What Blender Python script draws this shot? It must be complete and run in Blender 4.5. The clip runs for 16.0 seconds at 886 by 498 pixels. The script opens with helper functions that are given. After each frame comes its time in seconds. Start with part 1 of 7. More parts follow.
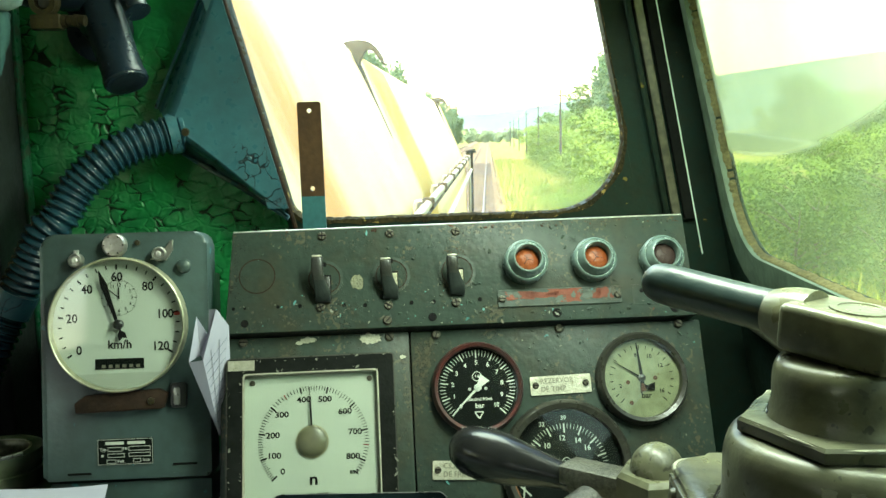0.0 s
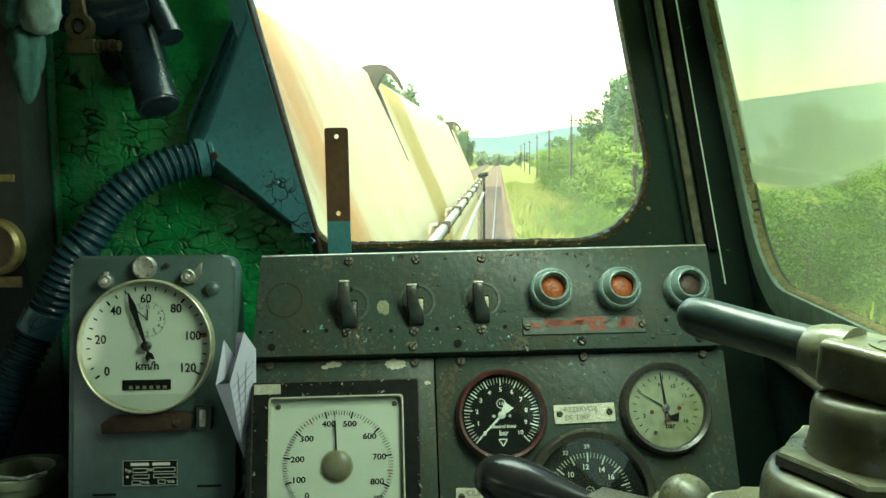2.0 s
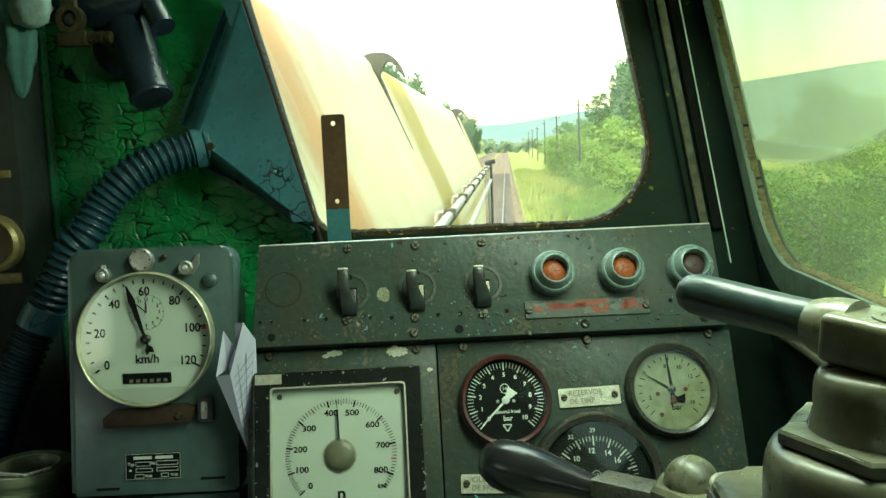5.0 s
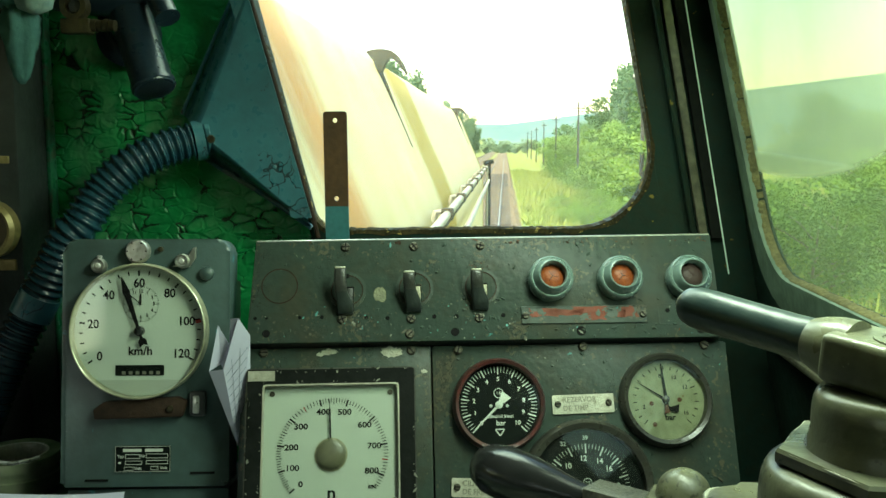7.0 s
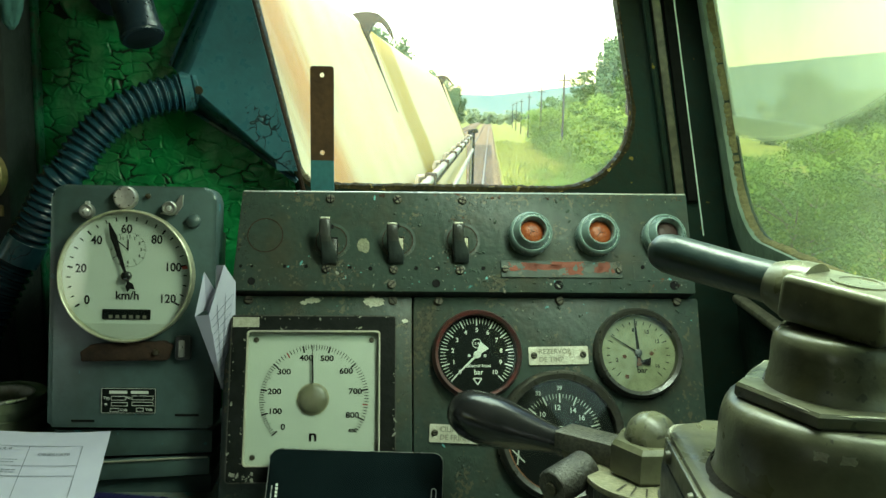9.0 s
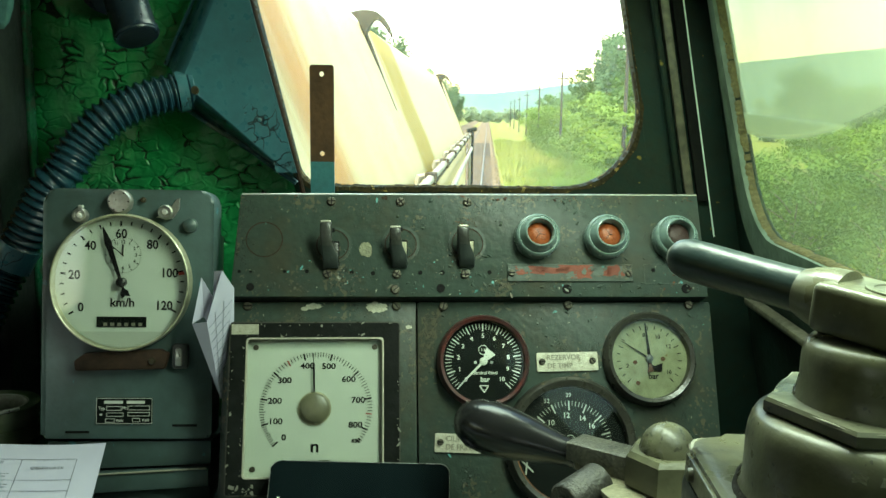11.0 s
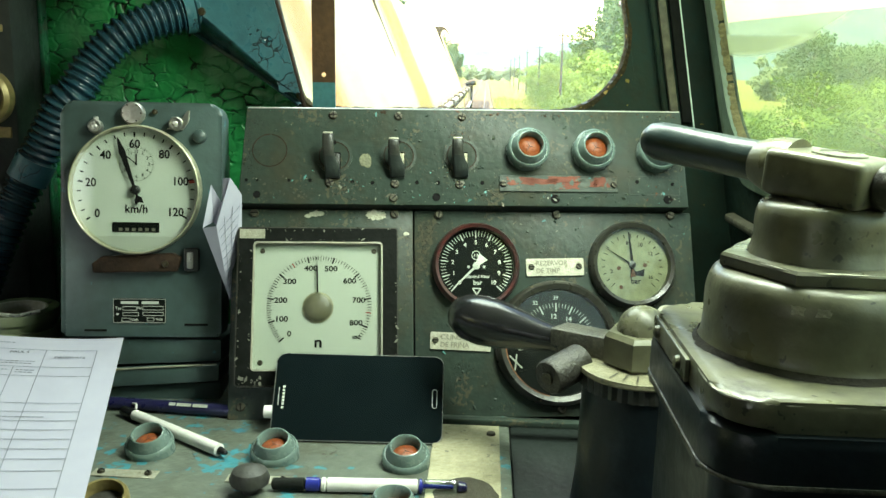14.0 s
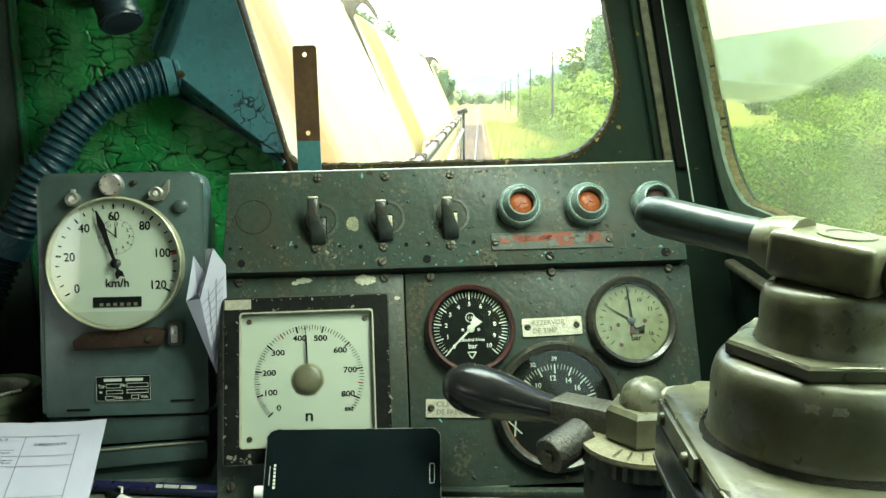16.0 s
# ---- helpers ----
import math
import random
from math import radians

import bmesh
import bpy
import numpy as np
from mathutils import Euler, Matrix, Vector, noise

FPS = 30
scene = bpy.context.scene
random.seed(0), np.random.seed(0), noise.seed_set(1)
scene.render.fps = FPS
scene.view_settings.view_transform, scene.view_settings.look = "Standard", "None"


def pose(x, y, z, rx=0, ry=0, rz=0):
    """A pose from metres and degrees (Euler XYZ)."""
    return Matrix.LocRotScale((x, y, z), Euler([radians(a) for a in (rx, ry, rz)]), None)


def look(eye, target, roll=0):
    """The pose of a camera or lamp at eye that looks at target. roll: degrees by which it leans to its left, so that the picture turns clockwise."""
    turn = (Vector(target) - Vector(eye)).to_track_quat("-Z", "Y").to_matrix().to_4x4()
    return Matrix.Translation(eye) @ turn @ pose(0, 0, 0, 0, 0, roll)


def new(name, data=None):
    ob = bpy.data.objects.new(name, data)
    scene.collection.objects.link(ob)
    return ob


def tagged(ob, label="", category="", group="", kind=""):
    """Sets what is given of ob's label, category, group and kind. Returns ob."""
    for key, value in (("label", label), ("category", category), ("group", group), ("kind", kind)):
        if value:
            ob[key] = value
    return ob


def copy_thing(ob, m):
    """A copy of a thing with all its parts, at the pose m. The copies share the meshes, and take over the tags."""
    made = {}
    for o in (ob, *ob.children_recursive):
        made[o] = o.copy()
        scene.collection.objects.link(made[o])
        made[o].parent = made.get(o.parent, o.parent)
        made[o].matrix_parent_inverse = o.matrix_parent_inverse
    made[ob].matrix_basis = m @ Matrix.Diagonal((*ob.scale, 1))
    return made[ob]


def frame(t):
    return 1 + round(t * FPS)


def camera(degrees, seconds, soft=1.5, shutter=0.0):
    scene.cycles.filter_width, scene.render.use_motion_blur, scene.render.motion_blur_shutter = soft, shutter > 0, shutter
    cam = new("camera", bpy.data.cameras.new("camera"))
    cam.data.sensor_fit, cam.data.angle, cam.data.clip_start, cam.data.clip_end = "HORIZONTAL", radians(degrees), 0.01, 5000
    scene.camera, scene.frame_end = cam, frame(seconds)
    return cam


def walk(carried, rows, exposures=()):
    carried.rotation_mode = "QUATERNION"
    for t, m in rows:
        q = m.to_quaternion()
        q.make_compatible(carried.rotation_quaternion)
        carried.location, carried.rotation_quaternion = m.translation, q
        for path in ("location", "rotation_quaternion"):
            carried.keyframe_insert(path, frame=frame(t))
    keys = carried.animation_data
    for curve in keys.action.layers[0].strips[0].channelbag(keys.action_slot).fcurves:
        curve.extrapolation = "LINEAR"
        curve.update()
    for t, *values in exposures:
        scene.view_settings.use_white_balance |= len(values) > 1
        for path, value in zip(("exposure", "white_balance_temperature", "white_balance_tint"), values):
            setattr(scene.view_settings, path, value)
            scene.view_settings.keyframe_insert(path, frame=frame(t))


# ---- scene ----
cam = camera(53.96, 16.0)
PATH = [
    (0, (0.0535, -0.7971, 1.3348), (-0.0537, 1.1831, 1.0754), -1.29),
    (0.5, (0.0534, -0.7990, 1.3356), (-0.0629, 1.1797, 1.0689), -1.71),
    (1, (0.0536, -0.8015, 1.3382), (-0.0661, 1.1775, 1.0747), -1.97),
    (1.5, (0.0553, -0.8104, 1.3484), (-0.0660, 1.1723, 1.1162), -2.33),
    (2, (0.0378, -0.8032, 1.3401), (-0.0900, 1.1818, 1.1316), -0.47),
    (2.5, (0.0406, -0.7973, 1.3321), (-0.1048, 1.1853, 1.1129), -0.77),
    (3, (0.0520, -0.7943, 1.3375), (-0.1002, 1.1848, 1.0927), -2.48),
    (3.5, (0.0482, -0.7907, 1.3364), (-0.1059, 1.1878, 1.0880), -2.78),
    (4, (0.0427, -0.7961, 1.3359), (-0.1105, 1.1834, 1.0943), -1.97),
    (6.5, (0.0549, -0.7874, 1.3345), (-0.0932, 1.1936, 1.1032), -2.01),
    (7, (0.0438, -0.7895, 1.3384), (-0.0966, 1.1913, 1.1003), 0.06),
    (7.5, (0.0453, -0.7893, 1.3291), (-0.1008, 1.1916, 1.0953), -0.02),
    (8, (0.0537, -0.7833, 1.3338), (-0.0465, 1.1933, 1.0462), 0.42),
    (8.5, (0.0501, -0.7913, 1.3330), (-0.0465, 1.1875, 1.0589), 0.58),
    (9, (0.0450, -0.8109, 1.3252), (-0.0527, 1.1632, 1.0198), 1.49),
    (11.5, (0.0382, -0.7834, 1.3266), (-0.0539, 1.1902, 1.0160), 0.90),
    (12, (0.0564, -0.7899, 1.3280), (-0.0355, 1.1830, 1.0127), -0.34),
    (12.5, (0.0659, -0.8085, 1.3258), (-0.0209, 1.1637, 1.0052), -1.14),
    (13, (0.0762, -0.8209, 1.3266), (0.0063, 1.1520, 1.0064), -0.76),
    (13.5, (0.0504, -0.8634, 1.2849), (0.0035, 1.1142, 0.9903), 1.16),
    (14, (0.0453, -0.8424, 1.2878), (-0.0439, 1.1149, 0.8868), 1.40),
    (14.5, (0.0409, -0.8241, 1.3134), (-0.0917, 1.1421, 0.9718), 1.61),
    (14.8, (0.0457, -0.8183, 1.3197), (-0.0774, 1.1498, 0.9636), 0.52),
    (15, (0.0489, -0.8144, 1.3239), (-0.0783, 1.1549, 0.9990), -0.21),
    (15.5, (0.0566, -0.8085, 1.3315), (-0.0472, 1.1616, 1.0031), -0.68),
    (16, (0.0495, -0.8093, 1.3181), (-0.0357, 1.1589, 0.9728), -0.65),
]
BASE = 2.1
EXPOSURES = [(t, BASE + e, k, g) for t, e, k, g in ((0.0, 0.6, 7300, 8), (0.6, 0.5, 7300, 4), (1.5, 0.05, 7350, -1), (9.0, 0.05, 7350, -1), (12.0, 0.25, 7250, 5), (13.0, 0.35, 7250, 8), (13.5, 0.55, 7250, 12), (14.0, 0.7, 7250, 15), (14.5, 0.9, 7250, 15), (15.0, 0.8, 7250, 15), (16.0, 0.65, 7250, 13))]
walk(cam, [(t, look(eye, target, roll)) for t, eye, target, roll in PATH], EXPOSURES)

# ---- sky, sun and exposure ----
SUN_ELEVATION, SUN_TURN = radians(58), radians(215)
world = bpy.data.worlds.new("sky")
scene.world = world
world.use_nodes = True
wn = world.node_tree.nodes
sky = wn.new("ShaderNodeTexSky")
sky.sky_type = "NISHITA"
sky.sun_disc = False
sky.sun_elevation, sky.sun_rotation = SUN_ELEVATION, SUN_TURN
sky.air_density, sky.dust_density, sky.ozone_density = 1.5, 1.0, 1.0
wn["Background"].inputs["Strength"].default_value = 0.15
world.node_tree.links.new(sky.outputs["Color"], wn["Background"].inputs["Color"])
sun = bpy.data.lights.new("sun", "SUN")
sun.energy, sun.angle, sun.color = 2.8, radians(10), (1.0, 0.95, 0.86)
sun_ob = new("sun", sun)
sun_way = Vector((math.sin(SUN_TURN) * math.cos(SUN_ELEVATION), math.cos(SUN_TURN) * math.cos(SUN_ELEVATION), math.sin(SUN_ELEVATION)))
sun_ob.matrix_world = look(sun_way * 40, (0, 0, 0))
# daylight of the open sky in the upper windscreen and in the rear half of the side window
for name, at, to, wide, high, watts in (("windscreen_daylight", (-0.12, 0.215, 1.70), (-0.12, -0.6, 1.0), 0.34, 0.26, 0.66), ("side_window_daylight", (0.248, -0.30, 1.57), (0.14, -0.40, 1.15), 0.52, 0.13, 1.75)):
    area = bpy.data.lights.new(name, "AREA")
    area.shape, area.size, area.size_y, area.energy, area.color = "RECTANGLE", wide, high, watts, (0.78, 1.0, 0.88)
    new(name, area).matrix_world = look(at, to)


# ---- materials ----
def material(name, base, other=None, scale=30.0, rough=0.5, metal=0.0, bump=0.1, bump_scale=None, chips=None, chip_size=25.0, chip_edge=0.68, spec=0.5, rough_var=0.12, detail=6.0, dist=0.002, cracks=None, grime=None, flecks=None):
    """Paint or metal with two scales of colour change, fine relief, and chipped or stained spots of another colour."""
    m = bpy.data.materials.new(name)
    m.use_nodes = True
    n, l = m.node_tree.nodes, m.node_tree.links
    b = n["Principled BSDF"]
    tc = n.new("ShaderNodeTexCoord")
    big = n.new("ShaderNodeTexNoise")
    big.inputs["Scale"].default_value, big.inputs["Detail"].default_value = scale * 0.25, detail
    fine = n.new("ShaderNodeTexNoise")
    fine.inputs["Scale"].default_value, fine.inputs["Detail"].default_value = scale * 2.0, detail
    for x in (big, fine):
        l.new(tc.outputs["Object"], x.inputs["Vector"])
    add = n.new("ShaderNodeMath")
    add.operation = "ADD"
    l.new(big.outputs["Fac"], add.inputs[0])
    l.new(fine.outputs["Fac"], add.inputs[1])
    ramp = n.new("ShaderNodeMapRange")
    ramp.inputs["From Min"].default_value, ramp.inputs["From Max"].default_value = 0.7, 1.3
    l.new(add.outputs[0], ramp.inputs["Value"])
    mix = n.new("ShaderNodeMix")
    mix.data_type = "RGBA"
    other = other or tuple(c * 0.72 for c in base)
    mix.inputs["A"].default_value, mix.inputs["B"].default_value = (*base, 1), (*other, 1)
    l.new(ramp.outputs[0], mix.inputs["Factor"])
    colour = mix.outputs["Result"]
    if chips:
        cn = n.new("ShaderNodeTexNoise")
        cn.inputs["Scale"].default_value, cn.inputs["Detail"].default_value, cn.inputs["Roughness"].default_value = chip_size, 5.0, 0.6
        l.new(tc.outputs["Object"], cn.inputs["Vector"])
        edge = n.new("ShaderNodeMapRange")
        edge.inputs["From Min"].default_value, edge.inputs["From Max"].default_value = chip_edge, chip_edge + 0.02
        l.new(cn.outputs["Fac"], edge.inputs["Value"])
        mix2 = n.new("ShaderNodeMix")
        mix2.data_type = "RGBA"
        mix2.inputs["B"].default_value = (*chips, 1)
        l.new(edge.outputs[0], mix2.inputs["Factor"])
        l.new(colour, mix2.inputs["A"])
        colour = mix2.outputs["Result"]
    if flecks:
        # many tiny flakes, gathered in patches
        tone, size, edge_ = flecks
        fa, fb = n.new("ShaderNodeTexNoise"), n.new("ShaderNodeTexNoise")
        fa.inputs["Scale"].default_value, fb.inputs["Scale"].default_value = size, size * 0.12
        fa.inputs["Detail"].default_value = 2.0
        fsum = n.new("ShaderNodeMath")
        fsum.operation = "ADD"
        for k_, x_ in enumerate((fa, fb)):
            l.new(tc.outputs["Object"], x_.inputs["Vector"])
            l.new(x_.outputs["Fac"], fsum.inputs[k_])
        fe_ = n.new("ShaderNodeMapRange")
        fe_.inputs["From Min"].default_value, fe_.inputs["From Max"].default_value = edge_, edge_ + 0.03
        l.new(fsum.outputs[0], fe_.inputs["Value"])
        mf = n.new("ShaderNodeMix")
        mf.data_type = "RGBA"
        mf.inputs["B"].default_value = (*tone, 1)
        l.new(fe_.outputs[0], mf.inputs["Factor"])
        l.new(colour, mf.inputs["A"])
        colour = mf.outputs["Result"]
    if grime:
        # large soft dirt patches
        tone, size, strength = grime
        gn = n.new("ShaderNodeTexNoise")
        gn.inputs["Scale"].default_value, gn.inputs["Detail"].default_value, gn.inputs["Roughness"].default_value = size, 8.0, 0.65
        l.new(tc.outputs["Object"], gn.inputs["Vector"])
        ge = n.new("ShaderNodeMapRange")
        ge.inputs["From Min"].default_value, ge.inputs["From Max"].default_value, ge.inputs["To Max"].default_value = 0.48, 0.72, strength
        l.new(gn.outputs["Fac"], ge.inputs["Value"])
        mg = n.new("ShaderNodeMix")
        mg.data_type = "RGBA"
        mg.inputs["B"].default_value = (*tone, 1)
        l.new(ge.outputs[0], mg.inputs["Factor"])
        l.new(colour, mg.inputs["A"])
        colour = mg.outputs["Result"]
    crack = None
    if cracks:
        # wandering crack lines, thick in some patches and gone in others
        tone, size, width, spread = cracks
        wob = n.new("ShaderNodeTexNoise")
        wob.inputs["Scale"].default_value, wob.inputs["Detail"].default_value = size * 0.8, 3.0
        l.new(tc.outputs["Object"], wob.inputs["Vector"])
        mv = n.new("ShaderNodeMix")
        mv.data_type = "VECTOR"
        mv.inputs["Factor"].default_value = 0.06
        l.new(tc.outputs["Object"], mv.inputs["A"])
        l.new(wob.outputs["Color"], mv.inputs["B"])
        vo = n.new("ShaderNodeTexVoronoi")
        vo.feature = "DISTANCE_TO_EDGE"
        vo.inputs["Scale"].default_value = size
        l.new(mv.outputs["Result"], vo.inputs["Vector"])
        patch = n.new("ShaderNodeTexNoise")
        patch.inputs["Scale"].default_value = size * 0.35
        l.new(tc.outputs["Object"], patch.inputs["Vector"])
        wid = n.new("ShaderNodeMapRange")
        wid.inputs["From Min"].default_value, wid.inputs["From Max"].default_value = spread, spread + 0.25
        wid.inputs["To Min"].default_value, wid.inputs["To Max"].default_value = 0.0001, width
        l.new(patch.outputs["Fac"], wid.inputs["Value"])
        dv = n.new("ShaderNodeMath")
        dv.operation = "DIVIDE"
        l.new(vo.outputs["Distance"], dv.inputs[0])
        l.new(wid.outputs[0], dv.inputs[1])
        crack = n.new("ShaderNodeMapRange")
        crack.inputs["From Min"].default_value, crack.inputs["From Max"].default_value = 1.3, 0.6
        l.new(dv.outputs[0], crack.inputs["Value"])
        mc = n.new("ShaderNodeMix")
        mc.data_type = "RGBA"
        mc.inputs["B"].default_value = (*tone, 1)
        l.new(crack.outputs[0], mc.inputs["Factor"])
        l.new(colour, mc.inputs["A"])
        colour = mc.outputs["Result"]
    l.new(colour, b.inputs["Base Color"])
    rr = n.new("ShaderNodeMapRange")
    rr.inputs["To Min"].default_value, rr.inputs["To Max"].default_value = max(0.03, rough - rough_var), min(1.0, rough + rough_var)
    l.new(fine.outputs["Fac"], rr.inputs["Value"])
    l.new(rr.outputs[0], b.inputs["Roughness"])
    b.inputs["Metallic"].default_value = metal
    b.inputs["Specular IOR Level"].default_value = spec
    if bump:
        bn = n.new("ShaderNodeTexNoise")
        bn.inputs["Scale"].default_value, bn.inputs["Detail"].default_value = bump_scale or scale * 4, 4.0
        l.new(tc.outputs["Object"], bn.inputs["Vector"])
        bp = n.new("ShaderNodeBump")
        bp.inputs["Strength"].default_value, bp.inputs["Distance"].default_value = bump, dist
        height = bn.outputs["Fac"]
        if crack:
            dip = n.new("ShaderNodeMath")
            dip.operation = "SUBTRACT"
            l.new(height, dip.inputs[0])
            l.new(crack.outputs[0], dip.inputs[1])
            height = dip.outputs[0]
        l.new(height, bp.inputs["Height"])
        l.new(bp.outputs[0], b.inputs["Normal"])
    return m


def clear(name, tint=(1, 1, 1), rough=0.02, gloss=0.06):
    """A thin clear pane: see-through, with a weak mirror image."""
    m = bpy.data.materials.new(name)
    m.use_nodes = True
    n, l = m.node_tree.nodes, m.node_tree.links
    n.remove(n["Principled BSDF"])
    t, g, mx = n.new("ShaderNodeBsdfTransparent"), n.new("ShaderNodeBsdfGlossy"), n.new("ShaderNodeMixShader")
    t.inputs["Color"].default_value = (*tint, 1)
    g.inputs["Roughness"].default_value = rough
    mx.inputs["Fac"].default_value = gloss
    l.new(t.outputs[0], mx.inputs[1])
    l.new(g.outputs[0], mx.inputs[2])
    l.new(mx.outputs[0], n["Material Output"].inputs["Surface"])
    return m


PANEL_GREY = material("grey_green_panel_paint", (0.034, 0.050, 0.040), (0.024, 0.035, 0.028), 70, 0.4, bump=0.35, bump_scale=120, chips=(0.04, 0.15, 0.15), chip_size=52, chip_edge=0.70, spec=0.17, flecks=((0.07, 0.066, 0.045), 230, 1.17), grime=((0.05, 0.043, 0.026), 18, 0.65), cracks=((0.014, 0.016, 0.012), 85, 0.05, 0.54))
BOX_GREY = material("grey_enamel", (0.050, 0.082, 0.078), (0.038, 0.062, 0.06), 40, 0.34, bump=0.12, bump_scale=220, chips=(0.04, 0.17, 0.2), chip_size=42, chip_edge=0.675, spec=0.4, grime=((0.034, 0.046, 0.04), 10, 0.6))
WALL_GREEN = material("wrinkled_green_paint", (0.007, 0.205, 0.055), (0.006, 0.135, 0.04), 45, 0.33, bump=0.35, bump_scale=120, spec=0.32, dist=0.0015, grime=((0.004, 0.065, 0.022), 14, 0.45))
UNDERCOAT = material("dark_green_undercoat", (0.006, 0.03, 0.014), (0.012, 0.02, 0.01), 120, 0.7, bump=0.3, spec=0.15)
FRAME_GREEN = material("dark_green_frame_paint", (0.010, 0.029, 0.022), (0.016, 0.025, 0.016), 40, 0.5, bump=0.2, bump_scale=160, chips=(0.16, 0.13, 0.03), chip_size=70, chip_edge=0.67, spec=0.1, grime=((0.007, 0.01, 0.007), 8, 0.7))
RIM = material("crumbling_window_putty", (0.055, 0.042, 0.017), (0.014, 0.013, 0.008), 150, 0.85, bump=0.5, bump_scale=420, dist=0.002, spec=0.1, chips=(0.26, 0.19, 0.06), chip_size=95, chip_edge=0.60)
DUCT_BLUE = material("blue_grey_duct_paint", (0.038, 0.133, 0.162), (0.026, 0.096, 0.118), 40, 0.3, bump=0.5, bump_scale=60, spec=0.4, cracks=((0.008, 0.02, 0.025), 40, 0.048, 0.50), grime=((0.012, 0.028, 0.036), 9, 0.6))
HOSE_BLUE = material("blue_ribbed_hose_paint", (0.010, 0.044, 0.060), (0.006, 0.024, 0.034), 60, 0.22, bump=0.4, chips=(0.06, 0.05, 0.045), chip_size=70, chip_edge=0.7, spec=0.45)
# broken green tone imitates lit glints along the cabinet edge
EDGE_GREEN = material("chipped_glint_green_edge", (0.012, 0.1, 0.045), (0.008, 0.05, 0.03), 60, 0.3, bump=0.6, bump_scale=120, chips=(0.03, 0.05, 0.03), chip_size=60, chip_edge=0.56)
DARK_PANEL = material("dark_grey_cabinet_paint", (0.024, 0.032, 0.029), (0.016, 0.021, 0.019), 40, 0.42, bump=0.3, chips=(0.02, 0.16, 0.15), chip_size=30, chip_edge=0.72, spec=0.3)
CREAM_DIAL = material("ivory_dial_face", (0.35, 0.38, 0.325), (0.315, 0.345, 0.295), 20, 0.5, bump=0)
WHITE_DIAL = material("white_dial_face", (0.44, 0.48, 0.42), (0.40, 0.44, 0.38), 18, 0.4, bump=0)
OLD_DIAL = material("stained_cream_dial_face", (0.19, 0.205, 0.12), (0.12, 0.13, 0.075), 60, 0.6, bump=0, chips=(0.12, 0.1, 0.05), chip_size=90, chip_edge=0.68, spec=0.2)
BLACK_DIAL = material("black_dial_face", (0.006, 0.008, 0.007), None, 30, 0.6, bump=0, spec=0.05)
INK = material("black_print", (0.01, 0.01, 0.01), None, 40, 0.8, bump=0, spec=0.05)
WHITE_PRINT = material("white_print", (0.55, 0.57, 0.51), None, 40, 0.5, bump=0)
RED_PRINT = material("red_print", (0.5, 0.04, 0.03), None, 40, 0.5, bump=0)
BLACK_METAL = material("worn_black_metal", (0.014, 0.015, 0.014), (0.026, 0.027, 0.025), 80, 0.36, bump=0.2, chips=(0.3, 0.29, 0.24), chip_size=60, chip_edge=0.73)
RED_BEZEL = material("red_worn_bezel", (0.085, 0.02, 0.017), (0.028, 0.02, 0.018), 60, 0.35, bump=0.2, chips=(0.2, 0.19, 0.17), chip_size=90, chip_edge=0.66)
COPPER_BEZEL = material("worn_copper_bezel", (0.32, 0.13, 0.055), (0.12, 0.06, 0.035), 60, 0.35, metal=0.5, bump=0.2)
STEEL = material("dull_steel", (0.5, 0.5, 0.46), (0.35, 0.35, 0.31), 120, 0.32, metal=0.9, bump=0.2)
SCREW = material("dark_screw_steel", (0.085, 0.08, 0.058), (0.045, 0.04, 0.028), 200, 0.45, metal=0.6, bump=0.3)
RUST = material("rusty_steel", (0.1, 0.038, 0.016), (0.05, 0.022, 0.012), 90, 0.7, bump=0.4, spec=0.2)
TEAL = material("teal_paint", (0.03, 0.14, 0.15), None, 90, 0.45, bump=0.2)
ALU_PLATE = material("aluminium_label_plate", (0.4, 0.39, 0.31), (0.27, 0.26, 0.2), 140, 0.4, metal=0.35, bump=0.35, chips=(0.2, 0.19, 0.13), chip_size=140, chip_edge=0.66)
LAMP_GREY = material("pale_green_grey_lamp_collar", (0.15, 0.215, 0.19), (0.11, 0.16, 0.145), 60, 0.26, bump=0.1)
LAMP_RED = material("orange_red_lamp_lens", (0.3, 0.075, 0.02), (0.15, 0.035, 0.012), 90, 0.3, bump=0.4, spec=0.25)
LAMP_DARK = material("dark_red_lamp_lens", (0.05, 0.03, 0.026), None, 80, 0.45, bump=0.3, spec=0.2)
RED_PLATE = material("worn_red_label_plate", (0.17, 0.032, 0.012), (0.10, 0.024, 0.012), 60, 0.5, bump=0.3, chips=(0.06, 0.075, 0.062), chip_size=60, chip_edge=0.54, spec=0.2)
OLIVE = material("olive_grey_controller_paint", (0.128, 0.128, 0.078), (0.062, 0.062, 0.038), 26, 0.34, bump=0.6, bump_scale=70, rough_var=0.28, chips=(0.36, 0.34, 0.22), chip_size=40, chip_edge=0.715, spec=0.5, flecks=((0.022, 0.02, 0.013), 200, 1.22), grime=((0.030, 0.031, 0.019), 24, 0.9), dist=0.0015)
BLUE_BLACK = material("blue_black_base_paint", (0.01, 0.018, 0.022), (0.006, 0.009, 0.011), 40, 0.34, bump=0.2, chips=(0.2, 0.19, 0.14), chip_size=90, chip_edge=0.76, spec=0.35)
GLOSS_BLACK = material("worn_glossy_black_handle", (0.006, 0.007, 0.007), (0.014, 0.014, 0.014), 24, 0.21, bump=0.08, bump_scale=180, rough_var=0.1)
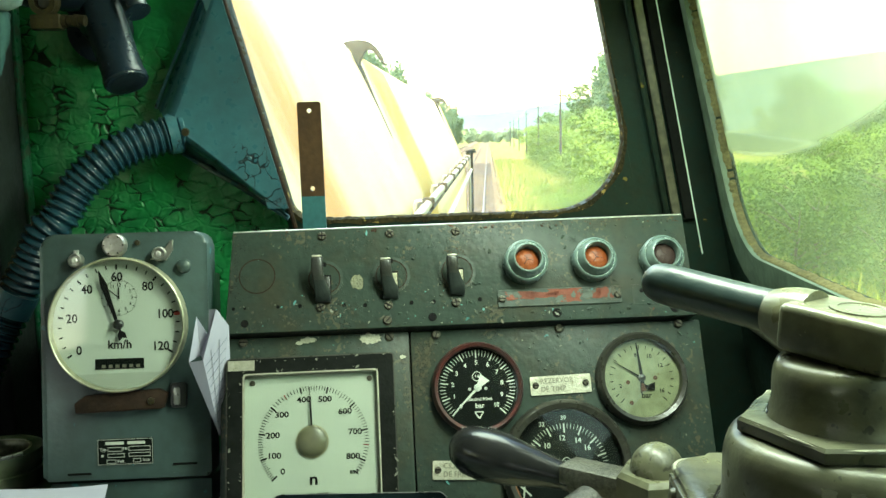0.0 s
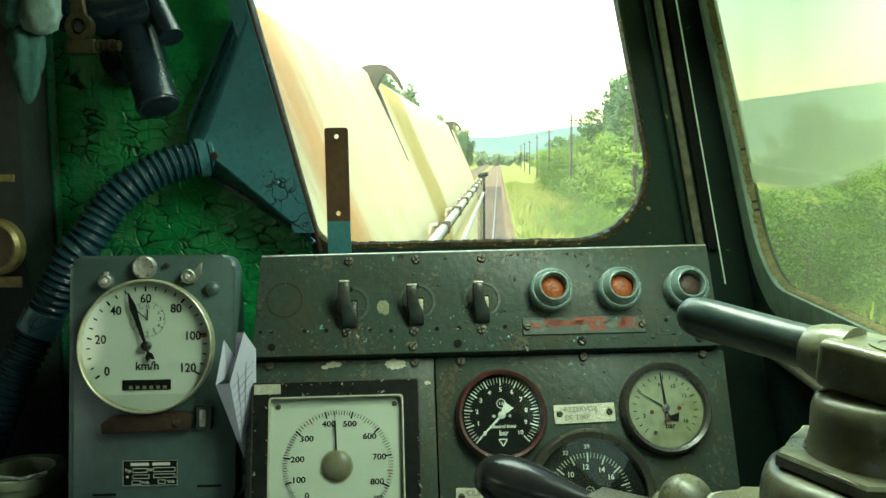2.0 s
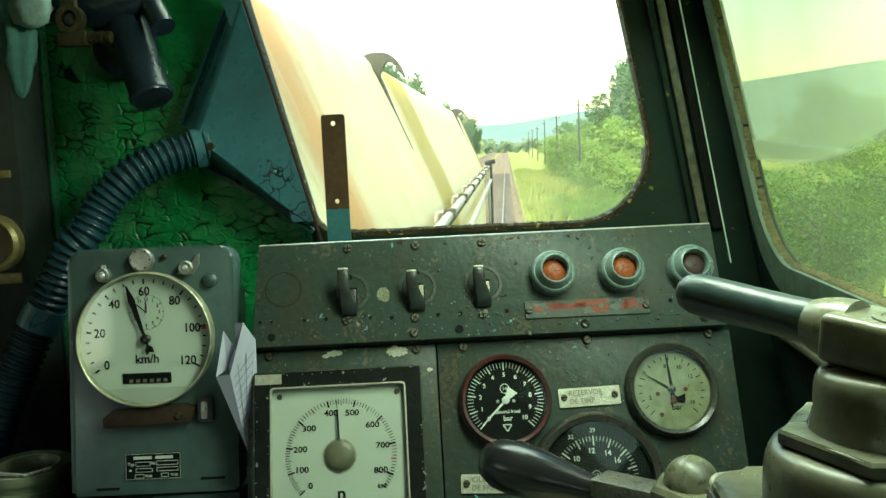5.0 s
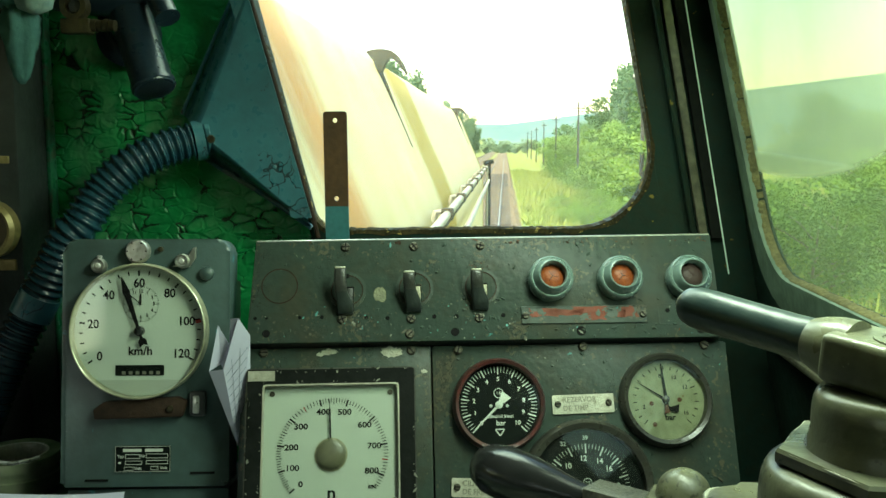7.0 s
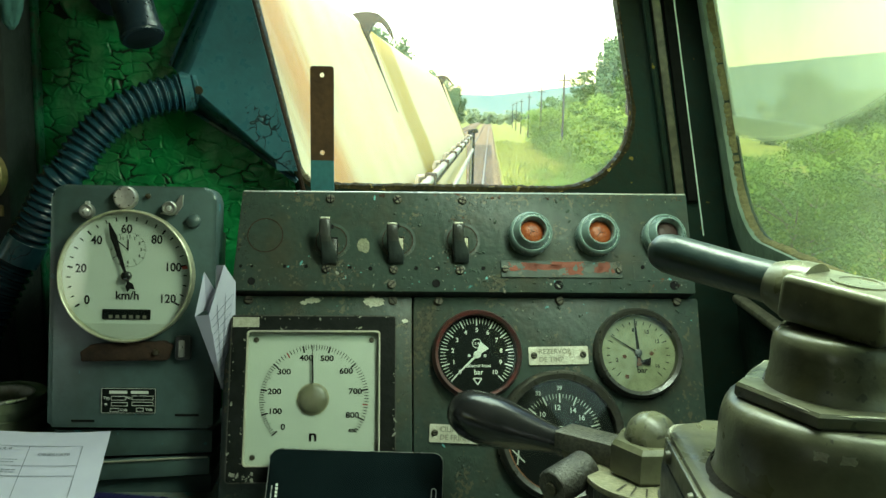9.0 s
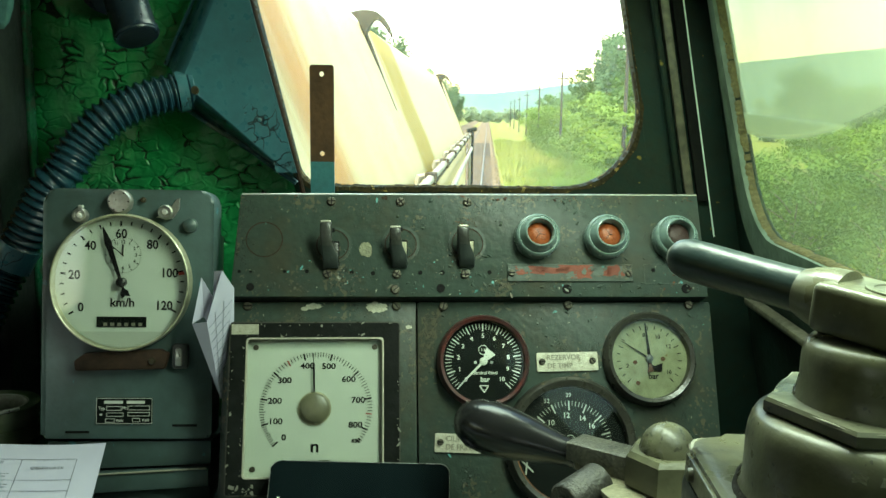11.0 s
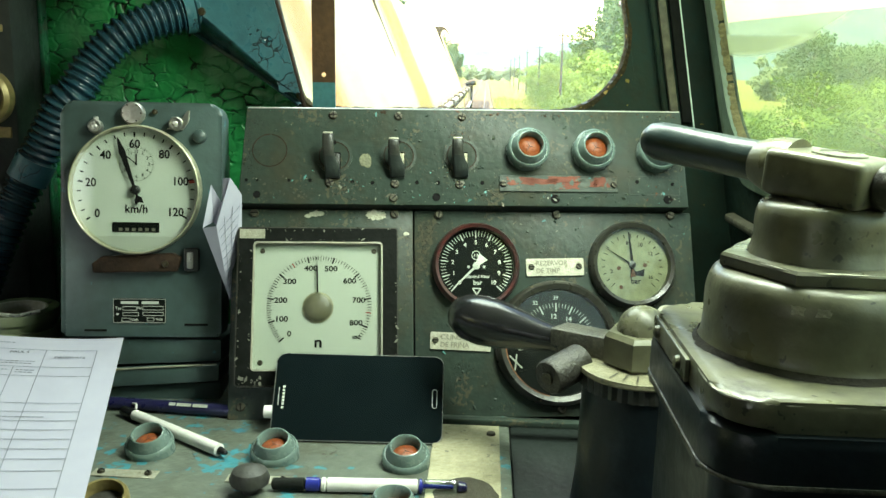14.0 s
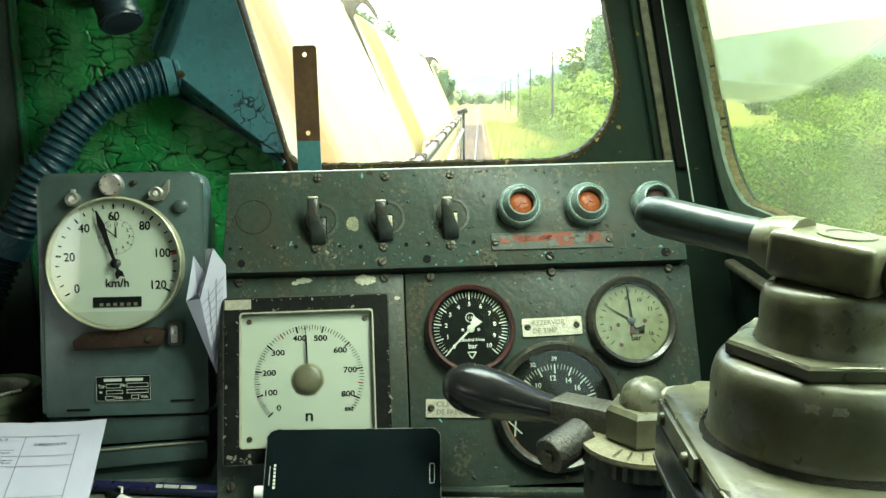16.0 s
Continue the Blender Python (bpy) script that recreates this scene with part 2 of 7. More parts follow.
HANDLE_BLACK = material("worn_dark_handle_paint", (0.011, 0.024, 0.024), (0.02, 0.034, 0.031), 50, 0.34, bump=0.15, chips=(0.32, 0.32, 0.26), chip_size=38, chip_edge=0.76, spec=0.45)
DESK = material("grey_green_desk_paint", (0.12, 0.14, 0.112), (0.08, 0.095, 0.078), 45, 0.36, bump=0.4, bump_scale=150, flecks=((0.03, 0.19, 0.23), 110, 1.16), chips=(0.03, 0.15, 0.2), chip_size=38, chip_edge=0.655, cracks=((0.04, 0.035, 0.02), 40, 0.06, 0.55), grime=((0.055, 0.05, 0.03), 22, 0.85))
BRASS_PLATE = material("worn_pale_metal_plate", (0.46, 0.43, 0.29), (0.33, 0.31, 0.2), 110, 0.42, metal=0.2, bump=0.6, bump_scale=260, chips=(0.16, 0.15, 0.1), chip_size=90, chip_edge=0.64, grime=((0.16, 0.15, 0.09), 26, 0.7))
PAPER = material("white_paper", (0.36, 0.36, 0.44), (0.32, 0.32, 0.40), 12, 0.8, bump=0.05)
PAPER_INK = material("grey_paper_print", (0.16, 0.17, 0.2), None, 40, 0.8, bump=0)
PHONE_BLACK = material("black_phone_glass", (0.003, 0.006, 0.007), (0.005, 0.010, 0.011), 14, 0.12, bump=0, rough_var=0.08, spec=0.35)
CHROME = material("chrome_rim", (0.72, 0.72, 0.7), None, 40, 0.28, metal=0.65, bump=0, rough_var=0.04)
PHONE_RIM = material("bright_phone_rim", (0.5, 0.5, 0.48), (0.3, 0.3, 0.3), 60, 0.3, metal=0.85, bump=0)
WHITE_PLASTIC = material("white_plastic", (0.75, 0.74, 0.7), None, 30, 0.3, bump=0)
NAVY = material("navy_plastic", (0.012, 0.012, 0.05), None, 40, 0.3, bump=0)
BLUE_PLASTIC = material("blue_plastic", (0.02, 0.03, 0.25), None, 40, 0.25, bump=0)
CLEAR_PLASTIC = clear("clear_plastic", (0.75, 0.85, 0.85), 0.1, 0.2)
DIAL_GLASS = clear("dial_glass", (0.96, 0.98, 0.96), 0.03, 0.022)
YELLOW_RIM = material("yellowed_window_edge", (0.15, 0.135, 0.062), (0.075, 0.07, 0.036), 160, 0.85, bump=0.5, bump_scale=400, dist=0.002, spec=0.1)
RUBBER = material("dark_rubber_seal", (0.012, 0.014, 0.012), None, 60, 0.7, bump=0.3, spec=0.08)
# paler copy of the frame green, standing in for light on the band
LIT_FRAME = material("lit_grey_green_window_frame", (0.115, 0.165, 0.115), (0.075, 0.11, 0.075), 30, 0.42, bump=0.3, spec=0.25, chips=(0.12, 0.1, 0.03), chip_size=40, chip_edge=0.72, grime=((0.02, 0.026, 0.017), 8, 0.7))
BEAD = material("bright_bead_paint", (0.62, 0.75, 0.62), (0.4, 0.55, 0.45), 60, 0.3, bump=0.1)
STRIP_GREY = material("bare_frame_strip", (0.17, 0.165, 0.11), (0.07, 0.07, 0.05), 60, 0.4, metal=0.2, bump=0.3)
CAB_PAINT = material("cab_lining_paint", (0.09, 0.1, 0.08), (0.07, 0.08, 0.062), 6, 0.6, bump=0.1, spec=0.2)
CEILING_PAINT = material("cab_ceiling_paint", (0.22, 0.23, 0.19), None, 6, 0.6, bump=0.1)
FLOOR_PAINT = material("cab_floor_rubber", (0.05, 0.05, 0.045), None, 8, 0.7, bump=0.2)
CLOTH_TEAL = material("teal_cotton_cloth", (0.03, 0.11, 0.105), (0.06, 0.16, 0.15), 60, 0.9, bump=0.4)
CLOTH_WHITE = material("white_cotton_cloth", (0.26, 0.34, 0.31), (0.14, 0.24, 0.24), 60, 0.9, bump=0.4)
CLOTH_YELLOW = material("yellow_cotton_cloth", (0.3, 0.2, 0.04), None, 60, 0.9, bump=0.4)
BRONZE = material("old_brass_valve", (0.075, 0.062, 0.03), (0.035, 0.03, 0.018), 120, 0.4, metal=0.6, bump=0.3)
VALVE_BLUE = material("blue_black_valve_paint", (0.011, 0.024, 0.035), (0.007, 0.014, 0.021), 40, 0.3, bump=0.2, spec=0.4)
TAPE_GREEN = material("pale_green_tape", (0.1, 0.15, 0.08), (0.22, 0.24, 0.16), 30, 0.15, bump=0)


DARK_BEZEL = material("dark_worn_bezel", (0.04, 0.04, 0.031), (0.018, 0.018, 0.015), 70, 0.3, bump=0.2, chips=(0.22, 0.17, 0.1), chip_size=60, chip_edge=0.68)
DIM_PRINT = material("dim_white_print", (0.36, 0.38, 0.33), None, 40, 0.5, bump=0)
BARE_FLAKE = material("pale_bare_flake", (0.19, 0.19, 0.15), (0.10, 0.10, 0.08), 200, 0.6, bump=0.2)
TEAL_FLAKE = material("teal_old_paint_flake", (0.03, 0.15, 0.15), (0.05, 0.2, 0.19), 200, 0.5, bump=0.2)
DARK_RUST = material("dark_brown_rust", (0.035, 0.02, 0.013), (0.018, 0.012, 0.009), 90, 0.7, bump=0.4, spec=0.1)
STRIP_RUST = material("brown_rusted_strip", (0.085, 0.045, 0.022), (0.05, 0.028, 0.016), 50, 0.6, bump=0.3, spec=0.2)
PACKED_DIRT = material("packed_oily_dirt", (0.022, 0.02, 0.013), (0.012, 0.011, 0.008), 200, 0.8, bump=0.6, bump_scale=400, spec=0.15)
PADDLE = material("worn_grey_switch_paddle", (0.040, 0.042, 0.036), (0.016, 0.017, 0.015), 70, 0.36, metal=0.2, bump=0.25, chips=(0.13, 0.125, 0.1), chip_size=90, chip_edge=0.66)
FORGED = material("dark_oily_forging", (0.045, 0.043, 0.034), (0.018, 0.018, 0.015), 160, 0.42, bump=0.6, bump_scale=420, metal=0.2)
KNURL = material("grey_worn_forging", (0.11, 0.107, 0.082), (0.035, 0.035, 0.027), 160, 0.45, bump=0.5, bump_scale=420, metal=0.2)


BRASS_RIM = material("worn_brass_rim", (0.3, 0.24, 0.1), (0.17, 0.13, 0.05), 90, 0.4, metal=0.4, bump=0.2)


INDEX_BRASS = material("dull_index_brass", (0.25, 0.235, 0.15), (0.13, 0.125, 0.08), 120, 0.42, metal=0.25, bump=0.4)


# ---- mesh helpers ----
def finish(bm, smooth=38):
    bmesh.ops.recalc_face_normals(bm, faces=bm.faces)
    if smooth:
        for fc in bm.faces:
            fc.smooth = True
        for e in bm.edges:
            if len(e.link_faces) == 2 and e.calc_face_angle(0) > radians(smooth):
                e.smooth = False
    return bm


def part(name, bm, mat, parent=None, label="", m=None, smooth=38):
    """Links a bmesh as one mesh object, under its thing or part."""
    me = bpy.data.meshes.new(name)
    finish(bm, smooth)
    bm.to_mesh(me)
    bm.free()
    me.materials.append(mat)
    ob = new(name, me)
    if parent is not None:
        ob.parent = parent
    if m is not None:
        ob.matrix_basis = m
    if label:
        ob["label"] = label
    return ob


def share(name, src, parent, m, label=""):
    """Another piece on the same mesh."""
    ob = new(name, src.data)
    ob.parent, ob.matrix_basis = parent, m
    if label:
        ob["label"] = label
    return ob


def thing(name, m, label, category, group="", kind=""):
    ob = new(name)
    ob.empty_display_size = 0.02
    ob.matrix_basis = m
    return tagged(ob, label, category, group, kind)


def box(x0, x1, y0, y1, z0, z1, bevel=0.0, seg=2, bm=None):
    bm = bm or bmesh.new()
    made = bmesh.ops.create_cube(bm, size=1.0)["verts"]
    for v in made:
        v.co = Vector(((x0 + x1) / 2 + v.co.x * (x1 - x0), (y0 + y1) / 2 + v.co.y * (y1 - y0), (z0 + z1) / 2 + v.co.z * (z1 - z0)))
    if bevel:
        es = list({e for v in made for e in v.link_edges})
        bmesh.ops.bevel(bm, geom=es, offset=bevel, segments=seg, affect="EDGES", profile=0.5)
    return bm


def lathe(profile, seg=32, axis="z", bm=None, close=True):
    """Turns (radius, height) round an axis: z upwards, or y towards the viewer (height against +y)."""
    bm = bm or bmesh.new()
    rings = []
    for r, h in profile:
        ring = []
        for i in range(seg):
            a = 2 * math.pi * i / seg
            c, s = r * math.cos(a), r * math.sin(a)
            ring.append(bm.verts.new((c, s, h) if axis == "z" else (c, -h, s)))
        rings.append(ring)
    for a, b in zip(rings, rings[1:]):
        for i in range(seg):
            bm.faces.new((a[i], a[(i + 1) % seg], b[(i + 1) % seg], b[i]))
    if close:
        for ring in (rings[0], rings[-1]):
            bm.faces.new(ring)
    return bm


def tube(points, radius, seg=12, bm=None, caps=True):
    """A round bar along points; radius a number or one for each point."""
    bm = bm or bmesh.new()
    pts = [Vector(p) for p in points]
    radii = radius if isinstance(radius, (list, tuple)) else [radius] * len(pts)
    rings, up = [], None
    for i, p in enumerate(pts):
        d = (pts[min(i + 1, len(pts) - 1)] - pts[max(i - 1, 0)]).normalized()
        if up is None:
            up = d.orthogonal().normalized()
        up = (up - d * up.dot(d)).normalized()
        side = d.cross(up)
        rings.append([bm.verts.new(p + (up * math.cos(2 * math.pi * k / seg) + side * math.sin(2 * math.pi * k / seg)) * radii[i]) for k in range(seg)])
    for a, b in zip(rings, rings[1:]):
        for k in range(seg):
            bm.faces.new((a[k], a[(k + 1) % seg], b[(k + 1) % seg], b[k]))
    if caps:
        bm.faces.new(rings[0])
        bm.faces.new(rings[-1])
    return bm


def smooth_path(points, steps=8):
    """A Catmull-Rom line through points."""
    p = [Vector(q) for q in points]
    p = [p[0] * 2 - p[1]] + p + [p[-1] * 2 - p[-2]]
    out = []
    for i in range(1, len(p) - 2):
        for k in range(steps):
            t = k / steps
            out.append(0.5 * ((2 * p[i]) + (p[i + 1] - p[i - 1]) * t + (2 * p[i - 1] - 5 * p[i] + 4 * p[i + 1] - p[i + 2]) * t * t + (3 * p[i] - p[i - 1] - 3 * p[i + 1] + p[i + 2]) * t ** 3))
    out.append(p[-2])
    return out


def rounded(corners, radius, steps=6):
    """A polygon (u, v) with rounded corners; radius a number or one for each corner."""
    out, n = [], len(corners)
    for i, c in enumerate(corners):
        r = radius[i] if isinstance(radius, (list, tuple)) else radius
        c, a, b = Vector(c), Vector(corners[i - 1]), Vector(corners[(i + 1) % n])
        da, db = (a - c).normalized(), (b - c).normalized()
        half = math.acos(max(-1, min(1, da.dot(db)))) / 2
        t = r / math.tan(half)
        mid = c + (da + db).normalized() * (r / math.sin(half))
        s, e = c + da * t, c + db * t
        a0 = math.atan2(s.y - mid.y, s.x - mid.x)
        a1 = math.atan2(e.y - mid.y, e.x - mid.x)
        while a1 - a0 > math.pi:
            a1 -= 2 * math.pi
        while a1 - a0 < -math.pi:
            a1 += 2 * math.pi
        out += [(mid.x + r * math.cos(a0 + (a1 - a0) * k / steps), mid.y + r * math.sin(a0 + (a1 - a0) * k / steps)) for k in range(steps + 1)]
    return out


def prism(outline, y0, y1, bm=None, bevel=0.0):
    """An outline in x, z pushed from y0 to y1."""
    bm = bm or bmesh.new()
    a = [bm.verts.new((x, y0, z)) for x, z in outline]
    b = [bm.verts.new((x, y1, z)) for x, z in outline]
    n = len(outline)
    f0, f1 = bm.faces.new(a), bm.faces.new(b)
    for i in range(n):
        bm.faces.new((a[i], a[(i + 1) % n], b[(i + 1) % n], b[i]))
    if bevel:
        bmesh.ops.bevel(bm, geom=list(f0.edges) + list(f1.edges), offset=bevel, segments=2, affect="EDGES", profile=0.5)
    return bm


def ring_prism(outer, inner, y0, y1, bm=None):
    """A frame between two outlines with as many points each."""
    bm = bm or bmesh.new()
    n = len(outer)
    vs = [[bm.verts.new((x, y, z)) for x, z in o] for y in (y0, y1) for o in (outer, inner)]
    for i in range(n):
        j = (i + 1) % n
        bm.faces.new((vs[0][i], vs[0][j], vs[1][j], vs[1][i]))
        bm.faces.new((vs[2][i], vs[2][j], vs[3][j], vs[3][i]))
        bm.faces.new((vs[0][i], vs[0][j], vs[2][j], vs[2][i]))
        bm.faces.new((vs[1][i], vs[1][j], vs[3][j], vs[3][i]))
    return bm


def circle(r, n=40, cx=0.0, cz=0.0):
    return [(cx + r * math.cos(2 * math.pi * i / n), cz + r * math.sin(2 * math.pi * i / n)) for i in range(n)]


def lettering(name, text, size, parent, mat, x, y, z, align="CENTER", m=None, squash=1.0):
    """Flat letters that face the viewer (against y)."""
    cu = bpy.data.curves.new(name, "FONT")
    cu.body, cu.size, cu.align_x, cu.align_y = text, size, align, "CENTER"
    cu.resolution_u, cu.offset = 3, size * 0.022
    tmp = new(name, cu)
    me = bpy.data.meshes.new_from_object(tmp.evaluated_get(bpy.context.evaluated_depsgraph_get()))
    bpy.data.objects.remove(tmp)
    me.materials.clear()
    me.materials.append(mat)
    ob = new(name, me)
    ob.parent = parent
    ob.matrix_basis = (m or Matrix.Identity(4)) @ pose(x, y, z, 90, 0, 0) @ Matrix.Diagonal((squash, 1, 1, 1))
    return ob


def bars(rects, y, bm=None):
    """Thin flat bars (x0, x1, z0, z1) that face the viewer."""
    bm = bm or bmesh.new()
    for x0, x1, z0, z1 in rects:
        bm.faces.new([bm.verts.new(p) for p in ((x0, y, z0), (x1, y, z0), (x1, y, z1), (x0, y, z1))])
    return bm


def ticks(marks, y):
    """Scale marks (angle from the top in degrees, inner radius, outer radius, width)."""
    bm = bmesh.new()
    for a, r0, r1, w in marks:
        d = Vector((math.sin(radians(a)), 0, math.cos(radians(a))))
        s = Vector((d.z, 0, -d.x)) * w / 2
        o = Vector((0, y, 0))
        bm.faces.new([bm.verts.new(q) for q in (o + d * r0 - s, o + d * r0 + s, o + d * r1 + s, o + d * r1 - s)])
    return bm


def screw_mesh(r=0.0042, slot=0.0011):
    bm = lathe([(r, 0.0), (r, 0.0012), (r * 0.8, 0.0022), (0.0001, 0.0024)], 14, "y")
    return bm


# ---- where the panels stand ----
CONSOLE = Matrix.Translation((0, 0, 1.15)) @ Euler((0, 0, radians(8.23))).to_matrix().to_4x4() @ Euler((radians(-21.87), 0, 0)).to_matrix().to_4x4()
SPEEDO = Matrix.Translation((-0.294, -0.03, 1.155)) @ Euler((0, 0, radians(6))).to_matrix().to_4x4() @ Euler((radians(-9), 0, 0)).to_matrix().to_4x4()
FRONT_Y, WALL_T = 0.19, 0.03
GROUND_Z = -1.87


# ---- the cab: walls, windows, ceiling, floor ----
def holed(name, outer, hole, radii, y0, y1, mat, m, label):
    """A wall (four outer corners) with one opening (four corners, rounded) cut right through it."""
    inner = rounded(hole, radii, 14)
    per = len(inner) // 4
    sharp = [hole[i // per] for i in range(len(inner))]
    bm = ring_prism(sharp, inner, y0, y1)
    bmesh.ops.remove_doubles(bm, verts=bm.verts, dist=1e-5)
    ring_prism(outer, hole, y0, y1, bm)
    ob = part(name, bm, mat, label=label, m=m, smooth=20)
    return tagged(ob, label, "wall", kind="structure"), inner


def window_rim(name, inner, y0, y1, r, mat, parent, label, m=None, torn=1.0):
    bm = bmesh.new()
    pts = []
    for i, p in enumerate(inner):
        q = inner[(i + 1) % len(inner)]
        d = math.dist(p, q)
        for k in range(max(1, int(d / 0.0015))):
            t = k * 0.0015 / max(d, 0.0015)
            pts.append((p[0] + (q[0] - p[0]) * t, p[1] + (q[1] - p[1]) * t))
    n = len(pts)
    cx, cz = sum(p[0] for p in pts) / n, sum(p[1] for p in pts) / n
    rings = []
    for i, (x, z) in enumerate(pts):
        a, b = pts[i - 1], pts[(i + 1) % n]
        t = Vector((b[0] - a[0], b[1] - a[1])).normalized()
        o = Vector((t.y, -t.x))
        if o.dot(Vector((cx - x, cz - z))) < 0:
            o = -o
        low = max(0.0, min(1.0, (cz - z) * 9 - 1.4))
        w = r * (0.5 + 0.4 * low) * (0.75 + 0.4 * torn * noise.noise((x * 30, z * 30, 3.1)) + 0.12 * torn * noise.noise((x * 110, z * 110, 7.7)) + 0.45 * torn * noise.noise((x * 330, z * 330, 1.7)))
        w, out = max(0.0012, w), 0.002 + (0.003 + 0.003 * noise.noise((x * 70, z * 70, 2.2))) * low
        rings.append([bm.verts.new((x + o.x * (dx * w - (0.002 if dx else out)), y0 + (y1 - y0) * dy, z + o.y * (dx * w - (0.002 if dx else out)))) for dx, dy in ((0, 0.0), (0.6, 0.03), (0.9, 0.25), (1.0, 0.6), (0.95, 1.0))])
    for i in range(n):
        a, b = rings[i], rings[(i + 1) % n]
        for k in range(4):
            bm.faces.new((a[k], b[k], b[k + 1], a[k + 1]))
    return part(name, bm, mat, parent, label, m, smooth=60)


def dusted_pane(name):
    """Clear glass with a thin even veil and a few specks: dust plus imitated haze."""
    m = bpy.data.materials.new(name)
    m.use_nodes = True
    n, l = m.node_tree.nodes, m.node_tree.links
    n.remove(n["Principled BSDF"])
    tc, nz = n.new("ShaderNodeTexCoord"), n.new("ShaderNodeTexNoise")
    nz.inputs["Scale"].default_value, nz.inputs["Detail"].default_value = 12.0, 9.0
    l.new(tc.outputs["Object"], nz.inputs["Vector"])
    mr = n.new("ShaderNodeMapRange")
    mr.inputs["From Min"].default_value, mr.inputs["From Max"].default_value = 0.3, 0.75
    mr.inputs["To Min"].default_value, mr.inputs["To Max"].default_value = 0.045, 0.105
    l.new(nz.outputs["Fac"], mr.inputs["Value"])
    t, d, mx = n.new("ShaderNodeBsdfTransparent"), n.new("ShaderNodeBsdfTranslucent"), n.new("ShaderNodeMixShader")
    t.inputs["Color"].default_value = (0.95, 0.98, 0.95, 1)
    d.inputs["Color"].default_value = (0.85, 0.87, 0.76, 1)
    l.new(mr.outputs[0], mx.inputs["Fac"])
    l.new(t.outputs[0], mx.inputs[1])
    l.new(d.outputs[0], mx.inputs[2])
    l.new(mx.outputs[0], n["Material Output"].inputs["Surface"])
    return m


FRONT_HOLE = [(-0.172, 1.2405), (0.2225, 1.247), (0.098, 1.86), (-0.335, 1.86)]
FRONT_M = Matrix.Translation((0, FRONT_Y, 0))
wall_front, front_inner = holed("wall_front", [(-2.2, 0.0), (0.56, 0.0), (0.17, 1.95), (-2.2, 1.95)], FRONT_HOLE, [0.03, 0.082, 0.06, 0.05], 0.0, WALL_T, FRAME_GREEN, FRONT_M, "dark green painted steel cab front with a windscreen opening")
window_rim("window_rim", front_inner, -0.0012, 0.0195, 0.0048, RIM, wall_front, "crumbling yellowed putty edge of the windscreen", torn=1.0)
windscreen = part("window_1", prism(rounded(FRONT_HOLE, [0.03, 0.082, 0.06, 0.05], 14), 0.02, 0.024), dusted_pane("windscreen_glass"), m=FRONT_M)
windscreen.visible_shadow = False
tagged(windscreen, "clear flat windscreen pane over the locomotive hood", "window", kind="structure")

SIDE = Matrix(((0, 0.9806, -0.1961, 0.32), (-1, 0, 0, 0.0), (0, 0.1961, 0.9806, 1.2), (0, 0, 0, 1)))
SIDE_HOLE = [(-0.112, 0.010), (0.64, 0.012), (0.64, 0.46), (-0.178, 0.46)]
SIDE_T = 0.009
wall_side, side_inner = holed("wall_side", [(-0.19, -1.23), (2.0, -1.23), (2.0, 0.77), (-0.19, 0.77)], SIDE_HOLE, [0.072, 0.06, 0.06, 0.05], 0.0, SIDE_T, FRAME_GREEN, SIDE, "dark green painted cab side with a long window")
window_rim("window_rim", side_inner, -0.0030, 0.0054, 0.0070, YELLOW_RIM, wall_side, "yellowed putty edge of the side window", torn=0.7)


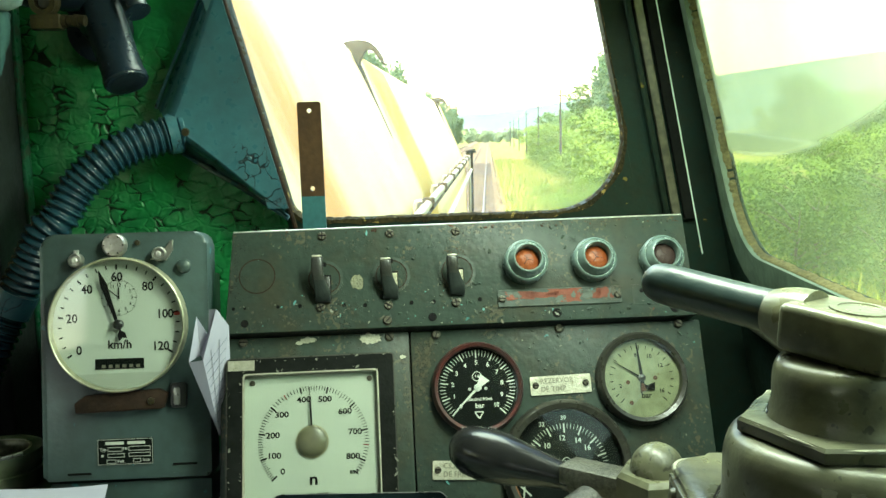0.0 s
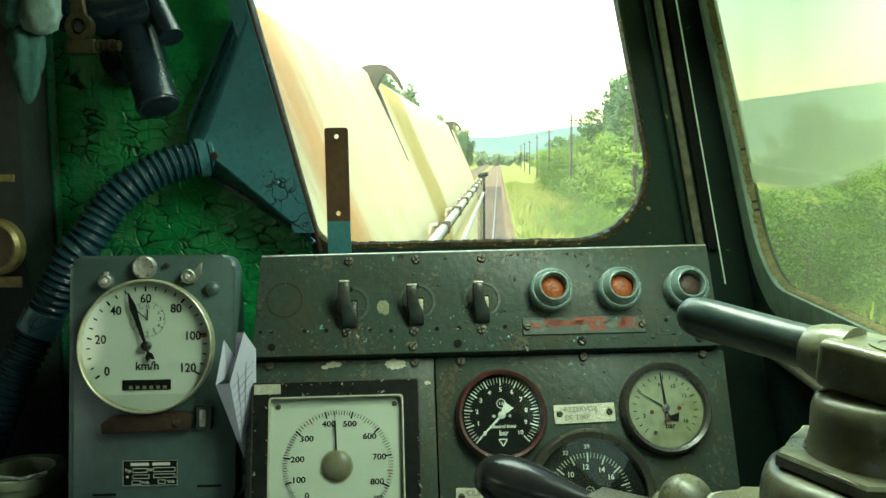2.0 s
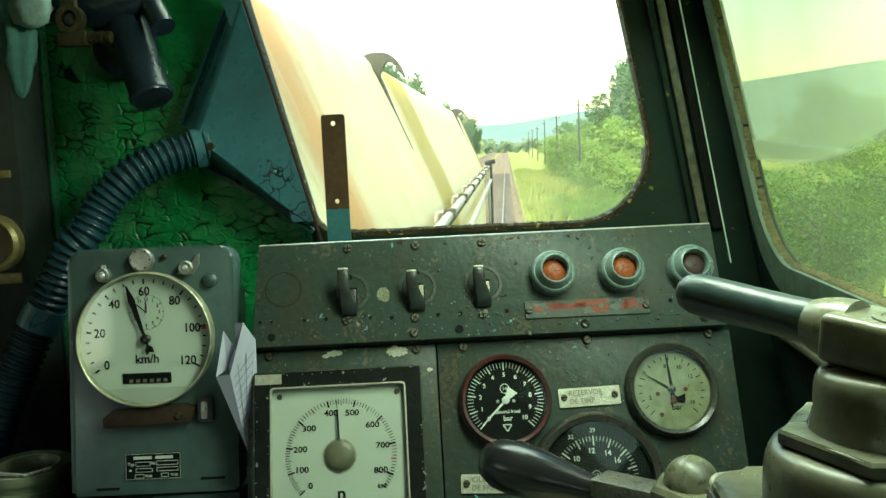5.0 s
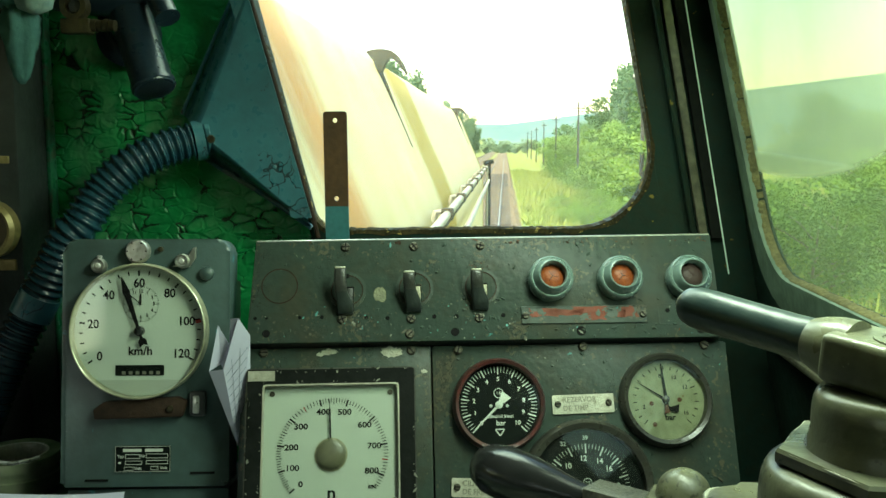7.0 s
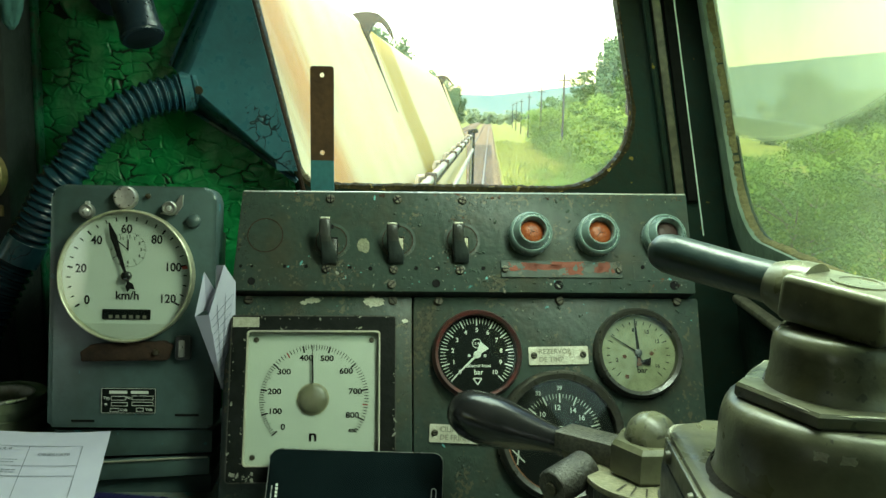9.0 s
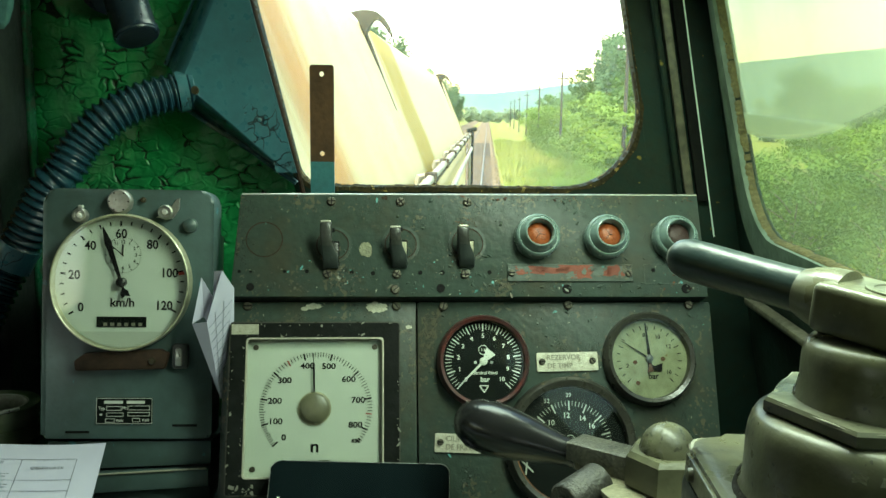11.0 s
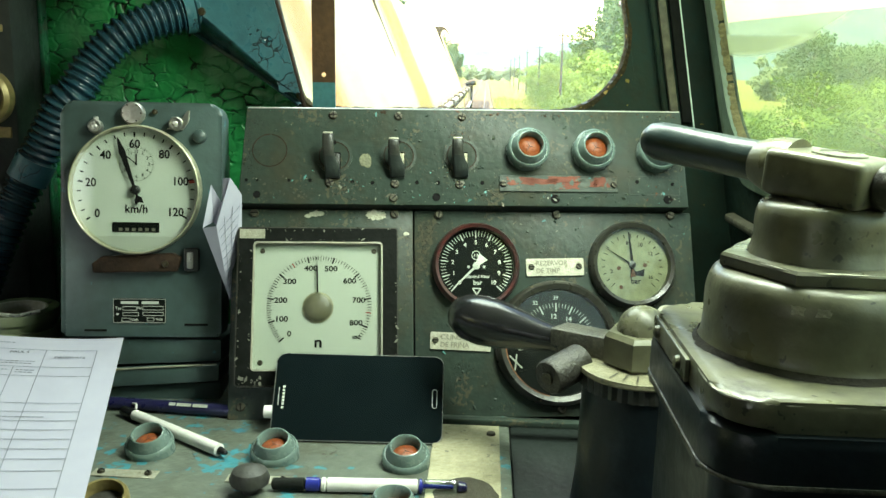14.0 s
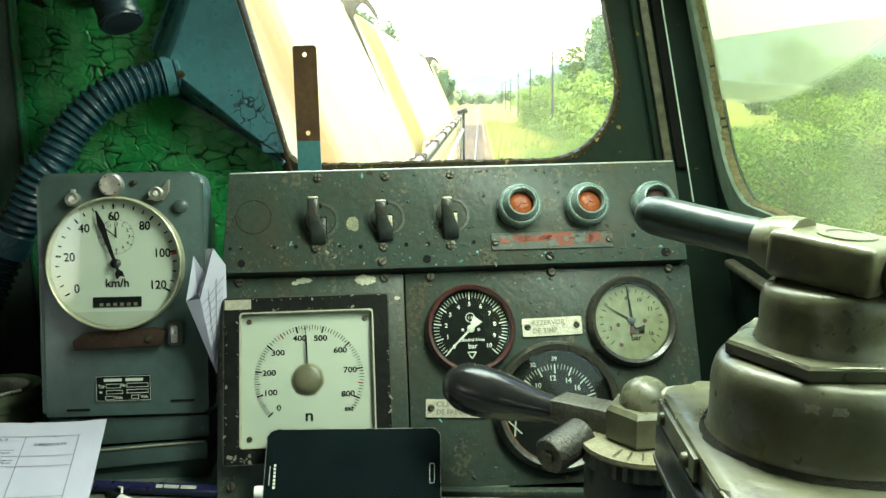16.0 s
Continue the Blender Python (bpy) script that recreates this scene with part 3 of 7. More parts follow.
def dirty_pane(name):
    """Glass under a film of dust, thick above the arc that a wiper or a sleeve has cleared."""
    m = bpy.data.materials.new(name)
    m.use_nodes = True
    n, l = m.node_tree.nodes, m.node_tree.links
    n.remove(n["Principled BSDF"])
    tc, sep = n.new("ShaderNodeTexCoord"), n.new("ShaderNodeSeparateXYZ")
    l.new(tc.outputs["Object"], sep.inputs[0])
    nz = n.new("ShaderNodeTexNoise")
    nz.inputs["Scale"].default_value, nz.inputs["Detail"].default_value = 9.0, 6.0
    l.new(tc.outputs["Object"], nz.inputs["Vector"])
    flat = n.new("ShaderNodeCombineXYZ")
    l.new(sep.outputs["X"], flat.inputs[0])
    l.new(sep.outputs["Z"], flat.inputs[2])
    dist = n.new("ShaderNodeVectorMath")
    dist.operation = "DISTANCE"
    l.new(flat.outputs[0], dist.inputs[0])
    dist.inputs[1].default_value = (-0.0476, 0.0, 1.2776)
    near = n.new("ShaderNodeMapRange")
    near.interpolation_type = "SMOOTHSTEP"
    near.inputs["From Min"].default_value, near.inputs["From Max"].default_value = 1.171, 1.161
    near.inputs["To Min"].default_value, near.inputs["To Max"].default_value = 0.0, 0.33
    l.new(dist.outputs["Value"], near.inputs["Value"])
    # a paler smear along the lower edge of the film
    line = n.new("ShaderNodeMath")
    line.operation = "MULTIPLY_ADD"
    line.inputs[1].default_value = 0.04
    l.new(sep.outputs["X"], line.inputs[0])
    l.new(sep.outputs["Z"], line.inputs[2])
    below = n.new("ShaderNodeMapRange")
    below.interpolation_type = "SMOOTHSTEP"
    below.inputs["From Min"].default_value, below.inputs["From Max"].default_value = 0.1310, 0.1265
    below.inputs["To Max"].default_value = 1.5
    l.new(line.outputs[0], below.inputs["Value"])
    smear = n.new("ShaderNodeMath")
    smear.operation = "MULTIPLY"
    l.new(below.outputs[0], smear.inputs[0])
    l.new(near.outputs[0], smear.inputs[1])
    more = n.new("ShaderNodeMath")
    more.operation = "ADD"
    l.new(near.outputs[0], more.inputs[0])
    l.new(smear.outputs[0], more.inputs[1])
    film = n.new("ShaderNodeMapRange")
    film.inputs["From Min"].default_value, film.inputs["From Max"].default_value = 0.25, 0.75
    film.inputs["To Min"].default_value, film.inputs["To Max"].default_value = 0.07, 0.19
    l.new(nz.outputs["Fac"], film.inputs["Value"])
    add = n.new("ShaderNodeMath")
    add.operation = "ADD"
    l.new(more.outputs[0], add.inputs[0])
    l.new(film.outputs[0], add.inputs[1])
    t, d, tr = n.new("ShaderNodeBsdfTransparent"), n.new("ShaderNodeBsdfTranslucent"), n.new("ShaderNodeMixShader")
    t.inputs["Color"].default_value = (0.75, 0.80, 0.67, 1)
    d.inputs["Color"].default_value = (0.45, 0.50, 0.35, 1)
    l.new(add.outputs[0], tr.inputs["Fac"])
    l.new(t.outputs[0], tr.inputs[1])
    l.new(d.outputs[0], tr.inputs[2])
    l.new(tr.outputs[0], n["Material Output"].inputs["Surface"])
    return m


side_pane = part("window_2", prism(rounded(SIDE_HOLE, [0.072, 0.06, 0.06, 0.05]), 0.0055, 0.0075), dirty_pane("dusty_window_glass"), m=SIDE)
side_pane.visible_shadow = False
tagged(side_pane, "dusty side window glass with a smeared film of dirt", "window", kind="structure")


def plain(name, bm, mat, label, category="wall"):
    return tagged(part(name, bm, mat), label, category, kind="structure")


# unseen walls that close the cab, with openings added to let in fill light
REAR_M = pose(0, -2.0, 0, 0, 0, 180)
rear, rear_inner = holed("wall_rear", [(-0.6, 0.0), (2.2, 0.0), (2.2, 1.95), (-0.6, 1.95)], [(0.8, 1.3), (1.5, 1.3), (1.5, 1.65), (0.8, 1.65)], 0.05, 0.0, WALL_T, CAB_PAINT, REAR_M, "unseen cab rear wall with a small opening added for light")
LEFT_M = Matrix.Translation((-2.2, 0, 0)) @ pose(0, 0, 0, 0, 0, 90)
left, left_inner = holed("wall_left", [(-2.0, 0.0), (0.19, 0.0), (0.19, 1.95), (-2.0, 1.95)], [(-1.2, 1.25), (-0.5, 1.25), (-0.5, 1.65), (-1.2, 1.65)], 0.05, 0.0, WALL_T, CAB_PAINT, LEFT_M, "unseen cab side wall with an opening added for light")
plain("ceiling", box(-2.26, 0.6, -2.06, 0.24, 1.95, 1.99), CEILING_PAINT, "pale painted cab ceiling", "ceiling")
plain("floor", box(-2.26, 0.64, -2.06, 0.24, -0.05, 0.0), FLOOR_PAINT, "dark rubber cab floor", "floor")

# thick wrinkled paint on the front wall beside the windscreen
def peeling(x, z):
    """Height of old paint that has cracked into tilted flakes, and how deep a crack is there."""
    wx = x + 0.0075 * noise.noise((x * 42, z * 42, 1.7)) + 0.0018 * noise.noise((x * 170, z * 170, 3.1))
    wz = z + 0.0060 * noise.noise((x * 42, z * 42, 8.2)) + 0.0018 * noise.noise((x * 170, z * 170, 5.3))
    patch = max(0.0, min(1.0, 0.62 + 1.5 * noise.noise((x * 11, z * 11, 2.0)) + 4.0 * (1.40 - z)))
    d, cells = noise.voronoi((wx * 50, wz * 80, 0.0))
    e = d[1] - d[0]
    c = cells[0]
    tilt = Vector((noise.noise((c.x * 3.1, c.y * 3.7, 0.4)), noise.noise((c.x * 2.9, c.y * 3.3, 9.4))))
    lean = tilt.x * (wx * 50 - c.x) + tilt.y * (wz * 80 - c.y)
    broken = max(0.0, min(1.0, 0.45 + 2.4 * noise.noise((x * 38, z * 38, 12.0))))
    crack = max(0.0, 1.0 - e / 0.11) * broken * min(1.0, patch * 1.6)
    curl = max(0.0, 1.0 - abs(e - 0.2) / 0.13) * (0.5 + 1.4 * noise.noise((x * 60, z * 60, 5.0)))
    h = 0.0020 * patch * lean + 0.0009 * patch * max(0.0, curl) - 0.0022 * crack
    return h + 0.0007 * noise.noise((x * 45, z * 45, 4.0)) + 0.0003 * noise.noise((x * 190, z * 190, 1.0)), crack


def lining(name, x0, x1, z0, z1, nu, nv):
    """A stretch of the flaking lining; x1 None: up to the slanting window edge."""
    bm = bmesh.new()
    rows_, deep = [], []
    for j in range(nv + 1):
        z = z0 + (z1 - z0) * j / nv
        edge = x1 if x1 is not None else -0.18 - 0.27 * (z - 1.25)
        row = []
        for i in range(nu + 1):
            x = x0 + (edge - x0) * i / nu
            h, crack = peeling(x, z)
            row.append(bm.verts.new((x, 0.1835 - h, z)))
            deep.append(crack)
        rows_.append(row)
    for a, b in zip(rows_, rows_[1:]):
        for i in range(nu):
            bm.faces.new((a[i], a[i + 1], b[i + 1], b[i])).material_index = 0
    bm.faces.ensure_lookup_table()
    for j in range(nv):
        for i in range(nu):
            k = j * (nu + 1) + i
            if deep[k] + deep[k + 1] + deep[k + nu + 1] + deep[k + nu + 2] > 1.9:
                bm.faces[j * nu + i].material_index = 1
    plain(name, bm, WALL_GREEN, "flaking bright green paint on the cab front wall").data.materials.append(UNDERCOAT)


lining("wall_lining", -0.475, None, 1.14, 1.56, 300, 440)
lining("wall_lining_low", -0.9, None, 0.95, 1.14, 60, 20)
lining("wall_lining_high", -0.9, None, 1.56, 1.9, 60, 30)
lining("wall_lining_side", -0.9, -0.475, 1.14, 1.56, 40, 40)

# frame strips on the corner pillar
for name, pts, w, d, mat, label in (
        ("trim_strip", ((0.2634, 1.236), (0.1816, 1.66)), 0.0095, 0.010, STRIP_GREY, "worn bare metal strip down the corner pillar"),
        ("trim_edge", ((0.2522, 1.236), (0.1704, 1.66)), 0.006, 0.013, FRAME_GREEN, "dark green edge strip beside the windscreen"),
        ("trim_seal", ((0.2775, 1.236), (0.1957, 1.66)), 0.012, 0.009, RUBBER, "dark rubber corner seal")):
    (xa, za), (xb, zb) = pts
    bm = prism([(xa - w / 2, za), (xa + w / 2, za), (xb + w / 2, zb), (xb - w / 2, zb)], FRONT_Y - d, FRONT_Y - 0.0005, bevel=0.0018)
    plain(name, bm, mat, label, "trim")
bm = tube([(0.2860, 0.160, 1.2), (0.1890, 0.160, 1.7)], 0.0008, 8)
plain("trim_bead", bm, BEAD, "thin bright bead along the window corner", "trim")
# inner frame of the side window, a raised rounded band
band_outer = rounded([(-0.146, -0.024), (0.67, -0.022), (0.67, 0.49), (-0.187, 0.5)], [0.085, 0.07, 0.07, 0.06])
band = part("trim_frame", ring_prism(band_outer, rounded(SIDE_HOLE, [0.072, 0.06, 0.06, 0.05]), -0.006, -0.0005), LIT_FRAME, m=SIDE)
tagged(band, "raised dark green side window frame, painted lighter as if lit", "trim", kind="structure")
# the pale strip tone replaces window light falling on the ledge
ledge = part("trim_ledge", box(-0.15, 1.2, -0.014, -0.002, -0.071, -0.062, 0.003), STRIP_GREY, m=SIDE)
tagged(ledge, "worn metal ledge under the side window, toned pale as if lit", "trim", kind="structure")

# ---- the locomotive hood ahead of the cab ----
def hood_paint():
    m = material("faded_cream_hood_paint", (0.80, 0.65, 0.36), (0.73, 0.575, 0.30), 3.0, 0.6, bump=0.05, bump_scale=14, spec=0.12)
    n, l = m.node_tree.nodes, m.node_tree.links
    b = n["Principled BSDF"]
    before = b.inputs["Base Color"].links[0].from_socket
    tc, sep = n.new("ShaderNodeTexCoord"), n.new("ShaderNodeSeparateXYZ")
    l.new(tc.outputs["Object"], sep.inputs[0])
    nz = n.new("ShaderNodeTexNoise")
    mp = n.new("ShaderNodeMapping")
    mp.inputs["Scale"].default_value = (1.5, 9.0, 1.0)
    l.new(tc.outputs["Object"], mp.inputs[0])
    l.new(mp.outputs[0], nz.inputs["Vector"])
    nz.inputs["Scale"].default_value, nz.inputs["Detail"].default_value = 2.5, 7.0
    col = before
    for y0, half, soft, tone, amount in ((0.62, 0.13, 0.11, (0.60, 0.25, 0.035), 0.95), (2.42, 0.3, 0.08, (0.42, 0.27, 0.012), 0.97), (6.9, 0.25, 0.1, (0.42, 0.27, 0.014), 0.97), (0.97, 0.06, 0.2, (0.6, 0.45, 0.12), 0.35)):
        sub = n.new("ShaderNodeMath"); sub.operation = "SUBTRACT"; sub.inputs[1].default_value = y0
        l.new(sep.outputs["Y"], sub.inputs[0])
        ab = n.new("ShaderNodeMath"); ab.operation = "ABSOLUTE"
        l.new(sub.outputs[0], ab.inputs[0])
        jit = n.new("ShaderNodeMath"); jit.operation = "MULTIPLY_ADD"; jit.inputs[1].default_value = 0.22 * half / 0.15
        l.new(nz.outputs["Fac"], jit.inputs[0])
        l.new(ab.outputs[0], jit.inputs[2])
        mr = n.new("ShaderNodeMapRange"); mr.interpolation_type = "SMOOTHSTEP"
        mr.inputs["From Min"].default_value, mr.inputs["From Max"].default_value = half * 1.73 + soft, half * 1.73 - soft
        mr.inputs["To Max"].default_value = amount
        l.new(jit.outputs[0], mr.inputs["Value"])
        mx = n.new("ShaderNodeMix"); mx.data_type = "RGBA"
        mx.inputs["B"].default_value = (*tone, 1)
        l.new(mr.outputs[0], mx.inputs["Factor"])
        l.new(col, mx.inputs["A"])
        col = mx.outputs["Result"]
    # speckled dirt, in scattered patches
    for size, edge, tone, amount in ((70.0, 0.60, (0.45, 0.33, 0.12), 0.5), (9.0, 0.56, (0.6, 0.42, 0.14), 0.45)):
        sp = n.new("ShaderNodeTexNoise")
        sp.inputs["Scale"].default_value, sp.inputs["Detail"].default_value, sp.inputs["Roughness"].default_value = size, 8.0, 0.7
        l.new(tc.outputs["Object"], sp.inputs["Vector"])
        mr = n.new("ShaderNodeMapRange")
        mr.inputs["From Min"].default_value, mr.inputs["From Max"].default_value, mr.inputs["To Max"].default_value = edge, edge + 0.12, amount
        l.new(sp.outputs["Fac"], mr.inputs["Value"])
        mx = n.new("ShaderNodeMix")
        mx.data_type = "RGBA"
        mx.inputs["B"].default_value = (*tone, 1)
        l.new(mr.outputs[0], mx.inputs["Factor"])
        l.new(col, mx.inputs["A"])
        col = mx.outputs["Result"]
    l.new(col, b.inputs["Base Color"])
    return m


HOOD = hood_paint()
GUTTER = material("grey_seam_steel", (0.028, 0.022, 0.013), (0.06, 0.048, 0.026), 25, 0.7, bump=0.3, spec=0.15)
RAIL_PAINT = material("dirty_cream_rail_paint", (0.4, 0.37, 0.28), (0.22, 0.2, 0.15), 12, 0.45, bump=0.1)
hood = thing("locomotive_hood", Matrix.Translation((0, 0, 0)), "faded cream locomotive hood with rust-yellow streaks", "locomotive")
half = [(-0.14, -0.2), (-0.145, 1.0), (-0.16, 1.12), (-0.21, 1.245), (-0.265, 1.37), (-0.315, 1.49), (-0.36, 1.585), (-0.42, 1.632), (-0.5, 1.665), (-0.65, 1.70), (-0.95, 1.715)]
section = half + [(-1.9 - x, z) for x, z in reversed(half[:-1])]
bm = bmesh.new()
rows = []
for k in range(30):
    y = 0.26 + (7.35 - 0.26) * k / 29
    s = 1.0 if k < 28 else (0.985 if k == 28 else 0.94)
    rows.append([bm.verts.new((-0.95 + (x + 0.95) * s, y, -0.2 + (z + 0.2) * s)) for x, z in section])
for a, b in zip(rows, rows[1:]):
    for i in range(len(section) - 1):
        bm.faces.new((a[i], a[i + 1], b[i + 1], b[i]))
bm.faces.new(rows[-1])
part("hood_shell", bm, HOOD, hood, smooth=50)
for ys, dx in ((1.92, 0.0), (6.15, 0.0)):
    # a strip that tapers down the slope, under a flared gutter with a drooping spout
    bm = bmesh.new()
    prev = None
    for k in range(25):
        z = 1.605 - 0.275 * k / 24
        x = -0.36 + (1.585 - z) / 0.465 * 0.2 + 0.008
        w = 0.0075 if k < 6 else (0.0075 - 0.0052 * min(1.0, (k - 6) / 8) if k < 16 else 0.0016)
        q = [bm.verts.new((x + a * w, ys - 0.004 - b, z)) for a, b in ((-1, 0.0), (-0.6, 0.006), (0.6, 0.006), (1, 0.0))]
        if prev:
            for i in range(3):
                bm.faces.new((prev[i], prev[i + 1], q[i + 1], q[i]))
        prev = q
    part("hood_seam", bm, GUTTER, hood, "grey seam strip down the slope", smooth=60)
    fan = [(-0.385, 1.62), (-0.36, 1.627), (-0.33, 1.628), (-0.305, 1.623), (-0.283, 1.606), (-0.266, 1.58), (-0.256, 1.552), (-0.261, 1.55), (-0.277, 1.579), (-0.295, 1.600), (-0.312, 1.602), (-0.326, 1.586), (-0.334, 1.555), (-0.343, 1.555), (-0.352, 1.588)]
    part("gutter", prism(fan, ys - 0.03, ys + 0.0, bevel=0.003), GUTTER, hood, "flared brown gutter with a drooping spout")
for i in range(9):
    y = 0.9 + i * 0.76
    part("rail_bracket", tube([(-0.165, y, 1.09), (-0.15, y, 1.148), (-0.118, y + 0.01, 1.150)], 0.010, 8), RAIL_PAINT, hood)
    part("rail_clip", box(-0.134, -0.1, y - 0.02, y + 0.02, 1.126, 1.161, 0.004), GUTTER, hood)
part("handrail", tube([(-0.118, 0.5, 1.142), (-0.118, 7.05, 1.142), (-0.118, 7.12, 1.12), (-0.118, 7.14, 1.06), (-0.118, 7.14, 0.1)], 0.0125, 10), RAIL_PAINT, hood, "cream tubular handrail")
part("lower_rail", tube([(-0.1, 0.5, 1.02), (-0.1, 7.1, 1.02)], 0.013, 8), RAIL_PAINT, hood)
part("flange", box(-0.175, -0.14, 0.4, 7.1, 1.075, 1.098, 0.003), GUTTER, hood)
part("end_post", box(-0.13, -0.085, 7.15, 7.2, 0.0, 1.17, 0.006), RUBBER, hood, "dark end post")
part("rail_cap", tube([(-0.15, 7.17, 1.17), (-0.06, 7.17, 1.19)], 0.02, 8), RUBBER, hood)
part("walkway", box(-2.3, 0.42, 0.26, 7.9, -0.25, -0.2, 0.01), GUTTER, hood)

# ---- the line and the land outside ----
GRASS = material("summer_grass", (0.16, 0.20, 0.022), (0.22, 0.21, 0.045), 0.9, 0.9, bump=0.8, bump_scale=9.0, dist=0.12, detail=12, grime=((0.07, 0.12, 0.012), 0.35, 0.8))
STRAW = material("pale_seeding_grass", (0.17, 0.24, 0.03), (0.29, 0.29, 0.07), 1.2, 0.9, bump=0, detail=6)
BALLAST = material("rusty_ballast", (0.21, 0.155, 0.095), (0.10, 0.072, 0.045), 3.5, 0.95, bump=1.0, bump_scale=16, dist=0.06, detail=12, chips=(0.34, 0.28, 0.2), chip_size=7, chip_edge=0.56, grime=((0.11, 0.08, 0.05), 0.9, 0.8), spec=0.1)
RAIL_STEEL = material("rail_steel", (0.09, 0.058, 0.036), (0.06, 0.04, 0.026), 5, 0.6, metal=0.2, bump=0.1)
RAIL_TOP = material("bright_rail_head", (0.26, 0.24, 0.21), (0.18, 0.16, 0.14), 5, 0.5, metal=0.5, bump=0)
SLEEPER = material("grey_sleeper_timber", (0.1, 0.075, 0.05), (0.055, 0.042, 0.03), 6, 0.85, bump=0.4)
LEAF_A = material("fresh_green_leaves", (0.075, 0.16, 0.014), (0.21, 0.32, 0.035), 2.4, 0.6, bump=0, detail=3)
LEAF_B = material("dark_green_leaves", (0.045, 0.11, 0.018), (0.13, 0.23, 0.035), 2.0, 0.6, bump=0, detail=3)
LEAF_C = material("dull_green_leaves", (0.05, 0.12, 0.045), (0.115, 0.2, 0.07), 2.0, 0.7, bump=0, detail=3)
BARK = material("tree_bark", (0.12, 0.095, 0.07), None, 6, 0.9, bump=0.4)
POLE_WOOD = material("grey_pole_timber", (0.06, 0.053, 0.042), (0.035, 0.031, 0.025), 6, 0.85, bump=0.3)
# aerial haze is mixed into the pale hill colour
HILL = material("haze_tinted_wooded_hill", (0.10, 0.16, 0.16), (0.135, 0.19, 0.17), 0.06, 1.0, bump=0, spec=0.0, grime=((0.08, 0.14, 0.14), 0.012, 0.9))
# paler than the near leaves: distance haze is part of this colour
HAZY_LEAF = material("haze_tinted_distant_leaves", (0.19, 0.27, 0.15), (0.23, 0.3, 0.17), 0.2, 0.9, bump=0, detail=3)
rng = random.Random(4)


def land_height(x, y):
    base = GROUND_Z - 0.35
    d = max(0.0, abs(x + 0.95) - 3.0)
    rise = 0.0
    if x > 5.5:
        rise = min(1.0, (x - 5.5) * 0.13)
    if x < -9:
        rise = min(14.0, (-9 - x) * 0.35)
    fade = min(1.0, d / 3)
    return base + rise - 0.25 * min(1, d / 1.5) + fade * (0.25 * noise.noise((x * 0.11, y * 0.05, 0)) + 0.1 * noise.noise((x * 0.5, y * 0.4, 3)))


bm = bmesh.new()
xs = [-900, -400, -150, -80, -50, -34, -26, -20, -16, -13, -11, -9, -7, -5.5, -4.2, -3.2, -2.4, 0.6, 1.6, 2.6, 3.6, 4.6, 5.6, 6.6, 8, 10, 12, 15, 18, 22, 28, 36, 50, 80, 150, 400, 900]
ys = [-300, -100, -40, -15] + [-10 + 2.5 * i for i in range(60)] + [142 + 12 * i for i in range(25)] + [500, 700, 1000, 1500, 2400]
rows = [[bm.verts.new((x, y, land_height(x, y))) for x in xs] for y in ys]
for a, b in zip(rows, rows[1:]):
    for i in range(len(xs) - 1):
        bm.faces.new((a[i], a[i + 1], b[i + 1], b[i]))
plain("ground", bm, GRASS, "rough summer grassland beside the railway", "ground")
for cx in (-0.95, -5.6):
    bm = bmesh.new()
    rows = []
    for k in range(101):
        y = -30 + 900 * (k / 100) ** 2
        rows.append([bm.verts.new((cx + u, y, GROUND_Z - 0.16 + h)) for u, h in ((-2.4, -0.55), (-1.55, 0), (0, 0.02), (1.5, 0), (2.1, -0.55))])
    for a, b in zip(rows, rows[1:]):
        for i in range(4):
            bm.faces.new((a[i], a[i + 1], b[i + 1], b[i]))
    plain("ballast", bm, BALLAST, "rust-stained gravel track bed", "track bed")
    for s in (-0.7525, 0.7525):
        rail = thing("rail", Matrix.Translation((cx + s, 0, GROUND_Z)), "worn steel rail with a bright running head", "rail", "rails of the line")
        prof = [(-0.07, -0.14), (0.07, -0.14), (0.07, -0.125), (0.012, -0.11), (0.012, -0.04), (0.035, -0.03), (0.035, -0.004), (-0.035, -0.004), (-0.035, -0.03), (-0.012, -0.04), (-0.012, -0.11), (-0.07, -0.125)]
        part("rail_body", prism(prof, -30, 820), RAIL_STEEL, rail)
        part("rail_head", box(-0.03, 0.03, -30, 820, -0.004, 0.0), RAIL_TOP, rail)
sleepers = None
for i in range(150):
    if sleepers is None:
        sleepers = tagged(part("sleeper", box(-1.28, 1.28, -0.13, 0.13, -0.1, 0.055, 0.01, 1), SLEEPER, m=Matrix.Translation((-0.95, 7.5, GROUND_Z - 0.17))), "grey timber railway sleeper in the gravel", "sleeper", "sleepers of the track")
    else:
        copy_thing(sleepers, Matrix.Translation((-0.95, 7.5 + i * 0.62, GROUND_Z - 0.17)))

# loose stones of the track bed
bm = bmesh.new()
r = random.Random(31)
for _ in range(9000):
    y = 8 + 60 * r.random() ** 1.8
    x = r.uniform(-2.9, 1.05)
    if min(abs(x + 0.95 - q) for q in (-0.7525, 0.7525)) < 0.09:
        continue
    z = GROUND_Z - 0.15 - 0.55 * max(0.0, x - 0.55) / 0.6
    q = r.uniform(0.025, 0.06) * (1 + y * 0.012)
    vs = [bm.verts.new((x + q * a * r.uniform(0.6, 1.2), y + q * b * r.uniform(0.6, 1.2), z + q * c * r.uniform(0.5, 0.9))) for a, b, c in ((1, 0, 0), (0, 1, 0), (-1, 0, 0), (0, -1, 0), (0, 0, 1))]
    for k in range(4):
        bm.faces.new((vs[k], vs[(k + 1) % 4], vs[4]))
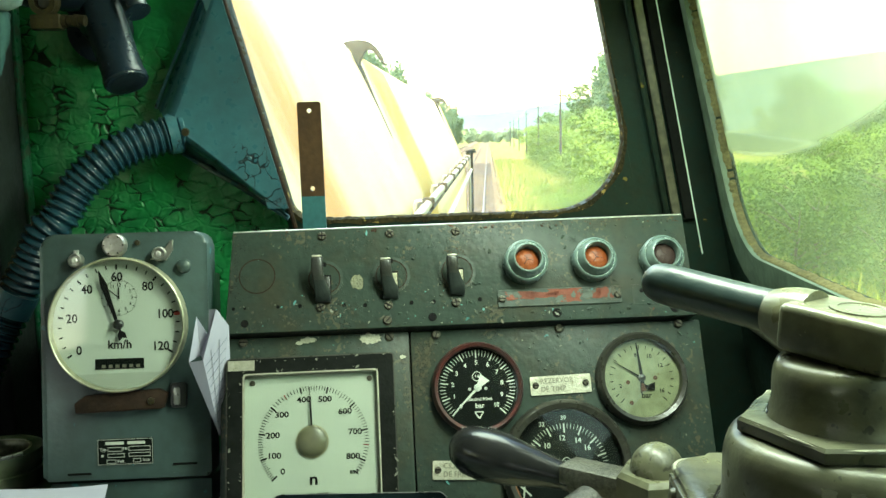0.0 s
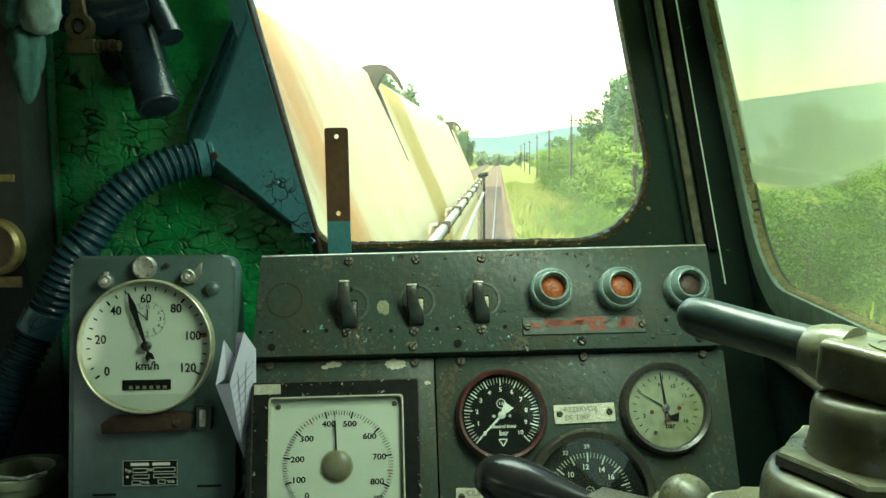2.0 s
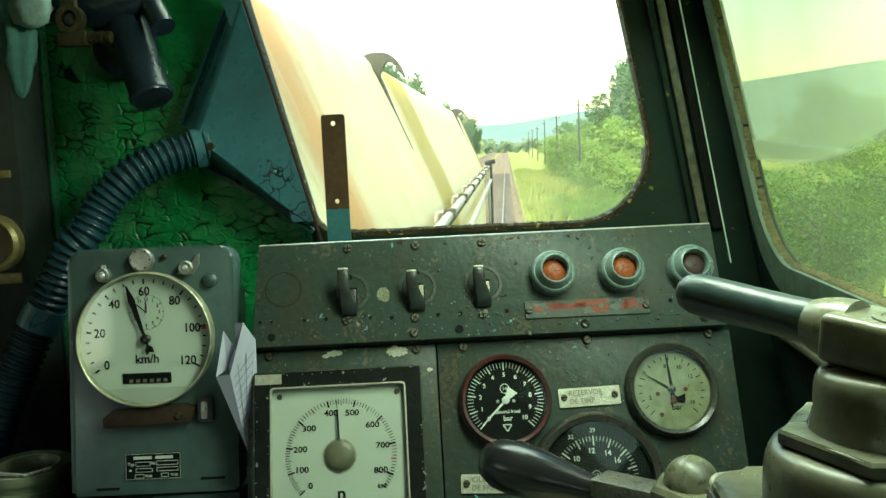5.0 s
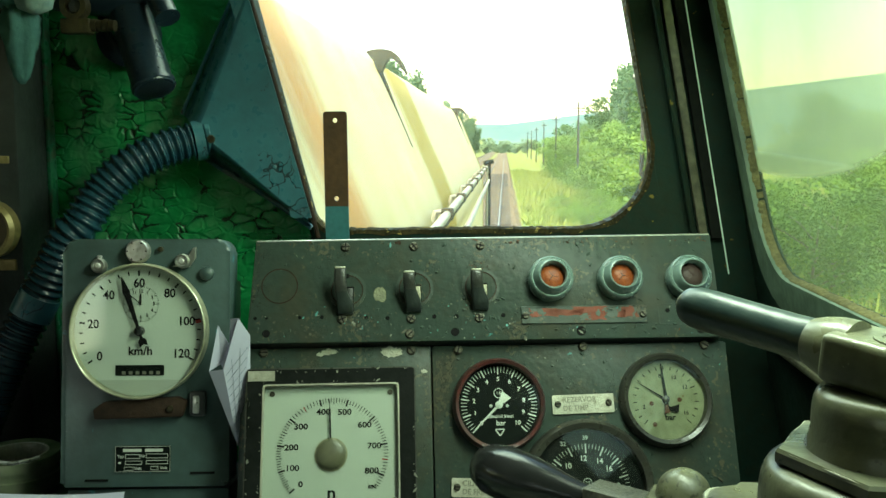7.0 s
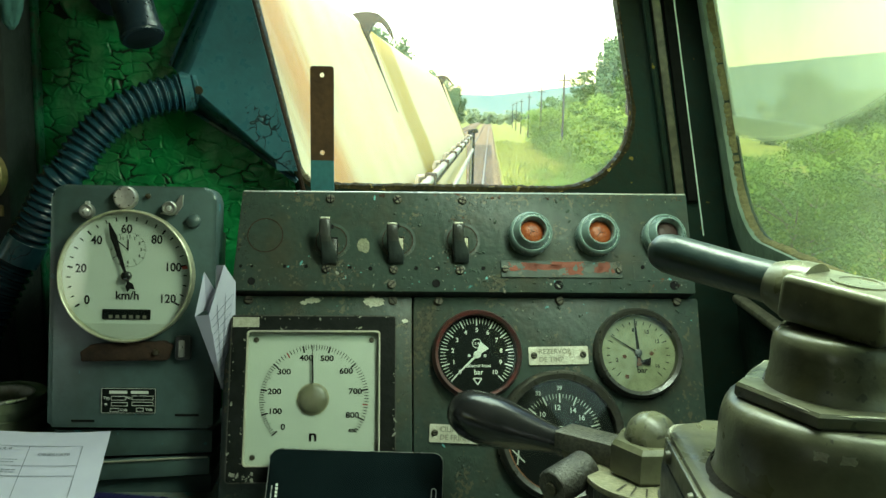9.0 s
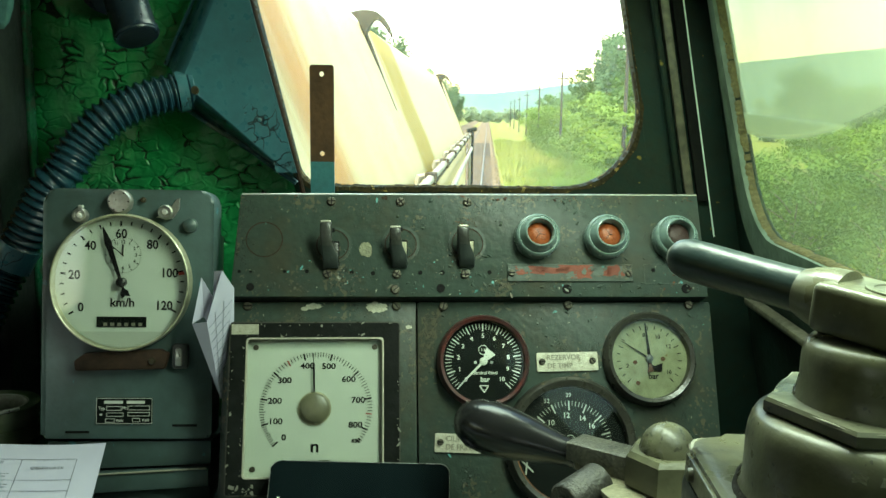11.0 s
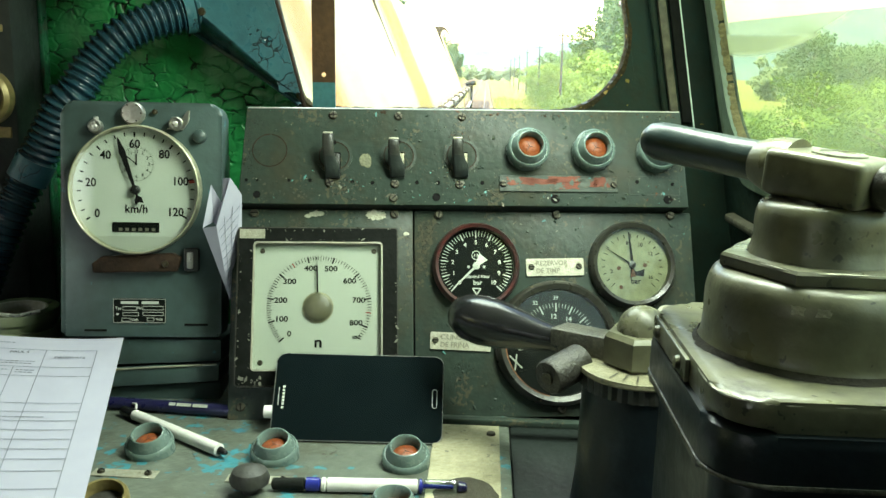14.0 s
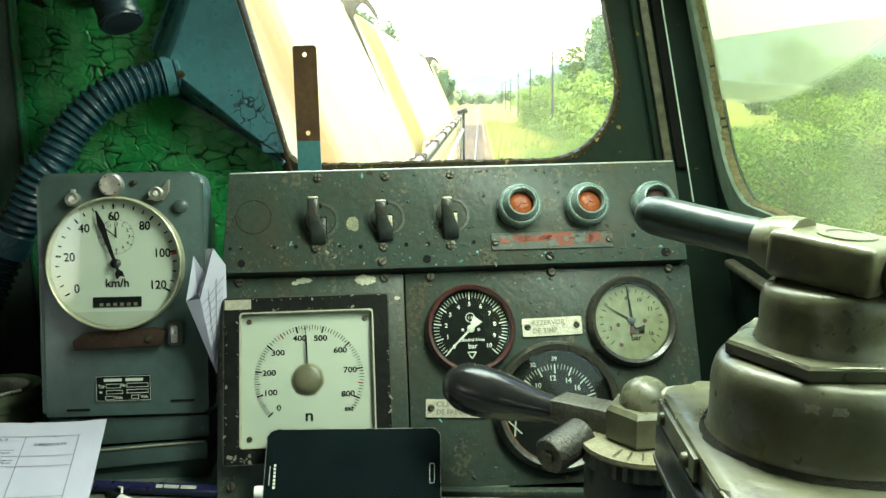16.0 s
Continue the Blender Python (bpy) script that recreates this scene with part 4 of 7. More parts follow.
tagged(part("gravel", bm, BALLAST, smooth=0), "loose brown stones between the rails", "gravel", kind="stuff")

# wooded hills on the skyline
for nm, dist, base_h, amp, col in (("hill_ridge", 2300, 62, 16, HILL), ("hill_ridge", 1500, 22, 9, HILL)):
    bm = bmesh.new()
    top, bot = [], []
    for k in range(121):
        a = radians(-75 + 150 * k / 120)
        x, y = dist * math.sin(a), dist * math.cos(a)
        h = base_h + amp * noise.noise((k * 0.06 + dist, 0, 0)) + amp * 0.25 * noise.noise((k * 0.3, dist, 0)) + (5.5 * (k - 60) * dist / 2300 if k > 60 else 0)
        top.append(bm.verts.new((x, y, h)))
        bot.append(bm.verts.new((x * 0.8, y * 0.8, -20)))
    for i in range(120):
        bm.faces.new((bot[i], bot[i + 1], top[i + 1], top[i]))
    tagged(part(nm, bm, col, smooth=60), "wooded hill ridge with haze tinted into its blue-green", "hill", kind="structure")


def leaf_mass(bm, centre, radii, count, size, r):
    """Leaves scattered through a lumpy volume, thicker towards its skin."""
    for _ in range(count):
        d = Vector((r.gauss(0, 1), r.gauss(0, 1), r.gauss(0, 1))).normalized()
        lump = 0.8 + 0.35 * noise.noise(d * 2.3 + Vector(centre))
        k = lump * (r.random() ** 0.4)
        p = Vector(centre) + Vector((d.x * radii[0], d.y * radii[1], d.z * radii[2])) * k
        a = Vector((r.gauss(0, 1), r.gauss(0, 1), r.gauss(0, 0.7))).normalized()
        b = a.orthogonal().normalized()
        s = size * r.uniform(0.6, 1.4)
        bm.faces.new([bm.verts.new(q) for q in (p - a * s, p + b * s * 0.6, p + a * s, p - b * s * 0.6)])


def broadleaf(name, h, w, leaf, mat, seed, label, bush=False, many=1.0, low=0.12, group=""):
    r = random.Random(seed)
    t = thing(name, Matrix.Identity(4), label, "bush" if bush else "tree", group or ("bushes by the line" if bush else "trees by the line"))
    limbs = []
    bm = tube([(0, 0, -0.3), (0.05, 0, h * 0.3), (0.0, 0.08, h * 0.75)], [h * 0.02, h * 0.015, h * 0.005], 6)
    for k in range(7):
        a = k * 0.9 + r.random()
        z0 = h * (0.15 + 0.08 * k)
        tip = (math.cos(a) * w * 0.42, math.sin(a) * w * 0.42, z0 + h * 0.25)
        tube([(0.02, 0, z0), tuple(0.5 * c for c in tip[:2]) + (z0 + h * 0.15,), tip], [h * 0.009, h * 0.006, h * 0.002], 4, bm)
        limbs.append(tip)
    part("trunk", bm, BARK, t)
    bm = bmesh.new()
    leaf_mass(bm, (0, 0, h * 0.5), (w * 0.42, w * 0.42, h * 0.46), int(900 * many), leaf, r)
    for tip in limbs + [(r.uniform(-w, w) * 0.36, r.uniform(-w, w) * 0.36, h * r.uniform(low, 0.9)) for _ in range(16)]:
        leaf_mass(bm, tip, (w * 0.21, w * 0.21, h * 0.13), int(120 * many), leaf, r)
    part("crown", bm, mat, t, smooth=0)
    return t


def scatter(make, spots):
    first = True
    for x, y, s, dz in spots:
        m = Matrix.Translation((x, y, land_height(x, y) + dz)) @ Euler((0, 0, rng.uniform(0, 6.28))).to_matrix().to_4x4() @ Matrix.Diagonal((s, s, s * rng.uniform(0.85, 1.15), 1))
        if first:
            make.matrix_basis = m
            first = False
        else:
            c = copy_thing(make, Matrix.Identity(4))
            c.matrix_basis = m


for lm in (LEAF_A, LEAF_B, LEAF_C, HAZY_LEAF):
    # light passes through the leaves
    n_, l_ = lm.node_tree.nodes, lm.node_tree.links
    tr = n_.new("ShaderNodeBsdfTranslucent")
    mxs = n_.new("ShaderNodeMixShader")
    mxs.inputs["Fac"].default_value = 0.38
    src = n_["Principled BSDF"].inputs["Base Color"].links[0].from_socket
    l_.new(src, tr.inputs["Color"])
    l_.new(n_["Principled BSDF"].outputs[0], mxs.inputs[1])
    l_.new(tr.outputs[0], mxs.inputs[2])
    l_.new(mxs.outputs[0], n_["Material Output"].inputs["Surface"])


def off_meadow(spots):
    """Leaves the meadow right beside the cab open."""
    return [q for k_, q in enumerate(spots) if q[0] < 0.42 * q[1] or math.hypot(q[0], q[1]) > 24 or k_ % 6 == 0]


# the wooded slope beyond the hood
slope_tree = broadleaf("broadleaf_tree", 10.0, 4.6, 0.2, LEAF_C, 5, "dull green tree on the wooded slope beyond the hood", many=0.75, group="trees on the slope")
scatter(slope_tree, [(-13.5 - rng.uniform(0, 4), 44 + 1.5 * i + rng.uniform(-1, 1), rng.uniform(0.85, 1.12) * (0.9 + 0.0052 * i), -0.3) for i in range(58)] + [(-9 - rng.uniform(0, 4), 138 + 6 * i, rng.uniform(0.85, 1.2), -0.4) for i in range(22)])
# trees along the rising bank
tree_a = broadleaf("broadleaf_tree", 6.5, 5.6, 0.16, LEAF_B, 1, "leafy green tree on the bank beside the railway", many=1.0, low=0.05)
scatter(tree_a, [(min(10 + rng.uniform(0, 4.5) + 0.02 * (48 + 5 * i), 0.2 * (48 + 5 * i)), 48 + 5 * i + rng.uniform(-2, 2), rng.uniform(0.9, 1.25), -0.4) for i in range(34)])
tree_b = broadleaf("broadleaf_tree", 5.5, 5.5, 0.13, LEAF_A, 2, "fresh green leafy tree on the bank beside the railway", many=1.0, low=0.02)
scatter(tree_b, [(min(8.8 + rng.uniform(-1, 3), 0.19 * (42 + 5 * i)), 42 + 5 * i + rng.uniform(-2, 2), rng.uniform(0.7, 0.95), -0.4) for i in range(30)])
poplar = broadleaf("poplar_tree", 13.0, 3.6, 0.2, LEAF_C, 9, "tall slender poplar behind the bank", many=1.0, group="poplars behind the bank")
scatter(poplar, [(0.137 * (92 + 3.5 * i) + rng.uniform(-1.2, 1.2), 92 + 3.5 * i, rng.uniform(0.85, 1.0), -0.5) for i in range(11)])
far_tree = broadleaf("distant_tree", 9.0, 8.0, 0.5, HAZY_LEAF, 11, "rounded far tree with haze tinted into its leaves", many=0.35, group="trees in the distance")
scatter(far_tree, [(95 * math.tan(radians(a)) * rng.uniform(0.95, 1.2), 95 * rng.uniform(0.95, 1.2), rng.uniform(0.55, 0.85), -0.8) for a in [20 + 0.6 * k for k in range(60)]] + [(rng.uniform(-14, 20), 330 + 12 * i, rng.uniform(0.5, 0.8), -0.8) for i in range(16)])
# bushes: a thicket up the bank, single ones in the grass
bush = broadleaf("leafy_bush", 2.4, 3.0, 0.027, LEAF_A, 3, "fresh green bush in the trackside grass", True, many=1.8, low=0.04)
spots = [(2.9, 13, 0.5, -0.3), (3.3, 16.5, 0.62, -0.3), (3.0, 22, 0.5, -0.25), (3.4, 29, 0.7, -0.3), (3.0, 38, 0.6, -0.3), (3.6, 47, 0.7, -0.3)] + [(rng.uniform(2.4, 4.4), 10 + 2.8 * i, rng.uniform(0.3, 0.6), -0.15) for i in range(14)] + [(rng.uniform(3.6, 5.6), 15 + 2.2 * i, rng.uniform(0.5, 0.95), -0.3) for i in range(16)]
k = 0
while len(spots) < 52:
    k += 1
    x, y = rng.uniform(6.5, 12.0), rng.uniform(6.0, 20)
    if x < 7.3 and y > 11 and k % 4:
        continue
    spots.append((x, y, rng.uniform(0.9, 1.3), -0.35))
scatter(bush, off_meadow(spots))
far_bush = broadleaf("leafy_bush", 2.6, 3.2, 0.075, LEAF_A, 4, "fresh green bush in the thicket on the bank", True, many=0.45, low=0.03)
scatter(far_bush, off_meadow([(rng.uniform(5.6, 10), 24 + 1.5 * i + rng.uniform(-1, 1), rng.uniform(0.7, 1.25), -0.4) for i in range(56)] + [(rng.uniform(13, 34), rng.uniform(8, 36), rng.uniform(0.85, 1.25), -0.4) for _ in range(60)] + [(y_ * math.tan(radians(rng.uniform(19, 48))), y_, rng.uniform(1.0, 1.4), -0.4) for y_ in [30 + 1.0 * k for k in range(50)]]))
side_tree = broadleaf("broadleaf_tree", 8.0, 6.5, 0.11, LEAF_C, 21, "leafy tree in the rough meadow beyond the bank", many=2.4, low=0.05, group="trees in the meadow")
scatter(side_tree, [(d_ * math.sin(radians(a_)), d_ * math.cos(radians(a_)), s_, -0.5) for a_, d_, s_ in ((20, 66, 0.8), (23, 85, 0.95), (26, 73, 0.7), (30, 92, 0.85), (33, 90, 1.0), (36, 64, 0.7), (39, 70, 0.75), (42, 50, 0.65), (46, 45, 0.6), (50, 48, 0.7), (28, 100, 1.1), (35, 105, 1.2))])
mid_bush = broadleaf("leafy_bush", 2.3, 2.8, 0.05, LEAF_B, 6, "darker green bush in the thicket on the bank", True, many=0.75, low=0.03)
scatter(mid_bush, off_meadow([(rng.uniform(7.0, 12), rng.uniform(9, 42), rng.uniform(0.7, 1.2), -0.4) for _ in range(75)]))

pole = thing("telegraph_pole", Matrix.Identity(4), "weathered timber telegraph pole with a crossarm", "pole", "telegraph poles by the line")
part("shaft", tube([(0, 0, -0.6), (0.03, 0, 3.5), (0, 0, 7.4)], [0.125, 0.105, 0.075], 9), POLE_WOOD, pole)
part("crossarm", box(-0.52, 0.52, -0.04, 0.04, 6.77, 6.86, 0.01, 1), POLE_WOOD, pole)
for k in (-0.45, -0.2, 0.2, 0.45):
    part("insulator", lathe([(0.03, 0), (0.045, 0.05), (0.03, 0.14), (0.001, 0.16)], 8), WHITE_PLASTIC, pole, m=Matrix.Translation((k, 0, 6.858)))
first = True
for i, (x, y) in enumerate([(6.6, 42), (6.5, 78), (6.6, 114), (6.6, 150), (6.6, 186), (6.6, 222), (6.6, 258), (-11, 150), (-11, 195), (-11, 240), (-11, 285)]):
    m = Matrix.Translation((x, y, land_height(x, y)))
    if first:
        pole.matrix_basis, first = m, False
    else:
        copy_thing(pole, m)

# grass and weeds close to the line
bm = bmesh.new()
r = random.Random(8)
for _ in range(70000):
    y = 3 + 110 * r.random() ** 1.7
    x = r.choice((0.95 + r.random() * 4.5, 1.4 + r.random() * (4 + y * 0.1), 1.4 + r.random() * 10))
    z = land_height(x, y) - 0.03
    h = r.uniform(0.15, 0.55) * (1.4 if r.random() < 0.2 else 1) * (0.6 + 0.6 * noise.noise((x * 0.6, y * 0.35, 5)) + 0.4)
    a, w = r.uniform(0, 6.28), r.uniform(0.014, 0.034) * (1 + y * 0.02)
    dx, dy = math.cos(a) * w, math.sin(a) * w
    lx, ly = r.uniform(-0.3, 0.3), r.uniform(-0.3, 0.3)
    bm.faces.new([bm.verts.new(v) for v in ((x - dx, y - dy, z), (x + dx, y + dy, z), (x + lx, y + ly, z + h))])
tagged(part("grass", bm, STRAW, smooth=0), "tall summer grass and weeds beside the track", "grass", kind="stuff")


# ---- the console: two panels ----
GLUE = material("dried_yellow_glue", (0.13, 0.13, 0.07), (0.08, 0.085, 0.05), 120, 0.6, bump=0.5)


def on(m, x, y, z, rz=0, ry=0):
    return m @ pose(x, y, z, 0, ry, rz)


def screw_set(parent, places, y, mat=SCREW, r=0.0042, cross=0):
    src = slot = None
    for i, (x, z) in enumerate(places):
        m = pose(x, y, z, 0, (i * 53) % 180, 0)
        if src is None:
            src = part("screw", screw_mesh(r), mat, parent, m=m)
        else:
            ob = share("screw", src, parent, m)
        owner = src if i == 0 else ob
        if slot is None:
            slot = part("slot", box(-r * 0.85, r * 0.85, -0.0026, -0.0019, -0.0005, 0.0005), INK, owner)
        else:
            share("slot", slot, owner, Matrix.Identity(4))
        if i < cross:
            share("slot", slot, owner, pose(0, 0, 0, 0, 90, 0))


def ragged(x0, x1, z0, z1, y, seed, bm=None):
    """A flat flake with a torn outline."""
    bm = bm or bmesh.new()
    r = random.Random(seed)
    cx, cz, n = (x0 + x1) / 2, (z0 + z1) / 2, 26
    out = []
    for i in range(n):
        a = 2 * math.pi * i / n
        k = r.uniform(0.72, 1.06)
        out.append(bm.verts.new((cx + (x1 - x0) / 2 * k * max(-0.86, min(0.86, 1.25 * math.cos(a))) * 1.15, y, cz + (z1 - z0) / 2 * k * max(-0.86, min(0.86, 1.25 * math.sin(a))) * 1.15)))
    bm.faces.new(out)
    return bm


def flecks(parent, boxes, tones, y, seed):
    """Tiny flakes of paint scattered over stretches of a panel."""
    r = random.Random(seed)
    for mat, label, share_ in tones:
        bm = bmesh.new()
        for x0, x1, z0, z1, count in boxes:
            for _ in range(int(count * share_)):
                x, z, w = r.uniform(x0, x1), r.uniform(z0, z1), r.uniform(0.00025, 0.0008) * (2.4 if r.random() < 0.12 else 1.0)
                turn, long_, depth_ = r.uniform(0, 3.14), r.uniform(1.0, 2.6), y - r.uniform(0, 0.00015)
                rim_ = []
                for a in range(7):
                    u, v_ = w * long_ * math.cos(a * 0.9) * r.uniform(0.5, 1.1), w * math.sin(a * 0.9) * r.uniform(0.4, 1.1)
                    rim_.append(bm.verts.new((x + u * math.cos(turn) - v_ * math.sin(turn), depth_, z + u * math.sin(turn) + v_ * math.cos(turn))))
                bm.faces.new(rim_)
        ob = part("flaked_paint", bm, mat, parent, label, smooth=0)
        ob["kind"] = "stuff"


def blisters(parent, boxes, y, seed):
    """Low lumps and curled chips in the panel paint."""
    r = random.Random(seed)
    bm = bmesh.new()
    for x0, x1, z0, z1, count in boxes:
        for _ in range(count):
            x, z, w = r.uniform(x0, x1), r.uniform(z0, z1), r.uniform(0.0006, 0.0019)
            turn, long_ = r.uniform(0, 3.14), r.uniform(1.0, 2.2)
            ring = []
            for a in range(6):
                u, v_ = w * long_ * math.cos(a * 1.047) * r.uniform(0.6, 1.1), w * math.sin(a * 1.047) * r.uniform(0.6, 1.1)
                ring.append(bm.verts.new((x + u * math.cos(turn) - v_ * math.sin(turn), y, z + u * math.sin(turn) + v_ * math.cos(turn))))
            top = bm.verts.new((x + r.uniform(-0.5, 0.5) * w, y - w * r.uniform(0.35, 0.7), z + r.uniform(-0.5, 0.5) * w))
            for a in range(6):
                bm.faces.new((ring[a], ring[(a + 1) % 6], top))
    ob = part("paint_relief", bm, PANEL_GREY, parent, "lumps and curled chips in the paint", smooth=0)
    ob["kind"] = "stuff"


lower = thing("instrument_panel", CONSOLE, "grey-green chipped instrument panel with screws", "control panel")
bm = prism(rounded([(-0.196, -0.196), (-0.0235, -0.196), (-0.0235, 0.0035), (-0.196, 0.0035)], 0.002, 2), 0.0, 0.012, bevel=0.0012)
part("left_plate", bm, PANEL_GREY, lower)
bm = prism(rounded([(-0.0222, -0.197), (0.2575, -0.197), (0.2575, 0.0035), (-0.0222, 0.0035)], 0.002, 2), 0.0008, 0.012, bevel=0.0012)
part("right_plate", bm, PANEL_GREY, lower)
part("housing", box(-0.194, 0.2555, 0.013, 0.10, -0.195, 0.0), PANEL_GREY, lower)
screw_set(lower, [(-0.176, -0.0005), (-0.0415, -0.0005), (0.002, -0.0005), (0.1193, 0.0005), (0.2358, 0.0005), (-0.184, -0.184), (0.118, -0.190)], 0.0)
for cx, cz, w, h, seed in ((-0.06, -0.0015, 0.011, 0.0055, 1), (-0.117, -0.0005, 0.008, 0.003, 2), (-0.125, -0.003, 0.004, 0.002, 7), (-0.03, -0.02, 0.003, 0.002, 4)):
    rr, bm = random.Random(seed), bmesh.new()
    bm.faces.new([bm.verts.new((cx + w * math.cos(a * 0.2244) * rr.uniform(0.75, 1.1), -0.0004, cz + h * math.sin(a * 0.2244) * rr.uniform(0.6, 1.15))) for a in range(28)])
    part("bare_patch", bm, ALU_PLATE, lower, "bare patch of flaked paint", smooth=0)

TILT_UP = radians(2.5)
UPPER = CONSOLE @ Matrix.Translation((0, -0.012, 0.006)) @ Euler((-TILT_UP, 0, 0)).to_matrix().to_4x4()
upper = thing("switch_panel", UPPER, "grey-green switch panel with scratched edges and holes", "control panel")
outline = [(-0.191, 0.0), (0.2515, 0.0), (0.2505, 0.102), (-0.185, 0.0975)]
part("face_plate", prism(rounded(outline, 0.0015, 2), 0.0, 0.075, bevel=0.0016), PANEL_GREY, upper)
bm = tube([(-0.184, 0.0012, 0.0967), (0.2495, 0.0012, 0.1012)], 0.0013, 6)
part("worn_edge", bm, STEEL, upper, "edge rubbed down to bright metal")
screw_set(upper, [(-0.1017, 0.0905), (-0.0377, 0.0908), (0.0253, 0.0912), (-0.1044, 0.0215), (-0.0415, 0.021), (0.0214, 0.021), (-0.043, 0.0068)], 0.0, cross=6)
hole = None
for x, z, r in ((-0.173, 0.009, 0.0036), (-0.0013, 0.0082, 0.004), (0.1162, 0.0074, 0.0045), (0.2302, 0.008, 0.0045), (-0.1833, 0.0233, 0.0016), (-0.1731, 0.0233, 0.0013), (-0.1431, 0.0235, 0.0016), (-0.1231, 0.0236, 0.0018), (-0.0825, 0.0229, 0.0018), (-0.0632, 0.022, 0.002), (-0.0201, 0.0228, 0.002), (0.0004, 0.0228, 0.0022), (0.0441, 0.0233, 0.002), (0.2, 0.026, 0.002), (0.236, 0.024, 0.0018)):
    part("drilled_hole", lathe([(r, -0.001), (r, 0.0006), (r * 0.8, 0.0006), (r * 0.8, 0.0002), (0.0001, 0.0001)], 12, "y"), INK, upper, m=pose(x, 0, z))
part("blank_disc", ring_prism(circle(0.0168), circle(0.0157), -0.0003, 0.001), DARK_RUST, upper, "rusty outline of a blanked switch hole", m=pose(-0.162, 0, 0.0535))
bm = bmesh.new()
rr = random.Random(3)
bm.faces.new([bm.verts.new((-0.0698 + 0.0065 * math.cos(a * 0.37) * rr.uniform(0.75, 1.1), -0.0005, 0.0445 + 0.0078 * math.sin(a * 0.37) * rr.uniform(0.75, 1.1))) for a in range(17)])
part("glue_spot", bm, GLUE, upper, "pale dried glue spot", smooth=0)
part("plate_trace", ring_prism(rounded([(0.191, 0.0125), (0.2435, 0.0125), (0.2435, 0.0325), (0.191, 0.0325)], 0.001, 2), rounded([(0.1919, 0.0134), (0.2426, 0.0134), (0.2426, 0.0316), (0.1919, 0.0316)], 0.001, 2), -0.0004, 0.001), PANEL_GREY, upper, "paint edge left by a removed plate")
TONES = ((BARE_FLAKE, "pale flecks of flaked paint", 0.34), (TEAL_FLAKE, "teal flecks of older paint", 0.16), (SCREW, "dark rust specks", 0.4))
flecks(upper, [(-0.185, 0.245, 0.001, 0.012, 44), (-0.185, -0.12, 0.012, 0.03, 16), (-0.095, -0.078, 0.010, 0.028, 30), (-0.13, -0.02, 0.014, 0.034, 22), (-0.01, 0.06, 0.006, 0.036, 44), (0.0, 0.02, 0.03, 0.045, 10), (-0.18, 0.24, 0.02, 0.09, 18), (0.19, 0.248, 0.004, 0.036, 22), (-0.18, 0.245, 0.09, 0.095, 14)], TONES, -0.0003, 21)
flecks(upper, [(0.02, 0.245, 0.094, 0.0985, 60), (0.012, 0.034, 0.064, 0.074, 16), (-0.18, 0.0, 0.092, 0.0965, 16), (0.2, 0.248, 0.003, 0.03, 14)], ((DARK_RUST, "rust stains along the panel edge", 0.6), (RUST, "rust spots along the panel edge", 0.5)), -0.0002, 24)
flecks(lower, [(-0.19, 0.245, -0.006, 0.003, 14), (0.0, 0.25, -0.19, -0.004, 60), (0.07, 0.25, -0.07, 0.0, 30), (-0.19, -0.03, -0.018, 0.0, 10), (0.16, 0.25, -0.19, -0.11, 10)], TONES, -0.0003, 22)

blisters(upper, [(-0.185, 0.245, 0.0, 0.014, 40), (-0.01, 0.248, 0.006, 0.04, 60), (0.05, 0.245, 0.07, 0.095, 20), (-0.18, 0.245, 0.02, 0.095, 40)], -0.0001, 31)
blisters(lower, [(0.0, 0.25, -0.19, 0.0, 110), (0.1, 0.25, -0.19, -0.1, 50), (-0.19, -0.03, -0.02, 0.002, 25)], 0.0004, 32)


def toggle(x, z, lift=0.0):
    t = thing("rotary_switch", on(UPPER, x, 0, z), "dark metal toggle switch with a worn bright tab", "switch", "switches on the panel")
    part("collar", ring_prism(circle(0.0176, 40, 0.003, -0.0015), circle(0.0149, 40, 0.003, -0.0015), -0.0005, 0.002), PANEL_GREY, t)
    part("groove", ring_prism(circle(0.0149, 40, 0.003, -0.0015), circle(0.0139, 40, 0.003, -0.0015), -0.0002, 0.001), DARK_RUST, t, "dirty ring groove")
    part("slot", box(-0.003, 0.0092, -0.0006, 0.003, -0.0215, 0.0022, 0.0003, 1), INK, t)
    part("notch", box(0.001, 0.0048, -0.0007, 0.001, 0.0105, 0.0146, 0.0003, 1), INK, t)
    part("contact", prism([(0.002, -0.015), (0.0082, -0.015), (0.0082, -0.0005), (0.003, -0.0002)], -0.0042, -0.0006, bevel=0.0005), PADDLE if lift > 0.002 else INDEX_BRASS, t, "worn contact block")
    # one rocker: a rounded dark body that narrows into a bent worn tab
    sections = ((-0.0245, -0.0050, 0.0084, -0.0036, -0.0005), (-0.0240, -0.0053, 0.0086, -0.0052, -0.0005), (-0.019, -0.0055, 0.0086, -0.0092, -0.0005), (-0.0145, -0.0060, 0.0080, -0.0116, -0.0005), (-0.0105, -0.0066, 0.0058, -0.0134, -0.001), (-0.0065, -0.0072, 0.0040, -0.0156, -0.005), (-0.002, -0.0077, 0.0030, -0.0178, -0.010), (0.002 + lift * 0.5, -0.0079, 0.0027, -0.0197, -0.0142), (0.006 + lift, -0.0079, 0.0025, -0.0207, -0.0158), (0.0085 + lift, -0.0078, 0.0024, -0.0202, -0.0164), (0.0094 + lift, -0.0073, 0.0019, -0.0194, -0.0172))
